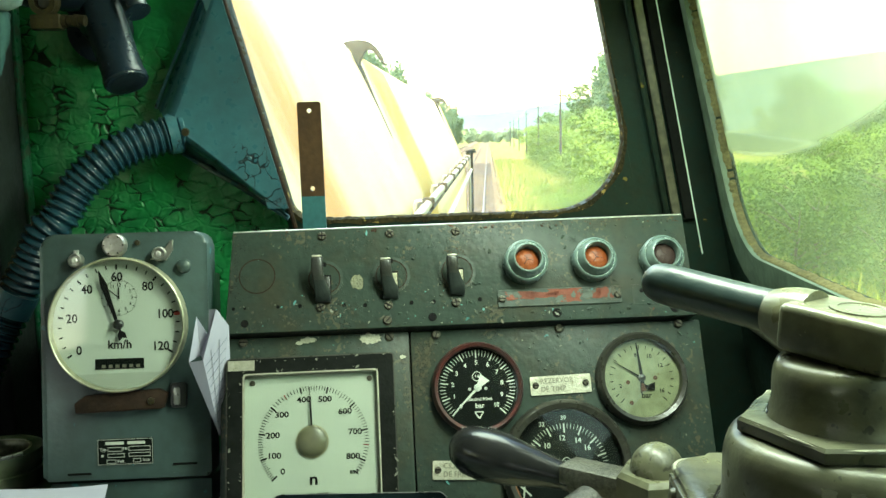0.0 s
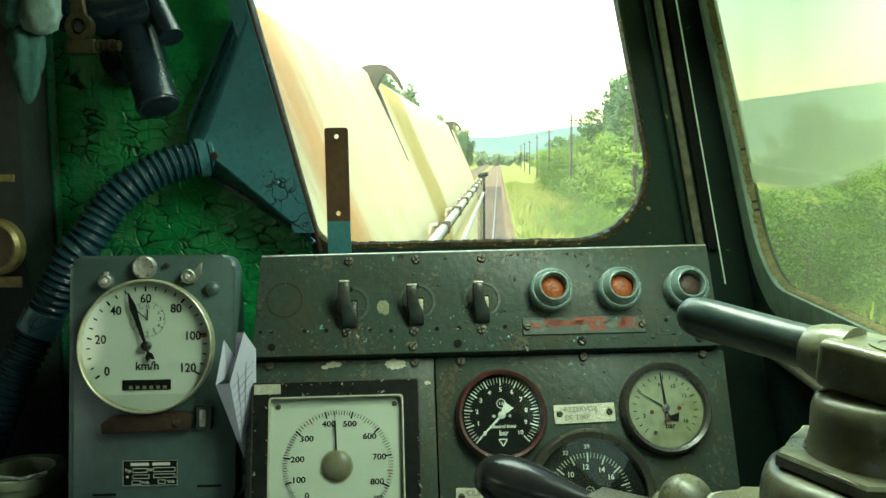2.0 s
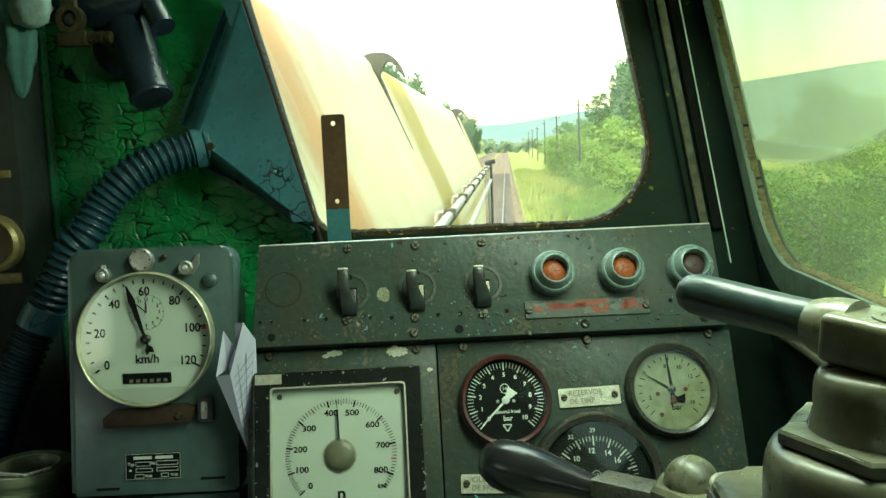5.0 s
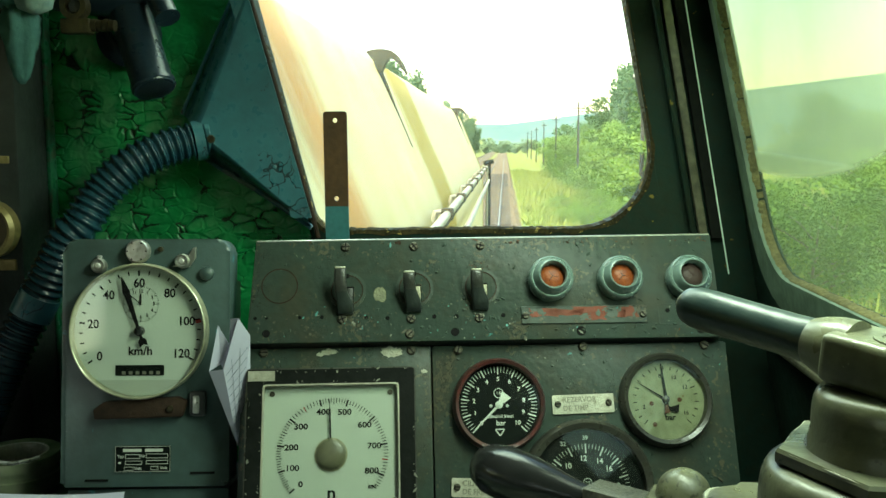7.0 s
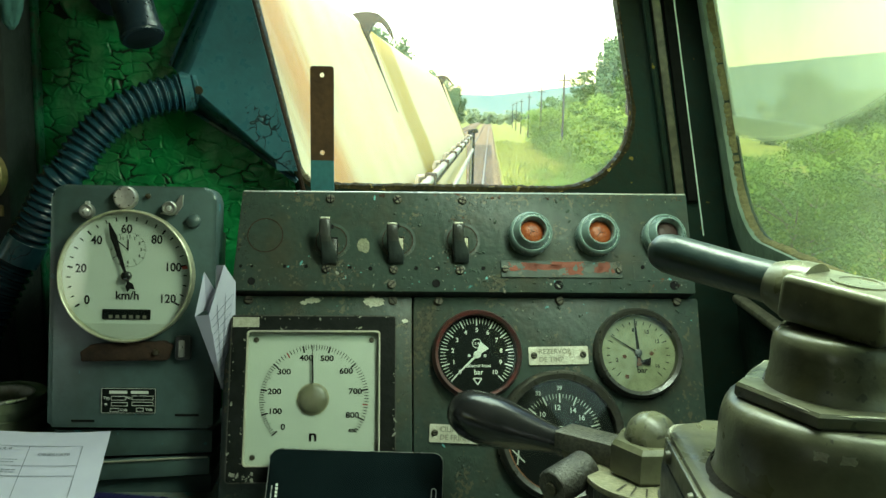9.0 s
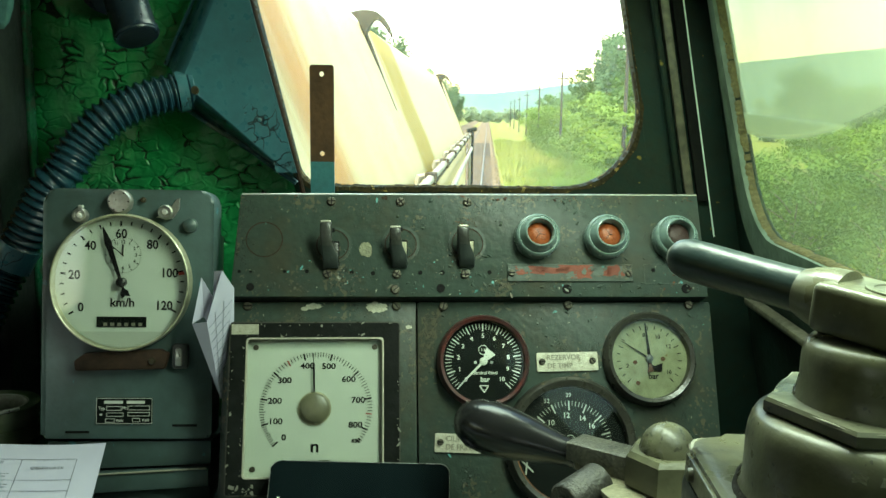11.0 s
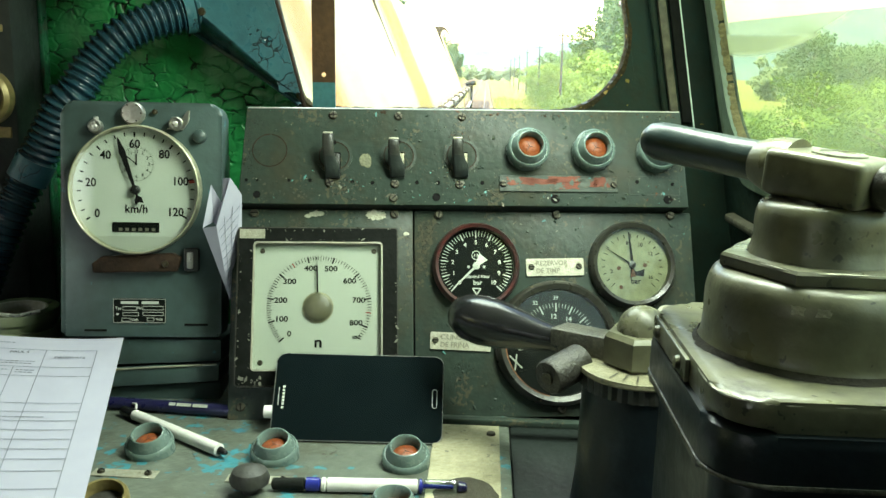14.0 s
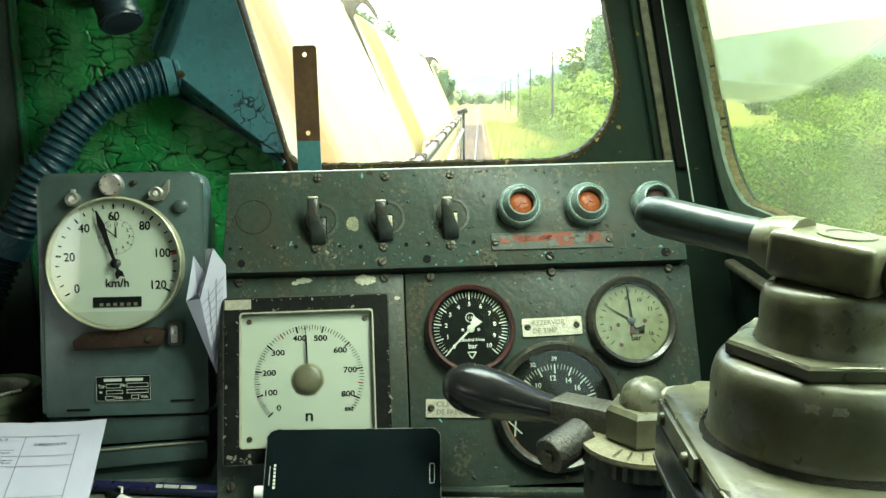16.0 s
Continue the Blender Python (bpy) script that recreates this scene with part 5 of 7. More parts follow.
    for nm, rows_, mat, label in (("rocker", sections[:6], DARK_PANEL, "dark rounded switch body"), ("paddle", sections[5:], PADDLE, "worn grey switch paddle")):
        bm = bmesh.new()
        prev = None
        for zz, x0, x1, front, back in rows_:
            c = 0.0014
            q = [bm.verts.new((px, py, zz)) for px, py in ((x0, front + c), (x0 + c * 0.4, front + c * 0.4), (x0 + c, front), (x1 - c, front), (x1 - c * 0.4, front + c * 0.4), (x1, front + c), (x1, back), (x0, back))]
            if prev:
                for j in range(8):
                    bm.faces.new((prev[j], prev[(j + 1) % 8], q[(j + 1) % 8], q[j]))
            else:
                bm.faces.new(q)
            prev = q
        bm.faces.new(prev)
        part(nm, bm, mat, t, label, smooth=60)
    # pale cap for the worn tab end and the light along its top
    part("worn_lit_tip", box(-0.0074, 0.0020, -0.0207, -0.0172, 0.0080 + lift, 0.0101 + lift, 0.0009, 2), ALU_PLATE, t, "tab end worn pale, with the light on its top painted in")
    return t


for x, z, lift in ((-0.1032, 0.0502, 0.006), (-0.0407, 0.0515, 0.0), (0.0213, 0.0525, 0.0005)):
    toggle(x, z, lift)


def lamp(m, lens, label, group):
    t = thing("indicator_lamp", m, label, "indicator lamp", group)
    part("base_ring", lathe([(0.0203, -0.001), (0.0206, 0.001), (0.0207, 0.0120), (0.0201, 0.0145), (0.0187, 0.0157), (0.0180, 0.0150), (0.0168, 0.0150)], 40, "y", close=False), LAMP_GREY, t)
    part("collar", lathe([(0.0177, 0.0146), (0.0175, 0.0160), (0.0145, 0.0225), (0.0137, 0.0240), (0.0128, 0.0243), (0.0120, 0.0233), (0.0116, 0.012), (0.0113, 0.006)], 40, "y", close=False), LAMP_GREY, t)
    part("lens", lathe([(0.0114, 0.006), (0.0114, 0.0140), (0.0090, 0.0160), (0.005, 0.0172), (0.0001, 0.0176)], 24, "y"), lens, t, "translucent lamp lens")
    fl = bmesh.new()
    for a in (100, 215, 330):
        d = Vector((math.sin(radians(a)), 0, math.cos(radians(a)))) * 0.0105
        tube([(0, -0.0176, 0), (d.x * 0.5, -0.0169, d.z * 0.5), (d.x, -0.0145, d.z)], 0.0004, 5, fl)
    part("lens_rib", fl, LAMP_DARK, t)
    return t


lamp(on(UPPER, 0.0892, 0, 0.056), LAMP_RED, "pale grey indicator lamp with an orange-red lens", "indicator lamps on the panel")
lamp(on(UPPER, 0.1552, 0, 0.056), LAMP_RED, "pale grey indicator lamp with an orange-red lens", "indicator lamps on the panel")
lamp(on(UPPER, 0.2212, 0, 0.056), LAMP_DARK, "pale grey indicator lamp with a dark lens behind the lever", "indicator lamps on the panel")

plate = thing("label_plate", on(UPPER, 0.1202, 0, 0.0228), "long label plate with worn red paint", "label plate")
part("strip", box(-0.0595, 0.0595, -0.0016, 0.0, -0.0085, 0.0085, 0.0006, 1), PANEL_GREY, plate)
for x0, x1, z0, z1, seed in ((-0.053, -0.022, -0.002, 0.0066, 1), (-0.030, 0.0, -0.001, 0.0052, 5), (-0.014, 0.026, 0.0005, 0.0078, 2), (-0.006, 0.022, -0.0058, 0.0028, 3), (0.020, 0.0400, -0.003, 0.0056, 6), (0.0335, 0.0515, -0.0035, 0.0078, 4)):
    part("red_remnant", ragged(x0, x1, z0, z1, -0.0018, seed), RED_PLATE, plate, "remnant of red paint", smooth=0)
screw_set(plate, [(-0.0555, -0.0005), (0.0555, -0.0005)], -0.0016, r=0.0034)


# ---- gauges ----
def gauge(name, m, r, face, bezel, label, category="pressure gauge", depth=0.012, lip=0.008):
    t = thing(name, m, label, category, "pressure gauges on the panel")
    ri = r - lip
    part("bezel", lathe([(r, -0.001), (r, depth * 0.45), (r - 0.0015, depth * 0.8), (r - lip * 0.45, depth), (ri, depth * 0.85), (ri - 0.0006, depth * 0.25)], 56, "y", close=False), bezel, t)
    part("dial", lathe([(ri + 0.001, -0.0005), (ri + 0.001, depth * 0.25), (0.0001, depth * 0.25)], 48, "y"), face, t, "round printed dial face")
    glass = part("glass", lathe([(ri + 0.0004, depth * 0.68), (ri + 0.0004, depth * 0.74), (0.0001, depth * 0.76)], 48, "y"), DIAL_GLASS, t, "clear dial glass")
    glass.visible_shadow = False
    return t, -depth * 0.25 - 0.0003


def needle(name, parent, y, angle, length, tail, w, mat, label=""):
    bm = bmesh.new()
    bm.faces.new([bm.verts.new(v) for v in ((-w, y, 0), (-w * 0.35, y, length), (w * 0.35, y, length), (w, y, 0))])
    bm.faces.new([bm.verts.new(v) for v in ((-w, y, 0), (w, y, 0), (w * 0.9, y, -tail), (-w * 0.9, y, -tail))])
    return part(name, bm, mat, parent, label, m=pose(0, 0, 0, 0, angle, 0), smooth=0)


def scale_numbers(parent, values, start, sweep, top, radius, size, mat, y, squash=1.0):
    for v in values:
        a = radians(start + sweep * v / top)
        lettering("numeral", str(v), size, parent, mat, radius * math.sin(a), y, radius * math.cos(a), squash=squash)


g, fy = gauge("brake_gauge", on(CONSOLE, 0.0376, 0, -0.0520), 0.0425, BLACK_DIAL, RED_BEZEL, "black brake pressure gauge with a red worn bezel", lip=0.005)
marks = []
for k in range(51):
    a = -135 + 270 * k / 50
    marks.append((a, 0.0275 if k % 5 == 0 else 0.0295, 0.035, 0.0011 if k % 5 == 0 else 0.0005))
part("scale_marks", ticks(marks, fy), WHITE_PRINT, g, "white scale marks", smooth=0)
scale_numbers(g, range(0, 11), -135, 270, 10, 0.0232, 0.0056, WHITE_PRINT, fy)
lettering("lettering", "cilindrul frinei", 0.0042, g, WHITE_PRINT, 0.001, fy, -0.0105)
lettering("lettering", "bar", 0.0065, g, WHITE_PRINT, 0.001, fy, -0.0165)
part("class_ring", ring_prism(circle(0.0045, 24, 0, 0.0105), circle(0.0039, 24, 0, 0.0105), fy - 0.0001, fy), WHITE_PRINT, g)
lettering("lettering", "1.6", 0.0038, g, WHITE_PRINT, 0, fy, 0.0105)
bm = bmesh.new()
for a, b in (((-0.004, -0.022), (0.004, -0.022)), ((0.004, -0.022), (0, -0.028)), ((0, -0.028), (-0.004, -0.022))):
    d = (Vector((b[0], 0, b[1])) - Vector((a[0], 0, a[1]))).normalized()
    s = Vector((d.z, 0, -d.x)) * 0.0005
    bm.faces.new([bm.verts.new(Vector((p[0], fy, p[1])) + o) for p, o in ((a, s), (a, -s), (b, -s), (b, s))])
part("maker_mark", bm, WHITE_PRINT, g, smooth=0)
needle("needle", g, fy - 0.0012, -134, 0.0315, 0.002, 0.0012, WHITE_PRINT, "white gauge needle")
bm = bmesh.new()
bm.faces.new([bm.verts.new(v) for v in ((-0.0014, fy - 0.001, 0), (0.0014, fy - 0.001, 0), (0.0052, fy - 0.001, 0.0115), (-0.0052, fy - 0.001, 0.0115))])
part("needle_tail", bm, WHITE_PRINT, g, m=pose(0, 0, 0, 0, 38, 0), smooth=0)
part("hub", lathe([(0.0035, -fy), (0.0035, -fy + 0.002), (0.0001, -fy + 0.003)], 16, "y"), WHITE_PRINT, g)
for dx in (-0.0075, 0.0075):
    part("dial_screw", lathe([(0.0015, -fy), (0.0001, -fy + 0.0006)], 10, "y"), STEEL, g, m=pose(dx, 0, -0.001))

g, fy = gauge("reservoir_gauge", on(CONSOLE, 0.1930, 0, -0.0503), 0.0435, OLD_DIAL, DARK_BEZEL, "stained cream pressure gauge with a dull bezel", lip=0.0065)
marks = [(-135 + 270 * k / 20, 0.0275 if k % 5 else 0.026, 0.031, 0.0008) for k in range(21)]
part("scale_marks", ticks(marks, fy), INK, g, smooth=0)
for v, a in ((2, -108), (8, -10), (10, 25), (12, 60), (16, 125)):
    lettering("numeral", str(v), 0.0052, g, INK, 0.022 * math.sin(radians(a)), fy, 0.022 * math.cos(radians(a)))
lettering("lettering", "bar", 0.0075, g, INK, 0.003, fy, -0.0165)
needle("needle", g, fy - 0.0012, -4, 0.033, 0.012, 0.0017, INK, "black gauge needle")
needle("needle", g, fy - 0.001, -58, 0.031, 0.0, 0.0008, INK, "thin black gauge needle")
bm = bmesh.new()
bm.faces.new([bm.verts.new(v) for v in ((-0.002, fy - 0.0014, -0.003), (0.004, fy - 0.0014, -0.007), (0.012, fy - 0.0014, -0.0045), (0.011, fy - 0.0014, -0.012), (0.003, fy - 0.0014, -0.011), (-0.003, fy - 0.0014, -0.014))])
part("needle_tail", bm, INK, g, smooth=0)
bm = bmesh.new()
bm.faces.new([bm.verts.new(v) for v in ((-0.0025, fy - 0.0015, -0.013), (0.003, fy - 0.0015, -0.012), (0.001, fy - 0.0015, -0.005), (-0.001, fy - 0.0015, -0.005))])
part("red_tail", bm, RUST, g, smooth=0)
part("hub", lathe([(0.0035, -fy), (0.0035, -fy + 0.002), (0.0001, -fy + 0.003)], 16, "y"), BLACK_METAL, g)
for dx, dz in ((-0.0135, -0.0035), (0.013, -0.0005), (-0.012, -0.0225)):
    part("dial_spot", lathe([(0.0021, -fy), (0.0001, -fy + 0.0005)], 10, "y"), RUST, g, m=pose(dx, 0, dz))

g, fy = gauge("multi_scale_gauge", on(CONSOLE, 0.1148, 0, -0.1268), 0.0605, BLACK_DIAL, DARK_BEZEL, "large black gauge with a dark bezel behind the lever", "gauge", 0.013, 0.009)
marks = [(-100 + 200 * k / 40, 0.030 if k % 5 == 0 else 0.034, 0.0385, 0.0013 if k % 5 == 0 else 0.0005) for k in range(41)]
part("scale_marks", ticks(marks, fy), DIM_PRINT, g, smooth=0)
for s, a in (("0.8", -72), ("10", -42), ("12", -6), ("14", 28), ("16", 52), ("2.0", 88)):
    lettering("numeral", s, 0.0066, g, DIM_PRINT, 0.0255 * math.sin(radians(a)), fy, 0.0255 * math.cos(radians(a)))
for s, a in (("32", -28), ("39", 0)):
    lettering("numeral", s, 0.0055, g, DIM_PRINT, 0.0435 * math.sin(radians(a)), fy, 0.0435 * math.cos(radians(a)))
part("class_ring", ring_prism(circle(0.0042, 24, 0, 0.004), circle(0.0036, 24, 0, 0.004), fy - 0.0001, fy), DIM_PRINT, g)
lettering("lettering", "2.5", 0.0035, g, DIM_PRINT, 0, fy, 0.004)
bm = bmesh.new()
for a, b in (((-0.047, -0.012), (-0.035, -0.024)), ((-0.04, -0.011), (-0.042, -0.026))):
    d = (Vector((b[0], 0, b[1])) - Vector((a[0], 0, a[1]))).normalized()
    s = Vector((d.z, 0, -d.x)) * 0.0007
    bm.faces.new([bm.verts.new(Vector((p[0], fy - 0.001, p[1])) + o) for p, o in ((a, s), (a, -s), (b, -s), (b, s))])
part("cross_mark", bm, DIM_PRINT, g, smooth=0)
arc = [radians(a) for a in range(150, 262, 4)]
part("copper_rim", ring_prism([(0.0522 * math.cos(a), 0.0522 * math.sin(a)) for a in arc] + [(0.0512 * math.cos(a), 0.0512 * math.sin(a)) for a in reversed(arc)], [(0.0512 * math.cos(a), 0.0512 * math.sin(a)) for a in arc] + [(0.0511 * math.cos(a), 0.0511 * math.sin(a)) for a in reversed(arc)], -0.0115, -0.004), COPPER_BEZEL, g, "copper shine on the inner rim")


STAMPED = material("stamped_dull_letters", (0.13, 0.125, 0.09), (0.2, 0.19, 0.15), 200, 0.5, metal=0.3, bump=0.2)


def name_plate(x, z, w, h, lines, label, ry=0.0, left=None):
    t = thing("name_plate", on(CONSOLE, x, 0, z, ry=ry), label, "name plate", "stamped plates on the panel")
    part("plate", prism(rounded([(-w / 2, -h / 2), (w / 2, -h / 2), (w / 2, h / 2), (-w / 2, h / 2)], 0.0012, 2), -0.0012, 0.0), ALU_PLATE, t)
    screw_set(t, [(-w / 2 + 0.005, 0.0005), (w / 2 - 0.005, 0.0005)], -0.0012, r=0.0031)
    for i, s in enumerate(lines):
        lettering("lettering", s, 0.0068, t, STAMPED, -w / 2 + 0.0095, -0.0016, h * 0.22 - i * h * 0.44, "LEFT", squash=0.95)
    return t


name_plate(0.1160, -0.0525, 0.0575, 0.0172, ("REZERVOR", "DE TIMP"), "stamped aluminium name plate with two screws", -1)
name_plate(0.0215, -0.125, 0.0585, 0.0165, ("CILINDRU", "DE FRINA"), "stamped aluminium name plate behind the black lever", 3)

# ---- the engine speed indicator ----
rpm = thing("engine_speed_indicator", on(CONSOLE, -0.114, 0, -0.0915), "square ivory engine speed indicator in a chipped black frame", "tachometer")
o = rounded([(-0.074, -0.0735), (0.074, -0.0735), (0.074, 0.0735), (-0.074, 0.0735)], 0.002, 2)
i_ = rounded([(-0.0605, -0.0605), (0.0605, -0.0605), (0.0605, 0.0605), (-0.0605, 0.0605)], 0.003, 2)
FRAME_BLACK = material("chipped_black_frame", (0.005, 0.006, 0.005), (0.010, 0.011, 0.010), 60, 0.45, bump=0.2, chips=(0.4, 0.4, 0.32), chip_size=38, chip_edge=0.74, spec=0.06)
part("frame", ring_prism(o, i_, -0.014, 0.0), FRAME_BLACK, rpm, "chipped black square frame")
part("inner_rim", ring_prism(rounded([(-0.0605, -0.0605), (0.0605, -0.0605), (0.0605, 0.0605), (-0.0605, 0.0605)], 0.003, 2), rounded([(-0.0592, -0.0592), (0.0592, -0.0592), (0.0592, 0.0592), (-0.0592, 0.0592)], 0.003, 2), -0.0148, -0.002), ALU_PLATE, rpm, "worn pale inner edge")
part("outer_bead", ring_prism(rounded([(-0.0752, -0.0747), (0.0752, -0.0747), (0.0752, 0.0747), (-0.0752, 0.0747)], 0.003, 2), rounded([(-0.0738, -0.0733), (0.0738, -0.0733), (0.0738, 0.0733), (-0.0738, 0.0733)], 0.002, 2), -0.0135, 0.0), DARK_BEZEL, rpm)
part("dial", box(-0.0595, 0.0595, -0.008, -0.002, -0.0595, 0.0595), CREAM_DIAL, rpm, "ivory square dial face")
flecks(rpm, [(-0.073, -0.05, -0.073, -0.066, 22), (-0.0739, -0.0715, -0.06, 0.06, 14), (-0.063, -0.0608, -0.06, 0.06, 14), (-0.07, 0.072, 0.0705, 0.0735, 14), (-0.06, 0.06, 0.061, 0.063, 12), (0.0715, 0.0739, -0.06, 0.06, 12)], ((BARE_FLAKE, "bare chips in the black paint", 1.0),), -0.0143, 23)
part("corner_label", box(-0.0735, -0.05, -0.0146, -0.014, 0.0635, 0.0725), ALU_PLATE, rpm, "pale sticker remains")
fy, hubz = -0.0084, -0.0012
DIAL = ((0, -131), (100, -107), (200, -80), (300, -50), (400, -13.5), (500, 16), (600, 49), (700, 80), (800, 113), (850, 128))
dial_angle = lambda v: float(np.interp(v, [a for a, _ in DIAL], [b for _, b in DIAL]))
marks = []
for k in range(86):
    big = k % 10 == 0
    marks.append((dial_angle(k * 10), 0.0432 if big else (0.0438 if k % 5 == 0 else 0.0452), 0.0493, 0.0015 if big else 0.0006))
part("scale_marks", ticks(marks, 0), INK, rpm, m=pose(0.0012, fy, hubz), smooth=0)
for v in range(0, 900, 100):
    a = radians(dial_angle(v))
    lettering("numeral", str(v), 0.0072, rpm, INK, 0.0016 + 0.037 * math.sin(a), fy, hubz + 0.038 * math.cos(a), squash=1.15)
lettering("numeral", "850", 0.0045, rpm, INK, 0.036, fy, hubz - 0.0285, squash=1.1)
part("red_mark", ticks([(dial_angle(350), 0.044, 0.049, 0.001), (dial_angle(750), 0.044, 0.049, 0.0011)], fy), RED_PRINT, rpm, m=pose(0.0012, 0, hubz), smooth=0)
lettering("lettering", "n", 0.0145, rpm, INK, 0.0005, fy, -0.0342, squash=1.1)
part("maker_line", bars([(-0.0135, -0.010, -0.0478, -0.0458), (-0.009, -0.0075, -0.0478, -0.0458), (-0.006, 0.002, -0.0478, -0.0458), (0.0035, 0.0135, -0.0478, -0.0458)], fy), INK, rpm, smooth=0)
part("needle", bars([(-0.0008, 0.0008, 0.014, 0.0395), (-0.0003, 0.0003, 0.0395, 0.048)], fy - 0.0025), INK, rpm, "thin black needle", m=pose(0, 0, hubz, 0, -2, 0), smooth=0)
HUB = material("olive_grey_hub", (0.11, 0.105, 0.062), (0.075, 0.072, 0.045), 60, 0.4, bump=0.1)
part("hub", lathe([(0.0132, 0.0084), (0.0132, 0.0098), (0.0124, 0.0108), (0.0104, 0.0117), (0.0080, 0.0124), (0.005, 0.0129), (0.0001, 0.0133)], 40, "y"), HUB, rpm, "round olive-grey needle hub", m=pose(0, 0, hubz))
part("hub_collar", lathe([(0.0146, 0.0083), (0.0146, 0.0090), (0.0131, 0.0094)], 40, "y", close=False), INDEX_BRASS, rpm, "pale collar round the hub", m=pose(0, 0, hubz))
for dx, dz in ((-0.0525, 0.0525), (0.0525, 0.0525), (-0.0525, -0.0525), (0.0525, -0.0525)):
    part("dial_screw", lathe([(0.0026, 0.008), (0.0024, 0.0088), (0.0001, 0.009)], 14, "y"), SCREW, rpm, m=pose(dx, 0, dz))
gl = part("glass", box(-0.0592, 0.0592, -0.0128, -0.0122, -0.0592, 0.0592), DIAL_GLASS, rpm)
gl.visible_shadow = False

# ---- the speedometer ----
SPEED_BEZEL = material("yellowed_bezel", (0.4, 0.39, 0.26), (0.2, 0.2, 0.14), 90, 0.35, metal=0.3, bump=0.2)
speedo = thing("speedometer", SPEEDO, "grey enamelled locomotive speedometer with a round white dial", "speedometer")
o = rounded([(-0.065, -0.128), (0.087, -0.128), (0.087, 0.098), (-0.065, 0.098)], [0.004, 0.004, 0.012, 0.012], 5)
part("housing", prism(o, 0.0, 0.034, bevel=0.004), BOX_GREY, speedo, "grey enamelled case")
part("mounting_block", box(-0.05, 0.06, 0.034, 0.19, -0.12, 0.06, 0.003), BLACK_METAL, speedo, "dark mounting block behind the case")
part("bezel", lathe([(0.0618, -0.001), (0.0618, 0.009), (0.0612, 0.0125), (0.0602, 0.0132), (0.0594, 0.0125), (0.0592, 0.004)], 64, "y", close=False), SPEED_BEZEL, speedo, m=pose(0.0068, 0, 0.0138))
part("dial", lathe([(0.0597, 0.0), (0.0597, 0.004), (0.0001, 0.004)], 64, "y"), WHITE_DIAL, speedo, "white speed dial", m=pose(0.0068, 0, 0.0138))
gl = part("glass", lathe([(0.059, 0.0115), (0.059, 0.012), (0.0001, 0.0124)], 64, "y"), DIAL_GLASS, speedo, m=pose(0.0068, 0, 0.0138))
gl.visible_shadow = False
C = pose(0.0068, 0, 0.0138)
fy = -0.0044
S0, SS = -122, 241
marks = []
for k in range(25):
    marks.append((S0 + SS * k / 24, 0.0503 if k % 4 == 0 else 0.0515, 0.0552, 0.0017 if k % 4 == 0 else 0.0012))
part("scale_marks", ticks(marks, fy), INK, speedo, m=C, smooth=0)
for v in range(0, 140, 20):
    a = radians(S0 + SS * v / 120)
    lettering("numeral", str(v), 0.0113, speedo, INK, 0.0427 * math.sin(a), fy, 0.0435 * math.cos(a), m=C, squash=0.92)
part("red_mark", ticks([(S0 + SS * 101 / 120, 0.0508, 0.056, 0.0028)], fy - 0.0002), RED_PRINT, speedo, m=C, smooth=0)
lettering("lettering", "km/h", 0.0108, speedo, INK, 0.0005, fy, -0.0185, m=C)
part("clock_marks", ticks([(30 * k, 0.0142, 0.0165, 0.0008) for k in range(12)] + [(6 * k, 0.0155, 0.0165, 0.0005) for k in range(60)], fy), INK, speedo, m=C @ pose(0.0005, 0, 0.0245), smooth=0)
for k in range(1, 13):
    a = radians(30 * k)
    lettering("numeral", str(k), 0.0042, speedo, INK, 0.0005 + 0.0118 * math.sin(a), fy, 0.0245 + 0.0118 * math.cos(a), m=C)
part("clock_hand", ticks([(0, -0.001, 0.0095, 0.0013), (-50, -0.001, 0.0135, 0.0009)], fy - 0.0006), INK, speedo, m=C @ pose(0.0005, 0, 0.0245), smooth=0)
bm = bmesh.new()
bm.faces.new([bm.verts.new((x, fy - 0.003, z)) for x, z in ((-0.0012, -0.002), (-0.0028, 0.034), (-0.0035, 0.037), (-0.0006, 0.052), (0.0006, 0.052), (0.0035, 0.037), (0.0028, 0.034), (0.0012, -0.002))])
bm.faces.new([bm.verts.new((x, fy - 0.003, z)) for x, z in ((-0.001, 0.002), (0.001, 0.002), (0.0012, -0.006), (0.0038, -0.009), (0.0038, -0.0145), (0, -0.0125), (-0.0038, -0.0145), (-0.0038, -0.009), (-0.0012, -0.006))])
part("needle", bm, INK, speedo, "black speed needle", m=C @ pose(0, 0, 0, 0, -18.5, 0), smooth=0)
part("hub", lathe([(0.0045, 0.004), (0.0045, 0.0085), (0.003, 0.01), (0.0001, 0.0105)], 20, "y"), GLOSS_BLACK, speedo, m=C)
part("counter_window", box(-0.022, 0.022, -0.0046, -0.004, -0.0405, -0.031), BLACK_DIAL, speedo, "black distance counter window", m=C)
part("counter_digits", bars([(-0.016 + 0.0062 * k, -0.0125 + 0.0062 * k, -0.0395, -0.0365) for k in range(6)], -0.0049), STAMPED, speedo, m=C, smooth=0)
# bottom slice of the dial in the ivory tone
bm = prism([p for p in circle(0.0585, 80) if p[1] < -0.0415], fy - 0.0001, fy)
part("lower_slice", bm, CREAM_DIAL, speedo, "ivory lower edge of the dial", m=C)
part("filler_cap", lathe([(0.011, 0), (0.011, 0.005), (0.0095, 0.0075), (0.0001, 0.008)], 28, "y"), STEEL, speedo, "round steel cap", m=pose(0.004, 0, 0.0865))
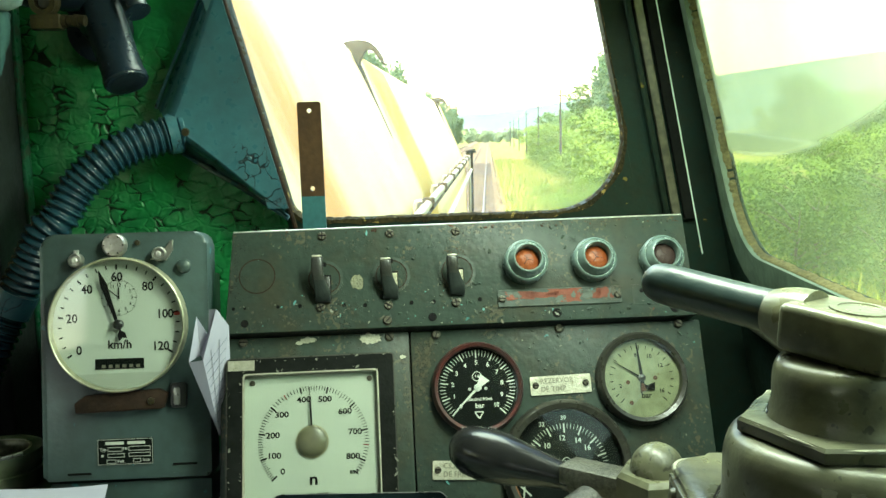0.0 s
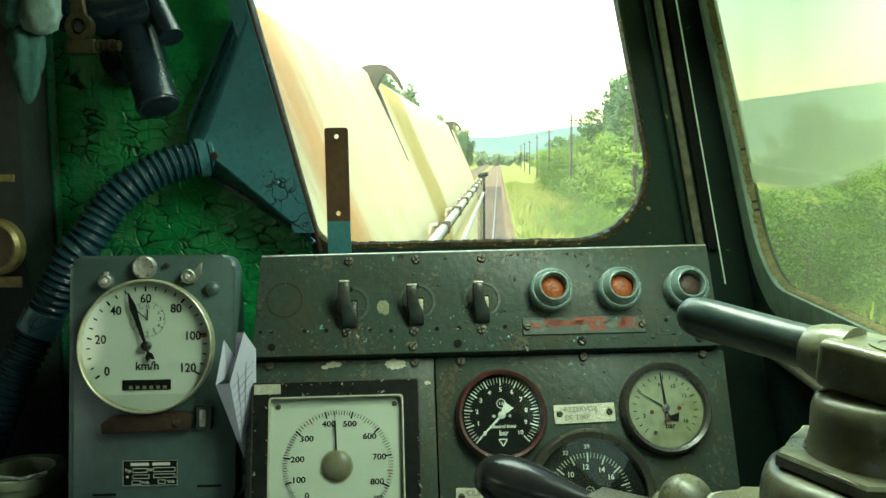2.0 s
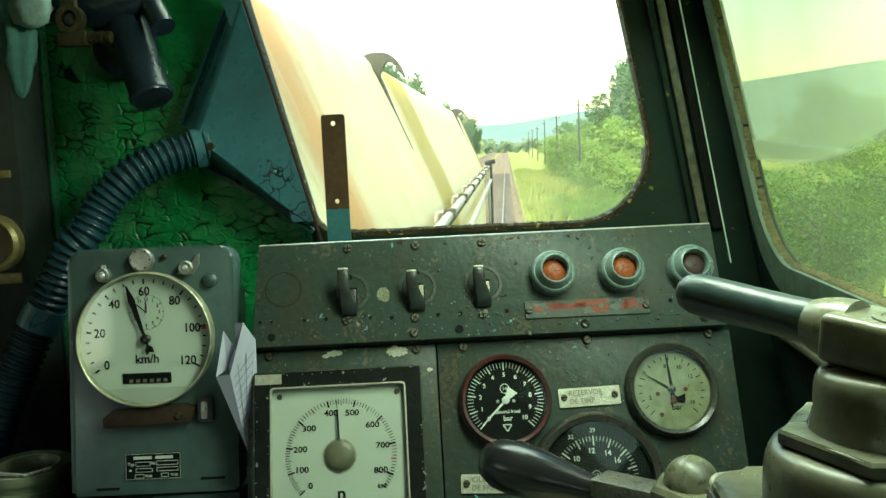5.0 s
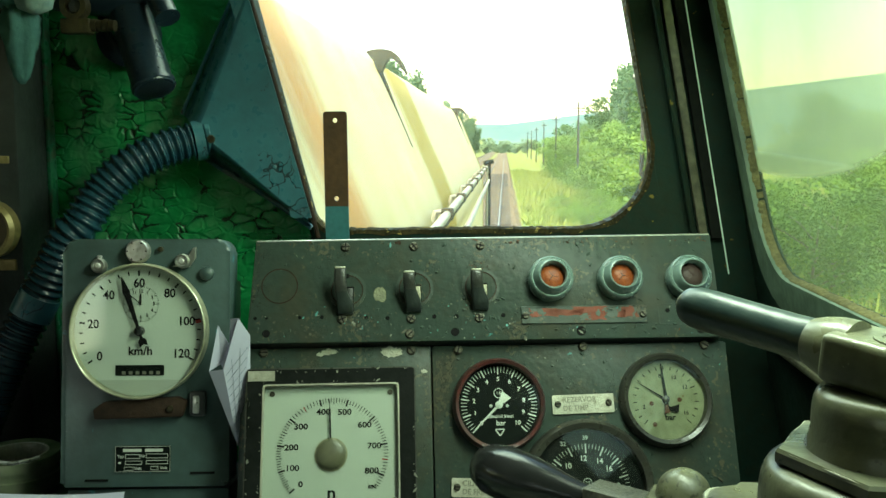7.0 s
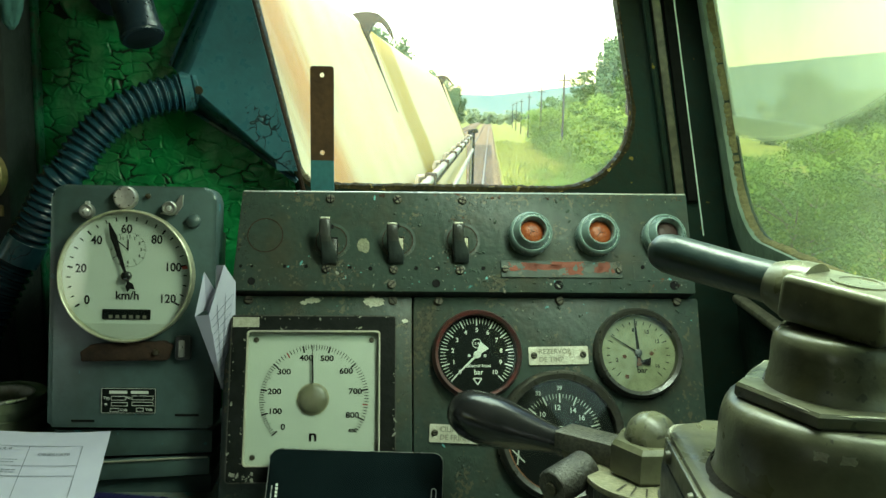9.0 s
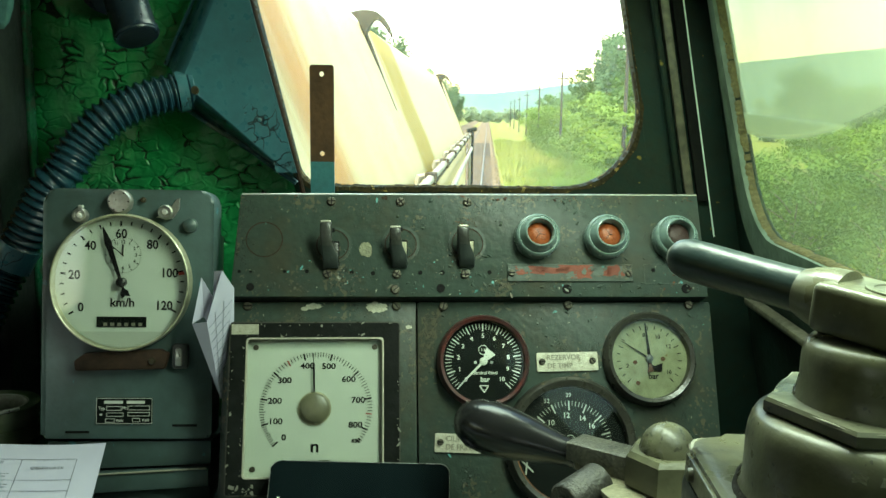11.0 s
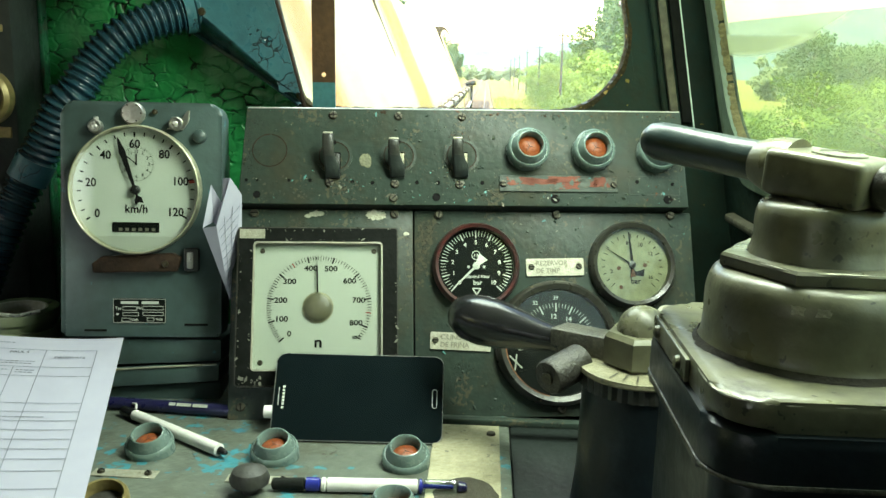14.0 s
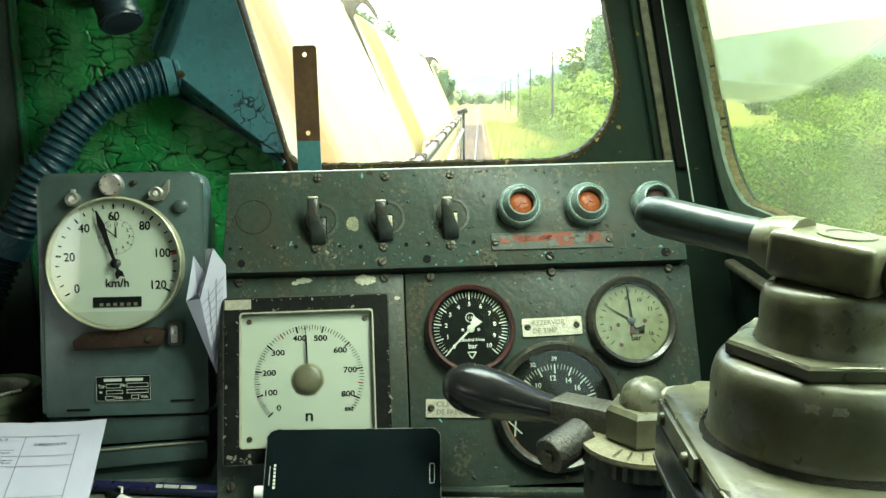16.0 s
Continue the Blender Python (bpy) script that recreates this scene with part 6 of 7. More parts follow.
for k in range(6):
    part("cap_rivet", lathe([(0.0008, 0.008), (0.0001, 0.0086)], 8, "y"), INK, speedo, m=pose(0.004 + 0.0085 * math.cos(k * 1.047), 0, 0.0865 + 0.0085 * math.sin(k * 1.047)))
part("cap_pin", lathe([(0.0025, 0), (0.0025, 0.003), (0.0001, 0.004)], 12, "y"), BRONZE, speedo, m=pose(0.024, 0, 0.0885))
for x, z, flag in ((-0.031, 0.0735, False), (0.0445, 0.0775, True)):
    part("cover_latch", lathe([(0.0066, 0), (0.0068, 0.002), (0.0066, 0.0062), (0.0056, 0.0076), (0.0044, 0.0072), (0.0040, 0.0058), (0.0001, 0.0058)], 24, "y"), STEEL, speedo, "chromed cover latch", m=pose(x, 0, z))
    part("latch_pin", lathe([(0.0024, 0.0055), (0.0024, 0.0078), (0.0016, 0.0086), (0.0001, 0.0088)], 12, "y"), CHROME, speedo, m=pose(x, 0, z))
    if flag:
        part("latch_wing", prism([(x - 0.009, z - 0.005), (x + 0.004, z + 0.002), (x + 0.0095, z + 0.012), (x + 0.0125, z + 0.013), (x + 0.012, z + 0.003), (x + 0.006, z - 0.006)], -0.004, -0.001, bevel=0.0005), STEEL, speedo)
    else:
        part("latch_wing", box(x - 0.0022, x + 0.0022, -0.004, -0.001, z + 0.004, z + 0.0095, 0.0007), CHROME, speedo)
part("rivet_head", lathe([(0.0068, 0), (0.006, 0.004), (0.003, 0.006), (0.0001, 0.0065)], 18, "y"), BOX_GREY, speedo, m=pose(0.066, 0, 0.066))
part("lower_bar", prism(rounded([(-0.033, -0.066), (0.046, -0.064), (0.05, -0.05), (0.042, -0.046), (-0.024, -0.05), (-0.034, -0.057)], 0.002, 3), -0.008, 0.0, bevel=0.0015), DARK_RUST, speedo, "dark rusty hinged bar")
part("bar_screw", screw_mesh(0.0032), BRONZE, speedo, m=pose(0.0355, -0.008, -0.0565))
part("hinge", box(0.052, 0.067, -0.007, 0.0, -0.064, -0.041, 0.003), BLACK_METAL, speedo)
part("hinge_pin", box(0.0555, 0.0615, -0.0085, -0.006, -0.061, -0.045, 0.0015), STEEL, speedo)
PLATE = Matrix.Translation((0.0092, 0, -0.0908)) @ Matrix.Diagonal((0.92, 1, 0.9, 1)) @ Matrix.Translation((-0.0092, 0, 0.0885))
part("maker_plate", prism(rounded([(-0.018, -0.115), (0.0365, -0.115), (0.0365, -0.0885), (-0.018, -0.0885)], 0.0015, 2), -0.001, 0.0), BLACK_DIAL, speedo, "small black data plate", m=PLATE)
rects = [(-0.010, 0.008, -0.0945, -0.0915), (0.0115, 0.029, -0.0945, -0.0915)]
for x0, x1, z0, z1 in ((-0.008, 0.0065, -0.1015, -0.097), (0.0125, 0.034, -0.101, -0.0965), (-0.008, 0.0085, -0.1075, -0.1035), (0.0125, 0.034, -0.107, -0.103), (-0.009, 0.0, -0.1135, -0.1095), (0.017, 0.0245, -0.113, -0.109)):
    w = 0.0005
    rects += [(x0, x1, z0, z0 + w), (x0, x1, z1 - w, z1), (x0, x0 + w, z0, z1), (x1 - w, x1, z0, z1)]
rects += [(-0.0165, -0.01, -0.1, -0.098), (0.0075, 0.0115, -0.1, -0.098), (-0.0145, -0.012, -0.1065, -0.1045), (0.001, 0.008, -0.1125, -0.1105), (0.026, 0.033, -0.112, -0.11)]
rects = [q for q in rects if q not in ((0.001, 0.008, -0.1125, -0.1105), (0.026, 0.033, -0.112, -0.11), (-0.0165, -0.01, -0.1, -0.098), (0.0075, 0.0115, -0.1, -0.098))]
for x0, x1, z0, z1 in ((-0.0175, 0.036, -0.1146, -0.1142), (-0.0175, 0.036, -0.0894, -0.089), (-0.0177, -0.0173, -0.1145, -0.089), (0.0358, 0.0362, -0.1145, -0.089)):
    rects.append((x0, x1, z0, z1))
part("plate_print", bars(rects, -0.0013), WHITE_PRINT, speedo, m=PLATE, smooth=0)
for txt, x, z in (("Typ", -0.0125, -0.0992), ("Nr.", 0.0098, -0.0988), ("Volt", 0.0045, -0.1115), ("Volt", 0.0298, -0.111)):
    lettering("lettering", txt, 0.0042, speedo, WHITE_PRINT, x, -0.0013, z, m=PLATE)
for x0, x1, z in ((0.052, 0.074, -0.117), (-0.043, -0.022, -0.123)):
    part("case_groove", box(x0, x1, -0.0008, 0.001, z, z + 0.002), INK, speedo)
base = thing("speedometer_bracket", SPEEDO, "dark folded steel bracket under the speedometer", "bracket")
part("upper_fold", prism([(-0.06, -0.158), (0.086, -0.152), (0.086, -0.131), (-0.06, -0.131)], 0.004, 0.12, bevel=0.001), BOX_GREY, base)
part("middle_fold", prism([(-0.05, -0.178), (0.086, -0.17), (0.086, -0.154), (-0.05, -0.161)], -0.006, 0.12, bevel=0.001), BOX_GREY, base)
part("lower_fold", prism([(-0.05, -0.21), (0.086, -0.21), (0.086, -0.172), (-0.05, -0.18)], 0.002, 0.12, bevel=0.001), BOX_GREY, base)
part("fold_edge", tube([(-0.04, -0.0065, -0.1605), (0.084, -0.0065, -0.1535)], 0.001, 6), ALU_PLATE, base, "edge rubbed bright")

# ---- desk and what lies on it ----
DUSTY_BLACK = material("dusty_black_plastic", (0.02, 0.02, 0.018), (0.05, 0.05, 0.042), 90, 0.5, bump=0.2)
DESK_Z = 0.968
desk = thing("control_desk", Matrix.Identity(4), "grey-green painted control desk with blue paint spots", "desk")
part("desktop", box(-0.62, 0.076, -0.42, 0.02, DESK_Z - 0.03, DESK_Z, 0.003), DESK, desk)
part("front_board", box(-0.60, 0.07, -0.40, 0.0, 0.0, DESK_Z - 0.031, 0.003), PANEL_GREY, desk)
part("cover_plate", box(0.008, 0.0665, -0.30, -0.092, DESK_Z, DESK_Z + 0.0025, 0.0008), BRASS_PLATE, desk, "worn pale metal cover plate")
# one evenly dark oval with a slightly ragged outline
bm = bmesh.new()
rr = random.Random(12)
bm.faces.new([bm.verts.new((0.0395 + 0.0255 * math.cos(a * 0.21) * rr.uniform(0.94, 1.04), -0.233 + 0.034 * math.sin(a * 0.21) * rr.uniform(0.95, 1.04), DESK_Z + 0.0029)) for a in range(30)])
part("dark_patch", bm, SCREW, desk, "dark oval patch on the cover plate", smooth=0)
part("plate_screw", lathe([(0.0042, 0), (0.0036, 0.002), (0.0001, 0.0024)], 14), SCREW, desk, m=Matrix.Translation((0.059, -0.112, DESK_Z + 0.0025)))
part("kick_strip", box(-0.19, 0.24, -0.088, -0.078, DESK_Z, DESK_Z + 0.006, 0.001), PANEL_GREY, desk)
well = thing("lower_cabinet", Matrix.Identity(4), "dark grey cabinet beside the desk", "cabinet")
part("body", box(0.078, 0.30, -0.20, 0.12, 0.0, 0.94, 0.004), DARK_PANEL, well)
part("top_lid", box(0.0775, 0.30, -0.202, 0.12, 0.9405, 0.9548, 0.002), DARK_PANEL, well)
FLAT = Matrix.Rotation(radians(-90), 4, "X")
LEANING = Matrix.Translation((0, 0, -0.003)) @ Matrix.Rotation(radians(-72), 4, "X")
for x, y in ((-0.2275, -0.170), (-0.1215, -0.170), (-0.0115, -0.172)):
    lamp(Matrix.Translation((x, y, DESK_Z)) @ LEANING @ Matrix.Scale(0.97, 4), LAMP_RED, "pale grey indicator lamp with a red lens on the desk", "indicator lamps on the desk")
for x in (-0.232, -0.124):
    t = thing("name_plate", Matrix.Translation((x, -0.214, DESK_Z)) @ FLAT, "blank worn metal plate with two screws", "name plate", "plates on the desk")
    part("plate", box(-0.026, 0.026, -0.001, 0.0, -0.0065, 0.0065, 0.0004, 1), ALU_PLATE, t)
    screw_set(t, [(-0.019, 0), (0.019, 0)], -0.001, r=0.003)
t = thing("push_button", Matrix.Translation((-0.126, -0.234, DESK_Z)), "black mushroom push button on the desk", "button")
part("cap", lathe([(0.006, 0.0), (0.006, 0.006), (0.0145, 0.008), (0.0155, 0.012), (0.013, 0.018), (0.007, 0.021), (0.0001, 0.0215)], 28), DUSTY_BLACK, t)
lamp(Matrix.Translation((-0.012, -0.272, DESK_Z)) @ FLAT, LAMP_RED, "indicator lamp at the front of the desk", "indicator lamps on the desk")
t = thing("push_button", Matrix.Translation((-0.226, -0.266, DESK_Z)) @ LEANING, "brass-ringed dark push button on the desk", "button")
part("ring", lathe([(0.0195, -0.001), (0.0195, 0.012), (0.0180, 0.0145), (0.0162, 0.0145), (0.0155, 0.012), (0.0150, 0.002)], 36, "y", close=False), BRASS_RIM, t, "worn brass ring")
part("cap", lathe([(0.0152, 0.002), (0.0150, 0.005), (0.008, 0.0062), (0.0001, 0.0065)], 28, "y"), DUSTY_BLACK, t)

# the telephone, propped up
PH = Matrix.Translation((-0.0590, -0.137, DESK_Z + 0.0005)) @ Euler((radians(-36), 0, radians(2.5))).to_matrix().to_4x4()
phone = thing("smartphone", PH, "black smartphone with a chrome rim, propped against the panel", "phone")
o = rounded([(-0.0755, 0), (0.0755, 0), (0.0755, 0.079), (-0.0755, 0.079)], 0.0085, 6)
o2 = rounded([(-0.0749, 0.0006), (0.0749, 0.0006), (0.0749, 0.0784), (-0.0749, 0.0784)], 0.0080, 6)
part("body", prism(o, -0.0015, 0.0075, bevel=0.0012), BLACK_METAL, phone)
part("rim", ring_prism(o, o2, -0.0021, -0.0006), PHONE_RIM, phone, "chrome rim")
part("screen", prism(o2, -0.0019, -0.001), PHONE_BLACK, phone, "dark glass screen")
part("home_button", ring_prism(rounded([(0.0655, 0.031), (0.0702, 0.031), (0.0702, 0.0485), (0.0655, 0.0485)], 0.0022, 3), rounded([(0.0662, 0.0317), (0.0695, 0.0317), (0.0695, 0.0478), (0.0662, 0.0478)], 0.0016, 3), -0.0024, -0.0019), CHROME, phone, "chrome-ringed home button")
part("speaker_slot", box(-0.0712, -0.0703, -0.0023, -0.0019, 0.031, 0.047), CHROME, phone)
part("maker_mark", bars([(-0.0676, -0.0655, 0.028 + 0.0031 * k, 0.0302 + 0.0031 * k) for k in range(7)], -0.0021), WHITE_PRINT, phone, smooth=0)
part("plug", tube([(-0.0755, 0.003, 0.026), (-0.083, 0.003, 0.026)], [0.006, 0.0055], 14), WHITE_PLASTIC, phone, "white charging plug")

# pens
def pen(name, a, b, z, label, pieces):
    a, b = Vector((*a, z)), Vector((*b, z))
    d = b - a
    m = Matrix.Translation(a) @ d.to_track_quat("Z", "Y").to_matrix().to_4x4()
    t = thing(name, m, label, "pen")
    for nm, k0, k1, r0, r1, mat in pieces:
        L = d.length
        part(nm, lathe([(r0 * 0.6, k0 * L), (r0, k0 * L + 0.001), ((r0 + r1) / 2, (k0 + k1) / 2 * L), (r1, k1 * L - 0.001), (r1 * 0.6, k1 * L)], 16), mat, t)
    return t


p = pen("pen", (-0.300, -0.084), (-0.178, -0.092), DESK_Z + 0.006, "navy blue ballpoint pen with pale print", (("barrel", 0.0, 0.97, 0.0055, 0.006, NAVY), ("tip", 0.965, 1.0, 0.0045, 0.003, STEEL)))
for z0, z1 in ((0.060, 0.066), (0.0675, 0.081), (0.083, 0.097)):
    part("print_mark", box(-0.0016, 0.0016, 0.0057, 0.0062, z0, z1), DIM_PRINT, p, m=Matrix.Rotation(radians(42), 4, "Z"))
p = pen("pen", (-0.281, -0.099), (-0.160, -0.180), DESK_Z + 0.0055, "white ballpoint pen with a black tip", (("barrel", 0.12, 0.94, 0.005, 0.0055, WHITE_PLASTIC), ("tip", 0.935, 1.0, 0.0035, 0.002, GLOSS_BLACK), ("button", 0.0, 0.14, 0.0045, 0.005, GLOSS_BLACK)))
part("clip", tube([(0.004, 0.003, 0.014), (0.010, 0.004, 0.006), (0.011, 0.002, -0.004)], 0.0012, 6), WHITE_PLASTIC, p)
p = pen("pen", (-0.110, -0.2295), (0.040, -0.2210), DESK_Z + 0.0056, "white and blue ballpoint pen with a clear cap", (("grip", 0.0, 0.17, 0.0045, 0.005, RUBBER), ("collar", 0.17, 0.25, 0.0054, 0.0054, BLUE_PLASTIC), ("ring", 0.25, 0.28, 0.0056, 0.0056, WHITE_PLASTIC), ("barrel", 0.28, 0.75, 0.0055, 0.0055, WHITE_PLASTIC), ("band", 0.75, 0.775, 0.0056, 0.0056, BLUE_PLASTIC), ("refill", 0.775, 0.93, 0.0017, 0.0017, BLUE_PLASTIC), ("cap", 0.775, 0.95, 0.0055, 0.0055, CLEAR_PLASTIC), ("clicker", 0.95, 1.0, 0.0048, 0.0036, NAVY)))

# printed form on the desk
def sheet(w, h, bend, nx=10, ny=14):
    bm = bmesh.new()
    g = [[bm.verts.new((w * (i / nx - 1), -h * (1 - j / ny), bend(i / nx, j / ny))) for i in range(nx + 1)] for j in range(ny + 1)]
    for a, b in zip(g, g[1:]):
        for i in range(nx):
            bm.faces.new((a[i], a[i + 1], b[i + 1], b[i]))
    return bm


PAPER_M = Matrix.Translation((-0.283, -0.085, 1.0405)) @ Euler((radians(13.5), radians(4), radians(16))).to_matrix().to_4x4()
form = thing("printed_form", PAPER_M, "white printed paper form with a ruled table", "paper")
bend = lambda u, v: 0.016 * (u - 0.45) ** 2 * v * v - 0.004 * v + 0.003 * math.sin(5 * u) * v
part("sheet", sheet(0.21, 0.297, bend), PAPER, form)
rects = []
for x in (-0.02, -0.062, -0.083, -0.103, -0.128, -0.155, -0.19):
    rects.append((x - 0.0003, x + 0.0003, -0.27, -0.022 if x in (-0.02, -0.062, -0.103, -0.155, -0.19) else -0.05))
for y in (-0.022, -0.05, -0.064, -0.104, -0.116, -0.128, -0.14, -0.152, -0.164, -0.176, -0.19, -0.21, -0.27):
    rects.append((-0.19, -0.02, y - 0.0003, y + 0.0003))
r = random.Random(11)
for y0, xs_ in ((-0.012, (-0.14, -0.09)), (-0.042, (-0.099, -0.068)), (-0.0455, (-0.099, -0.07)), (-0.056, (-0.08, -0.066)), (-0.056, (-0.1, -0.086)), (-0.0595, (-0.08, -0.066)), (-0.1235, (-0.08, -0.045))):
    x = xs_[0]
    while x < xs_[1]:
        w = r.uniform(0.0012, 0.004)
        rects.append((x, min(x + w, xs_[1]), y0, y0 + 0.0011))
        x += w + 0.0008
bm = bmesh.new()
for x0, x1, y0, y1 in rects:
    n = max(1, int((y1 - y0) / 0.02))
    k = max(1, int((x1 - x0) / 0.02))
    for i in range(n):
        for j in range(k):
            xa, xb = x0 + (x1 - x0) * j / k, x0 + (x1 - x0) * (j + 1) / k
            ya, yb = y0 + (y1 - y0) * i / n, y0 + (y1 - y0) * (i + 1) / n
            bm.faces.new([bm.verts.new((x, y, bend(1 + x / 0.21, 1 + y / 0.297) + 0.0006)) for x, y in ((xa, ya), (xb, ya), (xb, yb), (xa, yb))])
part("ruled_table", bm, PAPER_INK, form, "printed table lines and small text", smooth=0)
for s, x, y in (("OBSERVATII", -0.041, -0.034), ("FIRUL II", -0.083, -0.027), ("APARATE DE", -0.129, -0.0265), ("CALE si", -0.129, -0.0305), ("LINII", -0.129, -0.0345), ("ABATUTE", -0.129, -0.0385), ("DIN", -0.129, -0.0425), ("STATII", -0.129, -0.0465), ("5", -0.135, -0.082)):
    ob = lettering("lettering", s, 0.0048, form, PAPER_INK, 0, 0, 0)
    ob.matrix_basis = Matrix.Translation((x, y, bend(1 + x / 0.21, 1 + y / 0.297) + 0.0008))
clip = thing("clipboard", PAPER_M, "dark board under the printed form", "clipboard")
part("board", prism([(-0.215, -0.004), (-0.006, -0.004), (-0.006, 0.0), (-0.215, 0.0)], -0.3, -0.004), BLACK_METAL, clip, m=Matrix.Translation((0, 0, -0.006)))
part("support", box(-0.18, -0.02, -0.075, -0.02, -0.062, -0.011, 0.003), BLACK_METAL, clip)

# folded paper stuck between speedometer and panel
FOLD = {"l": (-0.2166, -0.052, 1.1382), "m": (-0.2025, -0.055, 1.1411), "t": (-0.191, -0.046, 1.1855), "r": (-0.1815, -0.042, 1.1695), "b": (-0.1929, -0.05, 1.0698), "b2": (-0.187, -0.03, 1.068), "p": (-0.2106, -0.042, 1.178), "q": (-0.2009, -0.042, 1.1609), "n": (-0.2085, -0.044, 1.143), "s": (-0.1984, -0.044, 1.1847)}
bm = bmesh.new()
v = {k: bm.verts.new(c) for k, c in FOLD.items()}
for f in (("l", "m", "b"), ("m", "t", "r"), ("m", "r", "b"), ("r", "b2", "b"), ("p", "q", "n", "l"), ("t", "s", "q", "m"), ("q", "n", "m")):
    bm.faces.new([v[k] for k in f])
note = thing("folded_paper", Matrix.Identity(4), "folded sheet of printed white paper stuck beside the panel", "paper")
leaf = part("sheet", bm, PAPER, note, smooth=0)
md = leaf.modifiers.new("thick", "SOLIDIFY")
md.thickness = 0.0005
bm = bmesh.new()
fv = {k: Vector(c) for k, c in FOLD.items()}
side, down = fv["r"] - fv["m"], fv["b"] - fv["r"]
nrm = side.cross(down).normalized()
nrm = nrm if nrm.y < 0 else -nrm
for k in range(1, 11):
    a = fv["m"].lerp(fv["b"], k / 11) + nrm * 0.0008
    b = fv["r"].lerp(fv["b"], k / 11) + nrm * 0.0008
    tube([a.lerp(b, 0.04), a.lerp(b, 0.94)], 0.00022, 4, bm)
for k in (0.3, 0.62):
    tube([fv["m"].lerp(fv["r"], k) + nrm * 0.0008, fv["m"].lerp(fv["r"], k).lerp(fv["b"], 0.85) + nrm * 0.0008], 0.00022, 4, bm)
part("ruled_lines", bm, PAPER_INK, note, "thin printed table lines")

# ---- metal strip before the windscreen ----
strip = thing("metal_strip", Matrix.Translation((-0.1365, 0.14, 1.2)), "upright rusty steel strip with two holes and a teal painted foot", "bracket")
rot = pose(0, 0, 0, 0, -0.5, 0)


def strip_piece(z0, z1, holes, mat, nm):
    bm = bmesh.new()
    cuts = sorted({z0, z1, *[h - 0.004 for h in holes], *[h + 0.004 for h in holes]})
    for a, b in zip(cuts, cuts[1:]):
        hz = [h for h in holes if a < h < b]
        if hz:
            inner = circle(0.0026, 24, 0.0, hz[0])
            corner = [((x * 0.004 / max(abs(x), abs(z - hz[0]))), hz[0] + (z - hz[0]) * 0.004 / max(abs(x), abs(z - hz[0]))) for x, z in inner]
            ring_prism(corner, inner, -0.0012, 0.0012, bm)
            for sx in (-1, 1):
                box(min(sx * 0.004, sx * 0.0128), max(sx * 0.004, sx * 0.0128), -0.0012, 0.0012, a, b, bm=bm)
        elif b == z1:
            prism(rounded([(-0.0128, a), (0.0128, a), (0.0128, b), (-0.0128, b)], [0.0001, 0.0001, 0.003, 0.003], 3), -0.0012, 0.0012, bm)
        else:
            box(-0.0128, 0.0128, -0.0012, 0.0012, a, b, bm=bm)
    return part(nm, bm, mat, strip, m=rot)


strip_piece(0.072, 0.1735, [0.0805, 0.164], STRIP_RUST, "strip")
part("painted_foot", box(-0.0128, 0.0128, -0.0013, 0.0013, -0.02, 0.072), TEAL, strip, "teal painted lower end", m=rot)

# ---- air duct and hose ----
duct = thing("air_duct", Matrix.Identity(4), "blue-grey demister air duct nozzle beside the windscreen", "duct")
CREASE_UP = [(-0.2790, 1.353), (-0.2735, 1.366), (-0.2545, 1.414), (-0.2318, 1.474), (-0.2262, 1.492)]
OUTER_UP = [(-0.3120, 1.371), (-0.3065, 1.384), (-0.2835, 1.432), (-0.2580, 1.484), (-0.2500, 1.502)]
CREASE_LOW = [(-0.2690, 1.3435), (-0.2610, 1.3375), (-0.2270, 1.3085), (-0.1938, 1.2794), (-0.1655, 1.2590)]
OUTER_LOW = [(-0.2960, 1.3290), (-0.2887, 1.3237), (-0.2560, 1.3030), (-0.2254, 1.2844), (-0.1700, 1.2465)]


def smooth2(line):
    return [(p.x, p.z) for p in smooth_path([(x, 0, z) for x, z in line], 6)]


def face_depth(k):
    """The nozzle's face slopes back from the hose to the glass."""
    return 0.1255 - 0.0165 * (1 - k) ** 2


bm = bmesh.new()
lows, ups = smooth2(CREASE_LOW), smooth2(CREASE_UP)
last = None
for i, (a, b) in enumerate(zip(lows, ups)):
    y = face_depth(i / (len(lows) - 1))
    row = [bm.verts.new((a[0] + (b[0] - a[0]) * k / 8, y, a[1] + (b[1] - a[1]) * k / 8)) for k in range(9)]
    if last:
        for k in range(8):
            bm.faces.new((last[k], last[k + 1], row[k + 1], row[k]))
    last = row
part("nozzle_face", bm, DUCT_BLUE, duct, "flat flared face of the nozzle", smooth=80)


def rolled_edge(crease, outer):
    """A side of the nozzle that rolls back from its face to the wall."""
    bm = bmesh.new()
    along = [[Vector((x, 0, z)) for x, z in smooth2(line)] for line in (crease, outer)]
    rings = []
    for i, (a, b) in enumerate(zip(*along)):
        ring, near = [], face_depth(i / (len(along[0]) - 1)) - 0.1255
        for k, y in ((0.0, 0.1255), (0.08, 0.1259), (0.2, 0.1278), (0.34, 0.1325), (0.48, 0.1400), (0.62, 0.1490), (0.78, 0.1570), (0.94, 0.1605), (1.0, 0.178)):
            p = a.lerp(b, k)
            ring.append(bm.verts.new((p.x, y + near * (1 - k), p.z)))
        rings.append(ring)
    for a, b in zip(rings, rings[1:]):
        for i in range(len(a) - 1):
            bm.faces.new((a[i], a[i + 1], b[i + 1], b[i]))
    return bm


part("upper_fold", rolled_edge(CREASE_UP, OUTER_UP), DUCT_BLUE, duct, "rolled upper edge", smooth=70)
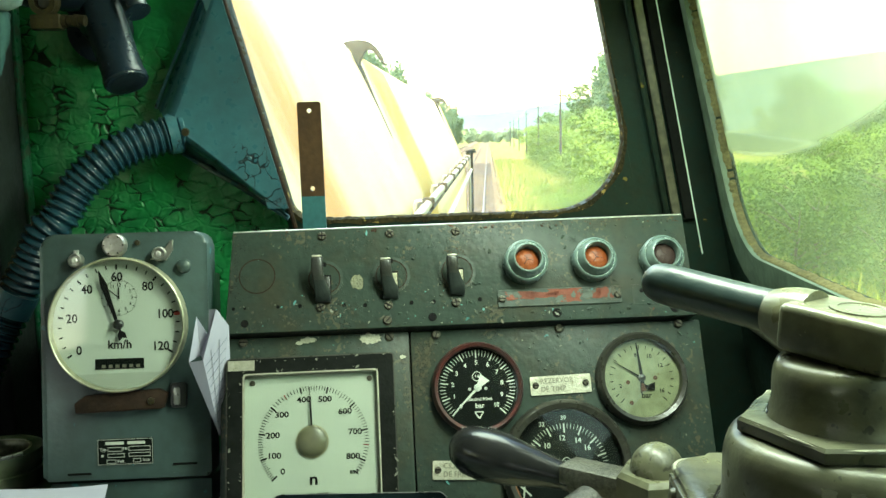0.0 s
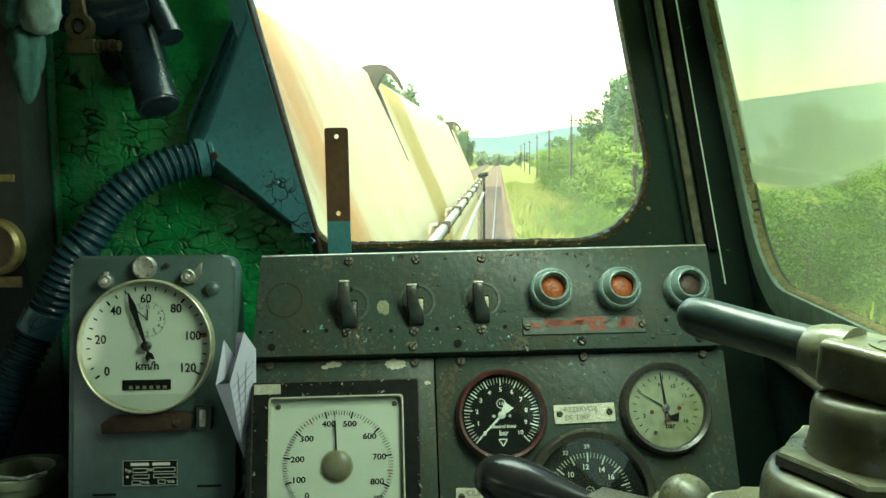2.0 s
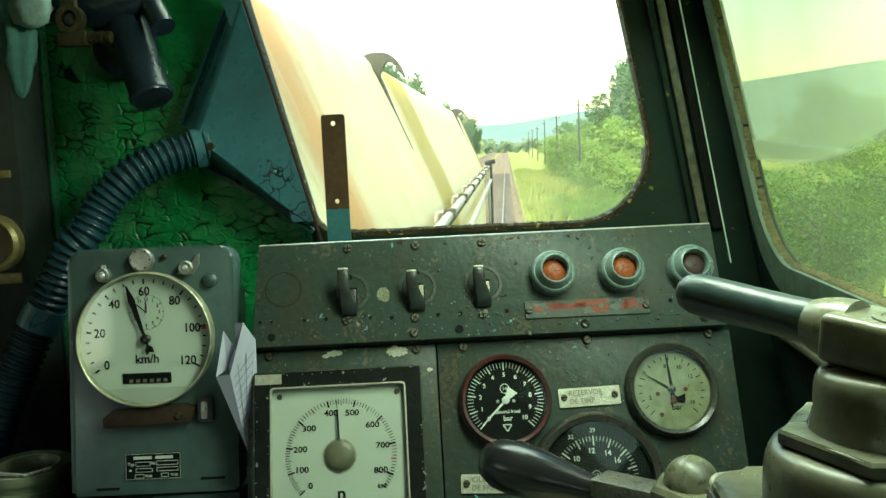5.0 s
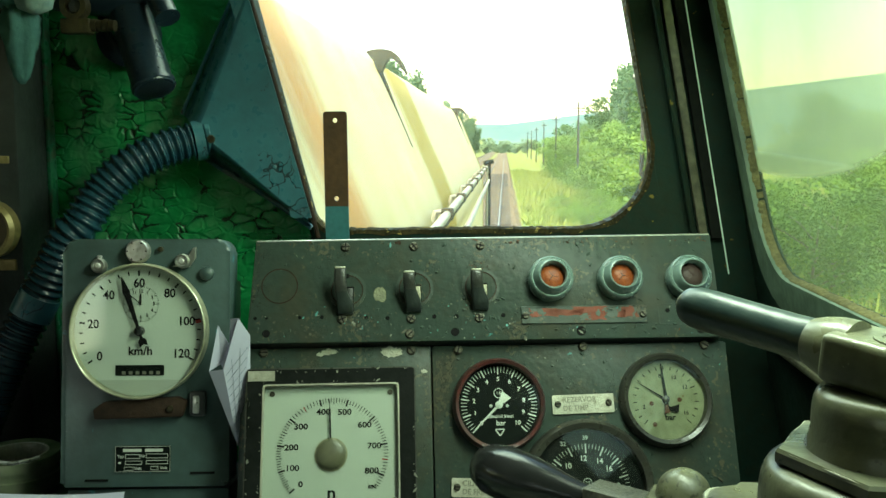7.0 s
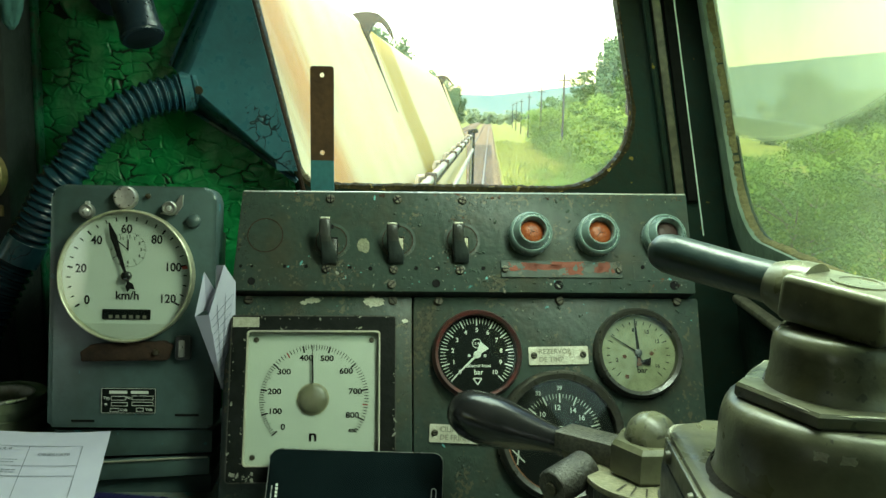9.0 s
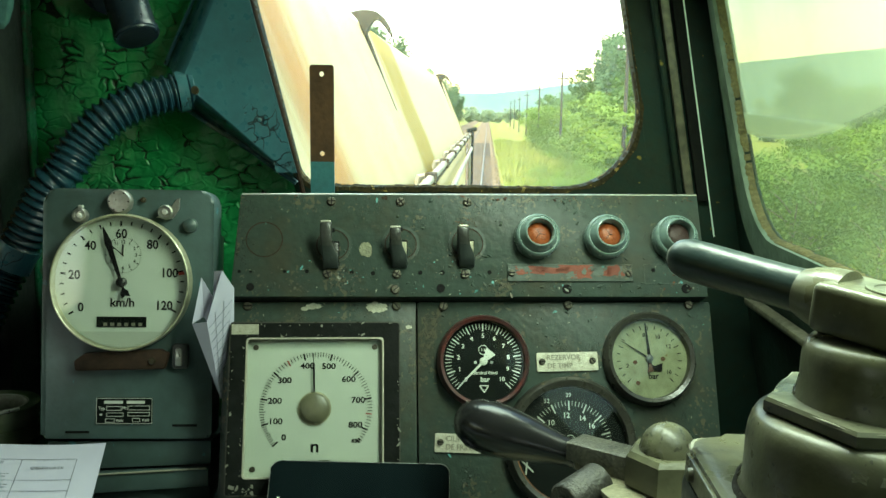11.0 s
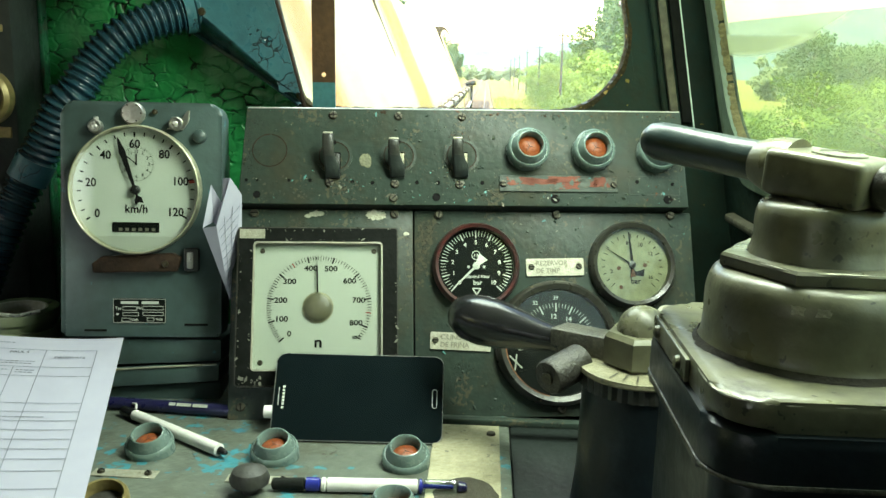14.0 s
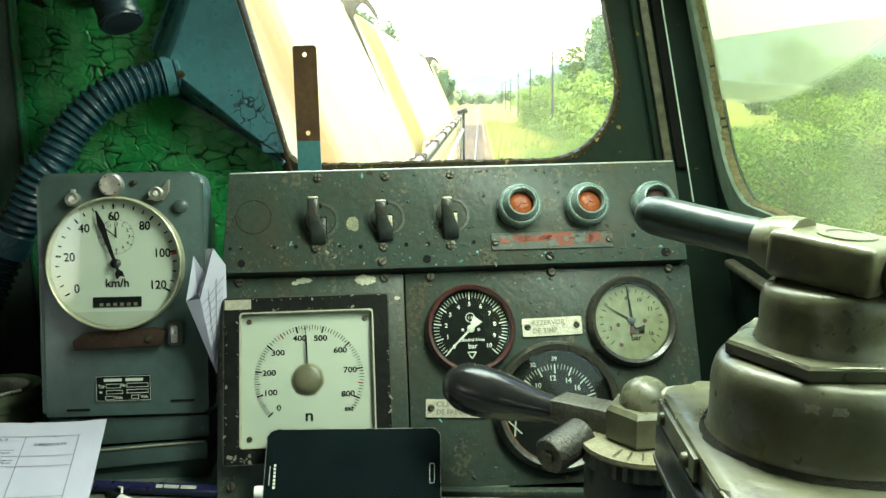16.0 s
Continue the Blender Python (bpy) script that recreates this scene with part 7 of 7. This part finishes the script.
part("lower_fold", rolled_edge(CREASE_LOW, OUTER_LOW), DUCT_BLUE, duct, "rolled lower edge", smooth=70)
low = [(x, 0.1585, z - 0.0002) for x, z in smooth2(OUTER_LOW)]
part("edge_bead", tube(low, 0.0024, 8), DUCT_BLUE, duct, "rounded bead along the lower edge")
part("edge_bead", tube([(x, 0.1585, z) for x, z in smooth2(OUTER_UP)], 0.0022, 8), DUCT_BLUE, duct, "rounded bead along the upper edge")
# lighter paint on this stretch covers both wear and the lit bead edge
part("worn_lit_bead", tube(low[10:18], 0.0025, 8), LAMP_GREY, duct, "stretch of bead worn pale and lightened like a lit edge")
part("bare_tip", tube(low[18:22], 0.0024, 6), BARE_FLAKE, duct, "bare worn bead at the tip")
part("outlet_side", prism([(-0.1622, 1.2605), (-0.2257, 1.492), (-0.30, 1.78), (-0.33, 1.78), (-0.2460, 1.492), (-0.1840, 1.2605)], 0.1262, 0.1325), DUCT_BLUE, duct, "side of the nozzle along the glass")
part("rust_rim", tube([(-0.1560, 0.131, 1.2385), (-0.1608, 0.131, 1.2575), (-0.2248, 0.131, 1.492), (-0.298, 0.131, 1.78)], 0.0026, 8), DARK_RUST, duct, "rusty rim beside the glass")
bm = bmesh.new()
across, along_ = Vector((-0.225, 0, 0.974)), Vector((0.974, 0, 0.225))
rings = []
for k, w, d_, y in ((0.0, 0.0190, 0.0185, 0.1275), (0.006, 0.0180, 0.0168, 0.1262), (0.012, 0.0150, 0.0110, 0.1225), (0.018, 0.010, 0.005, 0.1175)):
    c = Vector((-0.2835, y, 1.3455)) + along_ * k
    rings.append([bm.verts.new(c + across * w * math.cos(a * math.pi / 16) + Vector((0, -d_ * math.sin(a * math.pi / 16), 0))) for a in range(32)])
for a, b in zip(rings, rings[1:]):
    for i in range(32):
        bm.faces.new((a[i], a[(i + 1) % 32], b[(i + 1) % 32], b[i]))
bm.faces.new(rings[-1])
part("neck", bm, DUCT_BLUE, duct, "flattened neck of the nozzle", smooth=80)
part("flange_bolt", lathe([(0.0046, 0), (0.004, 0.002), (0.0001, 0.0026)], 12, "y"), BRONZE, duct, m=Matrix.Translation((-0.2640, 0.1108, 1.3440)))
hose = thing("ribbed_hose", Matrix.Identity(4), "blue-black painted ribbed air hose with clamps", "hose")
line = smooth_path([(-0.2755, 0.1275, 1.3435), (-0.2925, 0.1195, 1.3400), (-0.3175, 0.104, 1.3315), (-0.3445, 0.088, 1.315), (-0.3690, 0.078, 1.2892), (-0.3855, 0.067, 1.2595), (-0.3985, 0.063, 1.2445), (-0.4187, 0.062, 1.2069), (-0.4415, 0.06, 1.165), (-0.462, 0.052, 1.122), (-0.49, 0.05, 1.06), (-0.52, 0.05, 0.99)], 20)
dense, drad = [], []
for i in range(len(line) - 1):
    for k in range(2):
        dense.append(line[i].lerp(line[i + 1], k / 2))
cum = 0.0
for i, p in enumerate(dense):
    if i:
        cum += (p - dense[i - 1]).length
    drad.append(0.0188 + 0.0019 * math.cos(cum * 2 * math.pi / 0.0082))
part("ribbed_tube", tube(dense, drad, 28), HOSE_BLUE, hose, smooth=80)
for k0, k1, mat in ((2, 15, DUCT_BLUE), (150, 162, DUCT_BLUE)):
    seg = line[k0:k1]
    part("clamp", tube(seg, 0.0212, 28), mat, hose, "painted hose clamp", smooth=80)

# ---- pipe stub, valve and cloth ----
stub = thing("pipe_fitting", Matrix.Identity(4), "blue-black painted pipe elbow fitting on the green wall", "pipe fitting")
ax0, ax1 = Vector((-0.348, 0.11, 1.482)), Vector((-0.3095, 0.078, 1.3945))
d = (ax1 - ax0).normalized()
part("barrel", tube([ax0, ax1 - d * 0.008, ax1 - d * 0.006, ax1 - d * 0.001, ax1], [0.021, 0.0208, 0.0222, 0.0222, 0.0205], 32), VALVE_BLUE, stub)
part("lip", tube([ax1 - d * 0.0005, ax1 + d * 0.0012], [0.0213, 0.0205], 32), VALVE_BLUE, stub, "pipe lip worn to a bright edge")
part("bore", tube([ax1 + d * 0.0013, ax1 + d * 0.0016], [0.0175, 0.0165], 28), BLUE_BLACK, stub)
part("bridge", tube([(-0.42, 0.11, 1.50), (-0.36, 0.10, 1.489), (-0.32, 0.10, 1.50)], [0.024, 0.022, 0.017], 24), VALVE_BLUE, stub)
e0, e1 = Vector((-0.332, 0.11, 1.525)), Vector((-0.2985, 0.088, 1.468))
part("small_elbow", tube([e0, e1, e1 + (e1 - e0).normalized() * 0.004], [0.012, 0.012, 0.0132], 24), VALVE_BLUE, stub)
part("wall_flange", lathe([(0.036, 0), (0.036, 0.01), (0.03, 0.013), (0.0001, 0.013)], 28, "y"), VALVE_BLUE, stub, m=Matrix.Translation((-0.375, 0.178, 1.46)))
part("stem", tube([(-0.375, 0.178, 1.46), (-0.36, 0.11, 1.475)], 0.02, 20), VALVE_BLUE, stub)
valve = thing("brass_valve", Matrix.Identity(4), "old brass drain valve beside the pipe fitting", "valve")
part("eye", ring_prism(circle(0.0135, 28, -0.382, 1.474), circle(0.008, 28, -0.382, 1.474), 0.06, 0.072), BRONZE, valve)
part("eye_plug", lathe([(0.008, 0), (0.006, 0.004), (0.0001, 0.005)], 16, "y"), BLACK_METAL, valve, m=Matrix.Translation((-0.382, 0.068, 1.474)))
part("stalk", prism([(-0.39, 1.484), (-0.375, 1.484), (-0.379, 1.512), (-0.384, 1.54), (-0.392, 1.54)], 0.062, 0.07, bevel=0.001), BRONZE, valve)
part("foot", box(-0.396, -0.366, 0.06, 0.075, 1.447, 1.462, 0.002), BRONZE, valve)
for k in range(4):
    part("thread", tube([(-0.366 + 0.006 * k, 0.068, 1.4555), (-0.361 + 0.006 * k, 0.068, 1.455)], 0.0065 - 0.0008 * (k % 2), 12), BRONZE, valve)
rag = thing("hanging_rag", Matrix.Translation((-0.437, 0.06, 1.45)), "teal and white knotted rag hanging on the cabinet", "rag")


def cloth_blob(seed, profile, cx=0.0, cy=0.0, fold=0.36):
    bm = bmesh.new()
    rings = []
    for j, (r0, z) in enumerate(profile):
        ring = []
        for i in range(28):
            a = 2 * math.pi * i / 28
            rr_ = r0 * (1 + fold * noise.noise((math.cos(a) * 1.6 + seed, math.sin(a) * 1.6, z * 30)) + 0.13 * math.sin(5 * a + z * 130 + seed) + 0.06 * math.sin(9 * a - z * 210 + 2 * seed))
            ring.append(bm.verts.new((cx + rr_ * math.cos(a), cy + rr_ * 0.75 * math.sin(a), z)))
        rings.append(ring)
    for a, b in zip(rings, rings[1:]):
        for i in range(28):
            bm.faces.new((a[i], a[(i + 1) % 28], b[(i + 1) % 28], b[i]))
    bm.faces.new(rings[0])
    bm.faces.new(rings[-1])
    return bm


part("tail", cloth_blob(1, [(0.002, -0.052), (0.007, -0.045), (0.011, -0.032), (0.016, -0.016), (0.019, 0.0), (0.018, 0.014), (0.012, 0.024)]), CLOTH_TEAL, rag, "teal hanging cloth tail", smooth=80)
part("knot", cloth_blob(4, [(0.004, -0.02), (0.015, -0.015), (0.0195, 0.0), (0.017, 0.014), (0.006, 0.02)], 0.024, -0.012, 0.15), CLOTH_WHITE, rag, "white cloth knot", m=Matrix.Translation((0, 0, 0.034)), smooth=80)
part("upper_fold", cloth_blob(7, [(0.012, 0.018), (0.022, 0.03), (0.02, 0.06), (0.014, 0.09)], 0.0, 0.004), CLOTH_TEAL, rag, smooth=80)
part("yellow_fold", cloth_blob(9, [(0.006, 0.058), (0.02, 0.066), (0.022, 0.085), (0.01, 0.1)], 0.04, 0.0, 0.2), CLOTH_YELLOW, rag, "yellow-orange cloth fold", smooth=80)

# ---- dark cabinet at the wall's far side ----
cab = thing("equipment_cabinet", Matrix.Identity(4), "dark grey equipment cabinet with a brass-rimmed gauge", "cabinet")
part("body", box(-0.80, -0.474, 0.108, 0.18, 0.97, 1.90, 0.003), DARK_PANEL, cab)
part("edge_strip", box(-0.4738, -0.4690, 0.165, 0.18, 0.97, 1.90, 0.0015), EDGE_GREEN, cab, "chipped green painted edge with lit glints put into its colour")
part("gauge_rim", lathe([(0.031, 0), (0.031, 0.012), (0.027, 0.016), (0.0235, 0.014), (0.023, 0.006)], 40, "y", close=False), BRASS_RIM, cab, "old brass gauge rim", m=Matrix.Translation((-0.506, 0.108, 1.248)))
part("gauge_face", lathe([(0.024, 0.0), (0.024, 0.005), (0.0001, 0.005)], 32, "y"), material("brown_gauge_face", (0.12, 0.09, 0.05), None, 60, 0.4, bump=0.1), cab, m=Matrix.Translation((-0.506, 0.108, 1.248)))
part("brass_tag", box(-0.52, -0.481, 0.105, 0.108, 1.203, 1.215, 0.0008, 1), BRASS_RIM, cab, "brass tag")
part("brass_tag", box(-0.52, -0.483, 0.105, 0.108, 1.318, 1.326, 0.0008, 1), BRASS_RIM, cab, "brass tag")

# roll of tape
roll = thing("tape_roll", Matrix.Translation((-0.437, 0.012, 1.0185)), "roll of clear greenish adhesive tape", "tape")
part("tape_band", lathe([(0.03, -0.017), (0.0405, -0.017), (0.041, -0.015), (0.041, -0.002), (0.0385, -0.001), (0.0385, 0.006), (0.0412, 0.007), (0.0412, 0.015), (0.0405, 0.017), (0.03, 0.017), (0.03, -0.017)], 48, close=False), TAPE_GREEN, roll)
part("core", lathe([(0.0298, -0.0165), (0.0298, 0.0165), (0.0275, 0.0165), (0.0275, -0.0165), (0.0298, -0.0165)], 40, close=False), ALU_PLATE, roll)
part("loose_end", tube([(-0.035, -0.02, 0.018), (-0.01, -0.037, 0.021), (0.018, -0.037, 0.019), (0.036, -0.022, 0.0205)], 0.0018, 6), CHROME, roll, "shiny loose tape edge")
shelf = thing("shelf_box", Matrix.Identity(4), "dark box under the tape roll", "box")
part("body", box(-0.60, -0.372, -0.06, 0.10, DESK_Z, 1.0, 0.003), BLACK_METAL, shelf)

# ---- the black-handled lever ----
lever = thing("brake_lever", Matrix.Translation((0, 0, -0.0060)), "black pear-shaped brake lever on a domed hexagon nut", "lever")
LX, LY = 0.1665, -0.214
part("pedestal", lathe([(0.05, 0.955), (0.047, 0.96), (0.043, 1.0), (0.042, 1.066)], 40), BLUE_BLACK, lever, m=Matrix.Translation((LX, LY, 0)))
bm = bmesh.new()
saw = [(0.0435 + (0.0009 if i % 2 else -0.0006)) for i in range(72)]
lo = [bm.verts.new((LX + saw[i] * math.cos(i * math.pi / 36), LY + saw[i] * math.sin(i * math.pi / 36), 1.066)) for i in range(72)]
hi = [bm.verts.new((LX + saw[i] * math.cos(i * math.pi / 36), LY + saw[i] * math.sin(i * math.pi / 36), 1.0765)) for i in range(72)]
for i in range(72):
    bm.faces.new((lo[i], lo[(i + 1) % 72], hi[(i + 1) % 72], hi[i]))
bm.faces.new(lo)
bm.faces.new(hi)
part("notched_ring", bm, BLACK_METAL, lever, "notched index ring", smooth=20)
part("index_plate", lathe([(0.0445, 1.0765), (0.0455, 1.078), (0.0452, 1.081), (0.02, 1.0825), (0.0001, 1.0825)], 48), INDEX_BRASS, lever, "pale index plate with engraved marks", m=Matrix.Translation((LX, LY, 0)))
bm = bmesh.new()
for k in range(9):
    a = radians(-130 + 14 * k)
    ca, sa = math.cos(a), math.sin(a)
    bm.faces.new([bm.verts.new((LX + rr_ * ca - s * sa, LY + rr_ * sa + s * ca, 1.0829 - (rr_ - 0.03) * 0.06)) for rr_, s in ((0.03, -0.0006), (0.042, -0.0006), (0.042, 0.0006), (0.03, 0.0006))])
part("engraved_marks", bm, SCREW, lever, smooth=0)
bm = lathe([(0.0265, 1.0826), (0.0285, 1.085), (0.0285, 1.1045), (0.0255, 1.108), (0.0001, 1.108)], 6)
part("hex_nut", bm, OLIVE, lever, "hexagon nut", m=Matrix.Translation((LX, LY, 0)) @ Matrix.Rotation(radians(8), 4, "Z"), smooth=20)
part("dome_nut", lathe([(0.0185, 1.106), (0.0185, 1.110)] + [(0.0182 * math.cos(radians(a)), 1.110 + 0.0172 * math.sin(radians(a))) for a in range(8, 90, 9)] + [(0.0001, 1.1273)], 32), OLIVE, lever, "domed cap", m=Matrix.Translation((LX, LY, 0)))
fe, tip = Vector((0.1160, -0.172, 1.0835)), Vector((0.0208, -0.105, 1.0865))
u = (tip - fe).normalized()
arm_u = Vector((fe.x - LX, fe.y - LY, 0)).normalized()
am = Matrix.Translation((LX, LY, 1.0905)) @ arm_u.to_track_quat("X", "Z").to_matrix().to_4x4()
part("arm", prism([(0.02, -0.009), (0.074, -0.0075), (0.074, 0.006), (0.02, 0.009)], -0.0125, 0.0125, bevel=0.0015), KNURL, lever, "flat forged arm", m=am)
prof = [(0.0, 0.0095), (0.004, 0.0115), (0.006, 0.0098), (0.012, 0.0105), (0.03, 0.0125), (0.055, 0.0165), (0.08, 0.0205), (0.105, 0.0222), (0.125, 0.0205), (0.138, 0.0155), (0.1445, 0.009), (0.147, 0.0005)]
part("handle", tube([fe + u * k * (tip - fe).length / 0.147 for k, _ in prof], [r_ * 0.97 for _, r_ in prof], 32), GLOSS_BLACK, lever, "glossy black pear-shaped handle", smooth=80)
part("ferrule", tube([fe - u * 0.003, fe + u * 0.003], 0.0108, 24), SCREW, lever, "dark steel ferrule")
st = Vector((0.1225, -0.203, 1.0790))
su = (Vector((0.0930, -0.2320, 1.0720)) - st).normalized()
part("locking_stub", tube([st, st + su * 0.034, st + su * 0.036], [0.0135, 0.0135, 0.012], 28), FORGED, lever, "knurled locking knob")
part("stub_eye", tube([st + su * 0.0362, st + su * 0.038], [0.0052, 0.0045], 14), SCREW, lever)
part("column", box(0.105, 0.215, -0.30, -0.20, 0.55, 0.9545, 0.006), OLIVE, lever)

# ---- the driver's controller ----
ctrl = thing("driver_controller", Matrix.Identity(4), "olive-grey cast controller with a stepped drum and lever handle", "controller")
CX, CY = 0.2212, -0.3912
CM = Matrix.Translation((CX, CY, 1.150)) @ Matrix.Scale(1.135, 4) @ Matrix.Translation((0, 0, -1.1645))


def slab(half, r, z0, z1, bevel):
    hx, hy = half
    o = rounded([(-hx, -hy), (hx, -hy), (hx, hy), (-hx, hy)], r, 8)
    bm = prism(o, z0, z1, bevel=bevel)
    for v in bm.verts:
        v.co = Vector((v.co.x, v.co.z, v.co.y))
    return bm


part("base_box", slab((0.0565, 0.0705), 0.02, 0.70, 1.128, 0.004), BLUE_BLACK, ctrl, "blue-black painted base box", m=CM)
part("base_rim", slab((0.0625, 0.077), 0.024, 1.126, 1.1505, 0.005), BLUE_BLACK, ctrl, "dark rim with worn edges", m=CM)
part("cover_plate", slab((0.060, 0.0745), 0.022, 1.151, 1.164, 0.004), OLIVE, ctrl, "square cover plate with rounded corners", m=CM)
part("side_hinge", box(-0.0626, -0.0602, -0.022, 0.052, 1.1515, 1.1625, 0.0008), OLIVE, ctrl, "worn side strip with rivets", m=CM)
for y in (-0.010, 0.038):
    part("rivet", lathe([(0.0036, 0), (0.003, 0.0022), (0.0001, 0.0032)], 12), OLIVE, ctrl, m=CM @ Matrix.Translation((-0.0626, y, 1.157)) @ Matrix.Rotation(radians(-90), 4, "Y"))
part("rim_line", slab((0.0633, 0.0778), 0.0245, 1.1285, 1.1305, 0.0008), KNURL, ctrl, "worn bright edge of the rim", m=CM)
# packed dirt where the drum meets the plate
bm = bmesh.new()
rd = random.Random(5)
prev = first_q = None
for k in range(96):
    a = 2 * math.pi * k / 96
    r1 = 0.0538 + 0.0016 * noise.noise((math.cos(a) * 4, math.sin(a) * 4, 1)) + rd.uniform(-0.0004, 0.0006)
    q = [bm.verts.new((rr_ * math.cos(a), rr_ * math.sin(a), z)) for rr_, z in ((0.0516, 1.1668), (0.0524, 1.1655), (r1, 1.1643))]
    if prev:
        for i in range(2):
            bm.faces.new((prev[i], q[i], q[i + 1], prev[i + 1]))
    else:
        first_q = q
    prev = q
for i in range(2):
    bm.faces.new((prev[i], first_q[i], first_q[i + 1], prev[i + 1]))
part("packed_dirt", bm, PACKED_DIRT, ctrl, "dark packed dirt round the drum foot", m=CM)
for x0, seed in ((-0.006, 1), (0.004, 2)):
    bm = ragged(x0 - 0.003, x0 + 0.003, 1.1905, 1.1945, 0.0, seed)
    for v_ in bm.verts:
        a = -1.95 + v_.co.x / 0.05
        v_.co = Vector((0.0499 * math.cos(a), 0.0499 * math.sin(a), v_.co.z))
    part("paint_chip", bm, ALU_PLATE, ctrl, "bare chip in the drum paint", m=CM, smooth=0)
part("drum", lathe([(0.0524, 1.1645), (0.0508, 1.1665), (0.05, 1.1695), (0.0497, 1.175), (0.0496, 1.187), (0.0491, 1.1915), (0.0482, 1.1952), (0.0466, 1.1983), (0.0444, 1.2002), (0.042, 1.2007), (0.0001, 1.2007)], 64), OLIVE, ctrl, "large round drum", m=CM)
part("hex_flange", lathe([(0.0438, 1.2008), (0.045, 1.202), (0.045, 1.206), (0.0438, 1.2075), (0.0001, 1.2075)], 6), OLIVE, ctrl, "hexagonal flange", m=CM @ Matrix.Rotation(radians(-2), 4, "Z"), smooth=20)
part("neck", lathe([(0.0325, 1.2076), (0.0312, 1.211), (0.0304, 1.215), (0.0303, 1.224), (0.0298, 1.2275), (0.0288, 1.2302), (0.0272, 1.232), (0.025, 1.2326), (0.0001, 1.2326)], 48), OLIVE, ctrl, "upper round neck", m=CM)
def worn_line(name, points, size, seed):
    """A thin broken line of bare metal along an edge."""
    pts_ = []
    for a, b in zip(points, points[1:] + points[:1]):
        a, b = Vector(a), Vector(b)
        steps = max(1, int((b - a).length / 0.0015))
        pts_ += [a.lerp(b, i / steps) for i in range(steps)]
    radii_ = [max(0.00005, size * (0.35 + 1.5 * noise.noise(p * 55 + Vector((seed, 0, 0))))) for p in pts_]
    part(name, tube(pts_, radii_, 6), ALU_PLATE, ctrl, "paint rubbed through to pale metal on the edge", m=CM)


turn_ = Matrix.Rotation(radians(-2), 3, "Z")
worn_line("flange_edge", [turn_ @ Vector((0.0442 * math.cos(k * math.pi / 3), 0.0442 * math.sin(k * math.pi / 3), 1.2069)) for k in range(6)], 0.0009, 1.0)
worn_line("plate_edge", [(x, y, 1.1625) for x, y in rounded([(-0.0595, -0.074), (0.0595, -0.074), (0.0595, 0.074), (-0.0595, 0.074)], 0.0215, 8)], 0.0011, 4.0)
hu = Vector((-0.622, 0.783, 0.07)).normalized()
HM = Matrix.Translation((0.217, -0.3925, 1.2286)) @ hu.to_track_quat("X", "Z").to_matrix().to_4x4()
part("clamp_block", box(-0.030, 0.024, -0.0195, 0.0195, 0.0, 0.0235, 0.0042, 3), OLIVE, ctrl, "clamp block of the handle", m=HM)
part("block_taper", tube([(0.016, 0, 0.0120), (0.024, 0, 0.0120), (0.029, 0, 0.0122), (0.034, 0, 0.0124), (0.0385, 0, 0.0125)], [0.0160, 0.0158, 0.0148, 0.0134, 0.0116], 28), OLIVE, ctrl, "rounded socket of the handle", m=HM)
part("block_boss", lathe([(0.0135, 0.0234), (0.0132, 0.0243), (0.0098, 0.0246), (0.0094, 0.0240), (0.0001, 0.0242)], 32), OLIVE, ctrl, m=HM @ Matrix.Translation((-0.006, 0, 0)))
part("clamp_bolt", lathe([(0.0102, 0.0), (0.0116, 0.001), (0.0118, 0.0085), (0.0108, 0.0102), (0.0085, 0.0108), (0.0001, 0.0112)], 28), FORGED, ctrl, "worn round clamp bolt", m=HM @ Matrix.Translation((-0.030, 0, 0.0118)) @ Matrix.Rotation(radians(-90), 4, "Y"))
hp = [(0.034, 0.0105), (0.0365, 0.0112), (0.05, 0.0110), (0.075, 0.0112), (0.098, 0.0116), (0.1085, 0.0114), (0.1145, 0.0098), (0.1185, 0.0062), (0.1195, 0.0003)]
part("lever_handle", tube([(x, 0, 0.0125 + 0.01 * (x - 0.034)) for x, _ in hp], [r_ for _, r_ in hp], 28), HANDLE_BLACK, ctrl, "worn dark lever handle", m=HM, smooth=80)
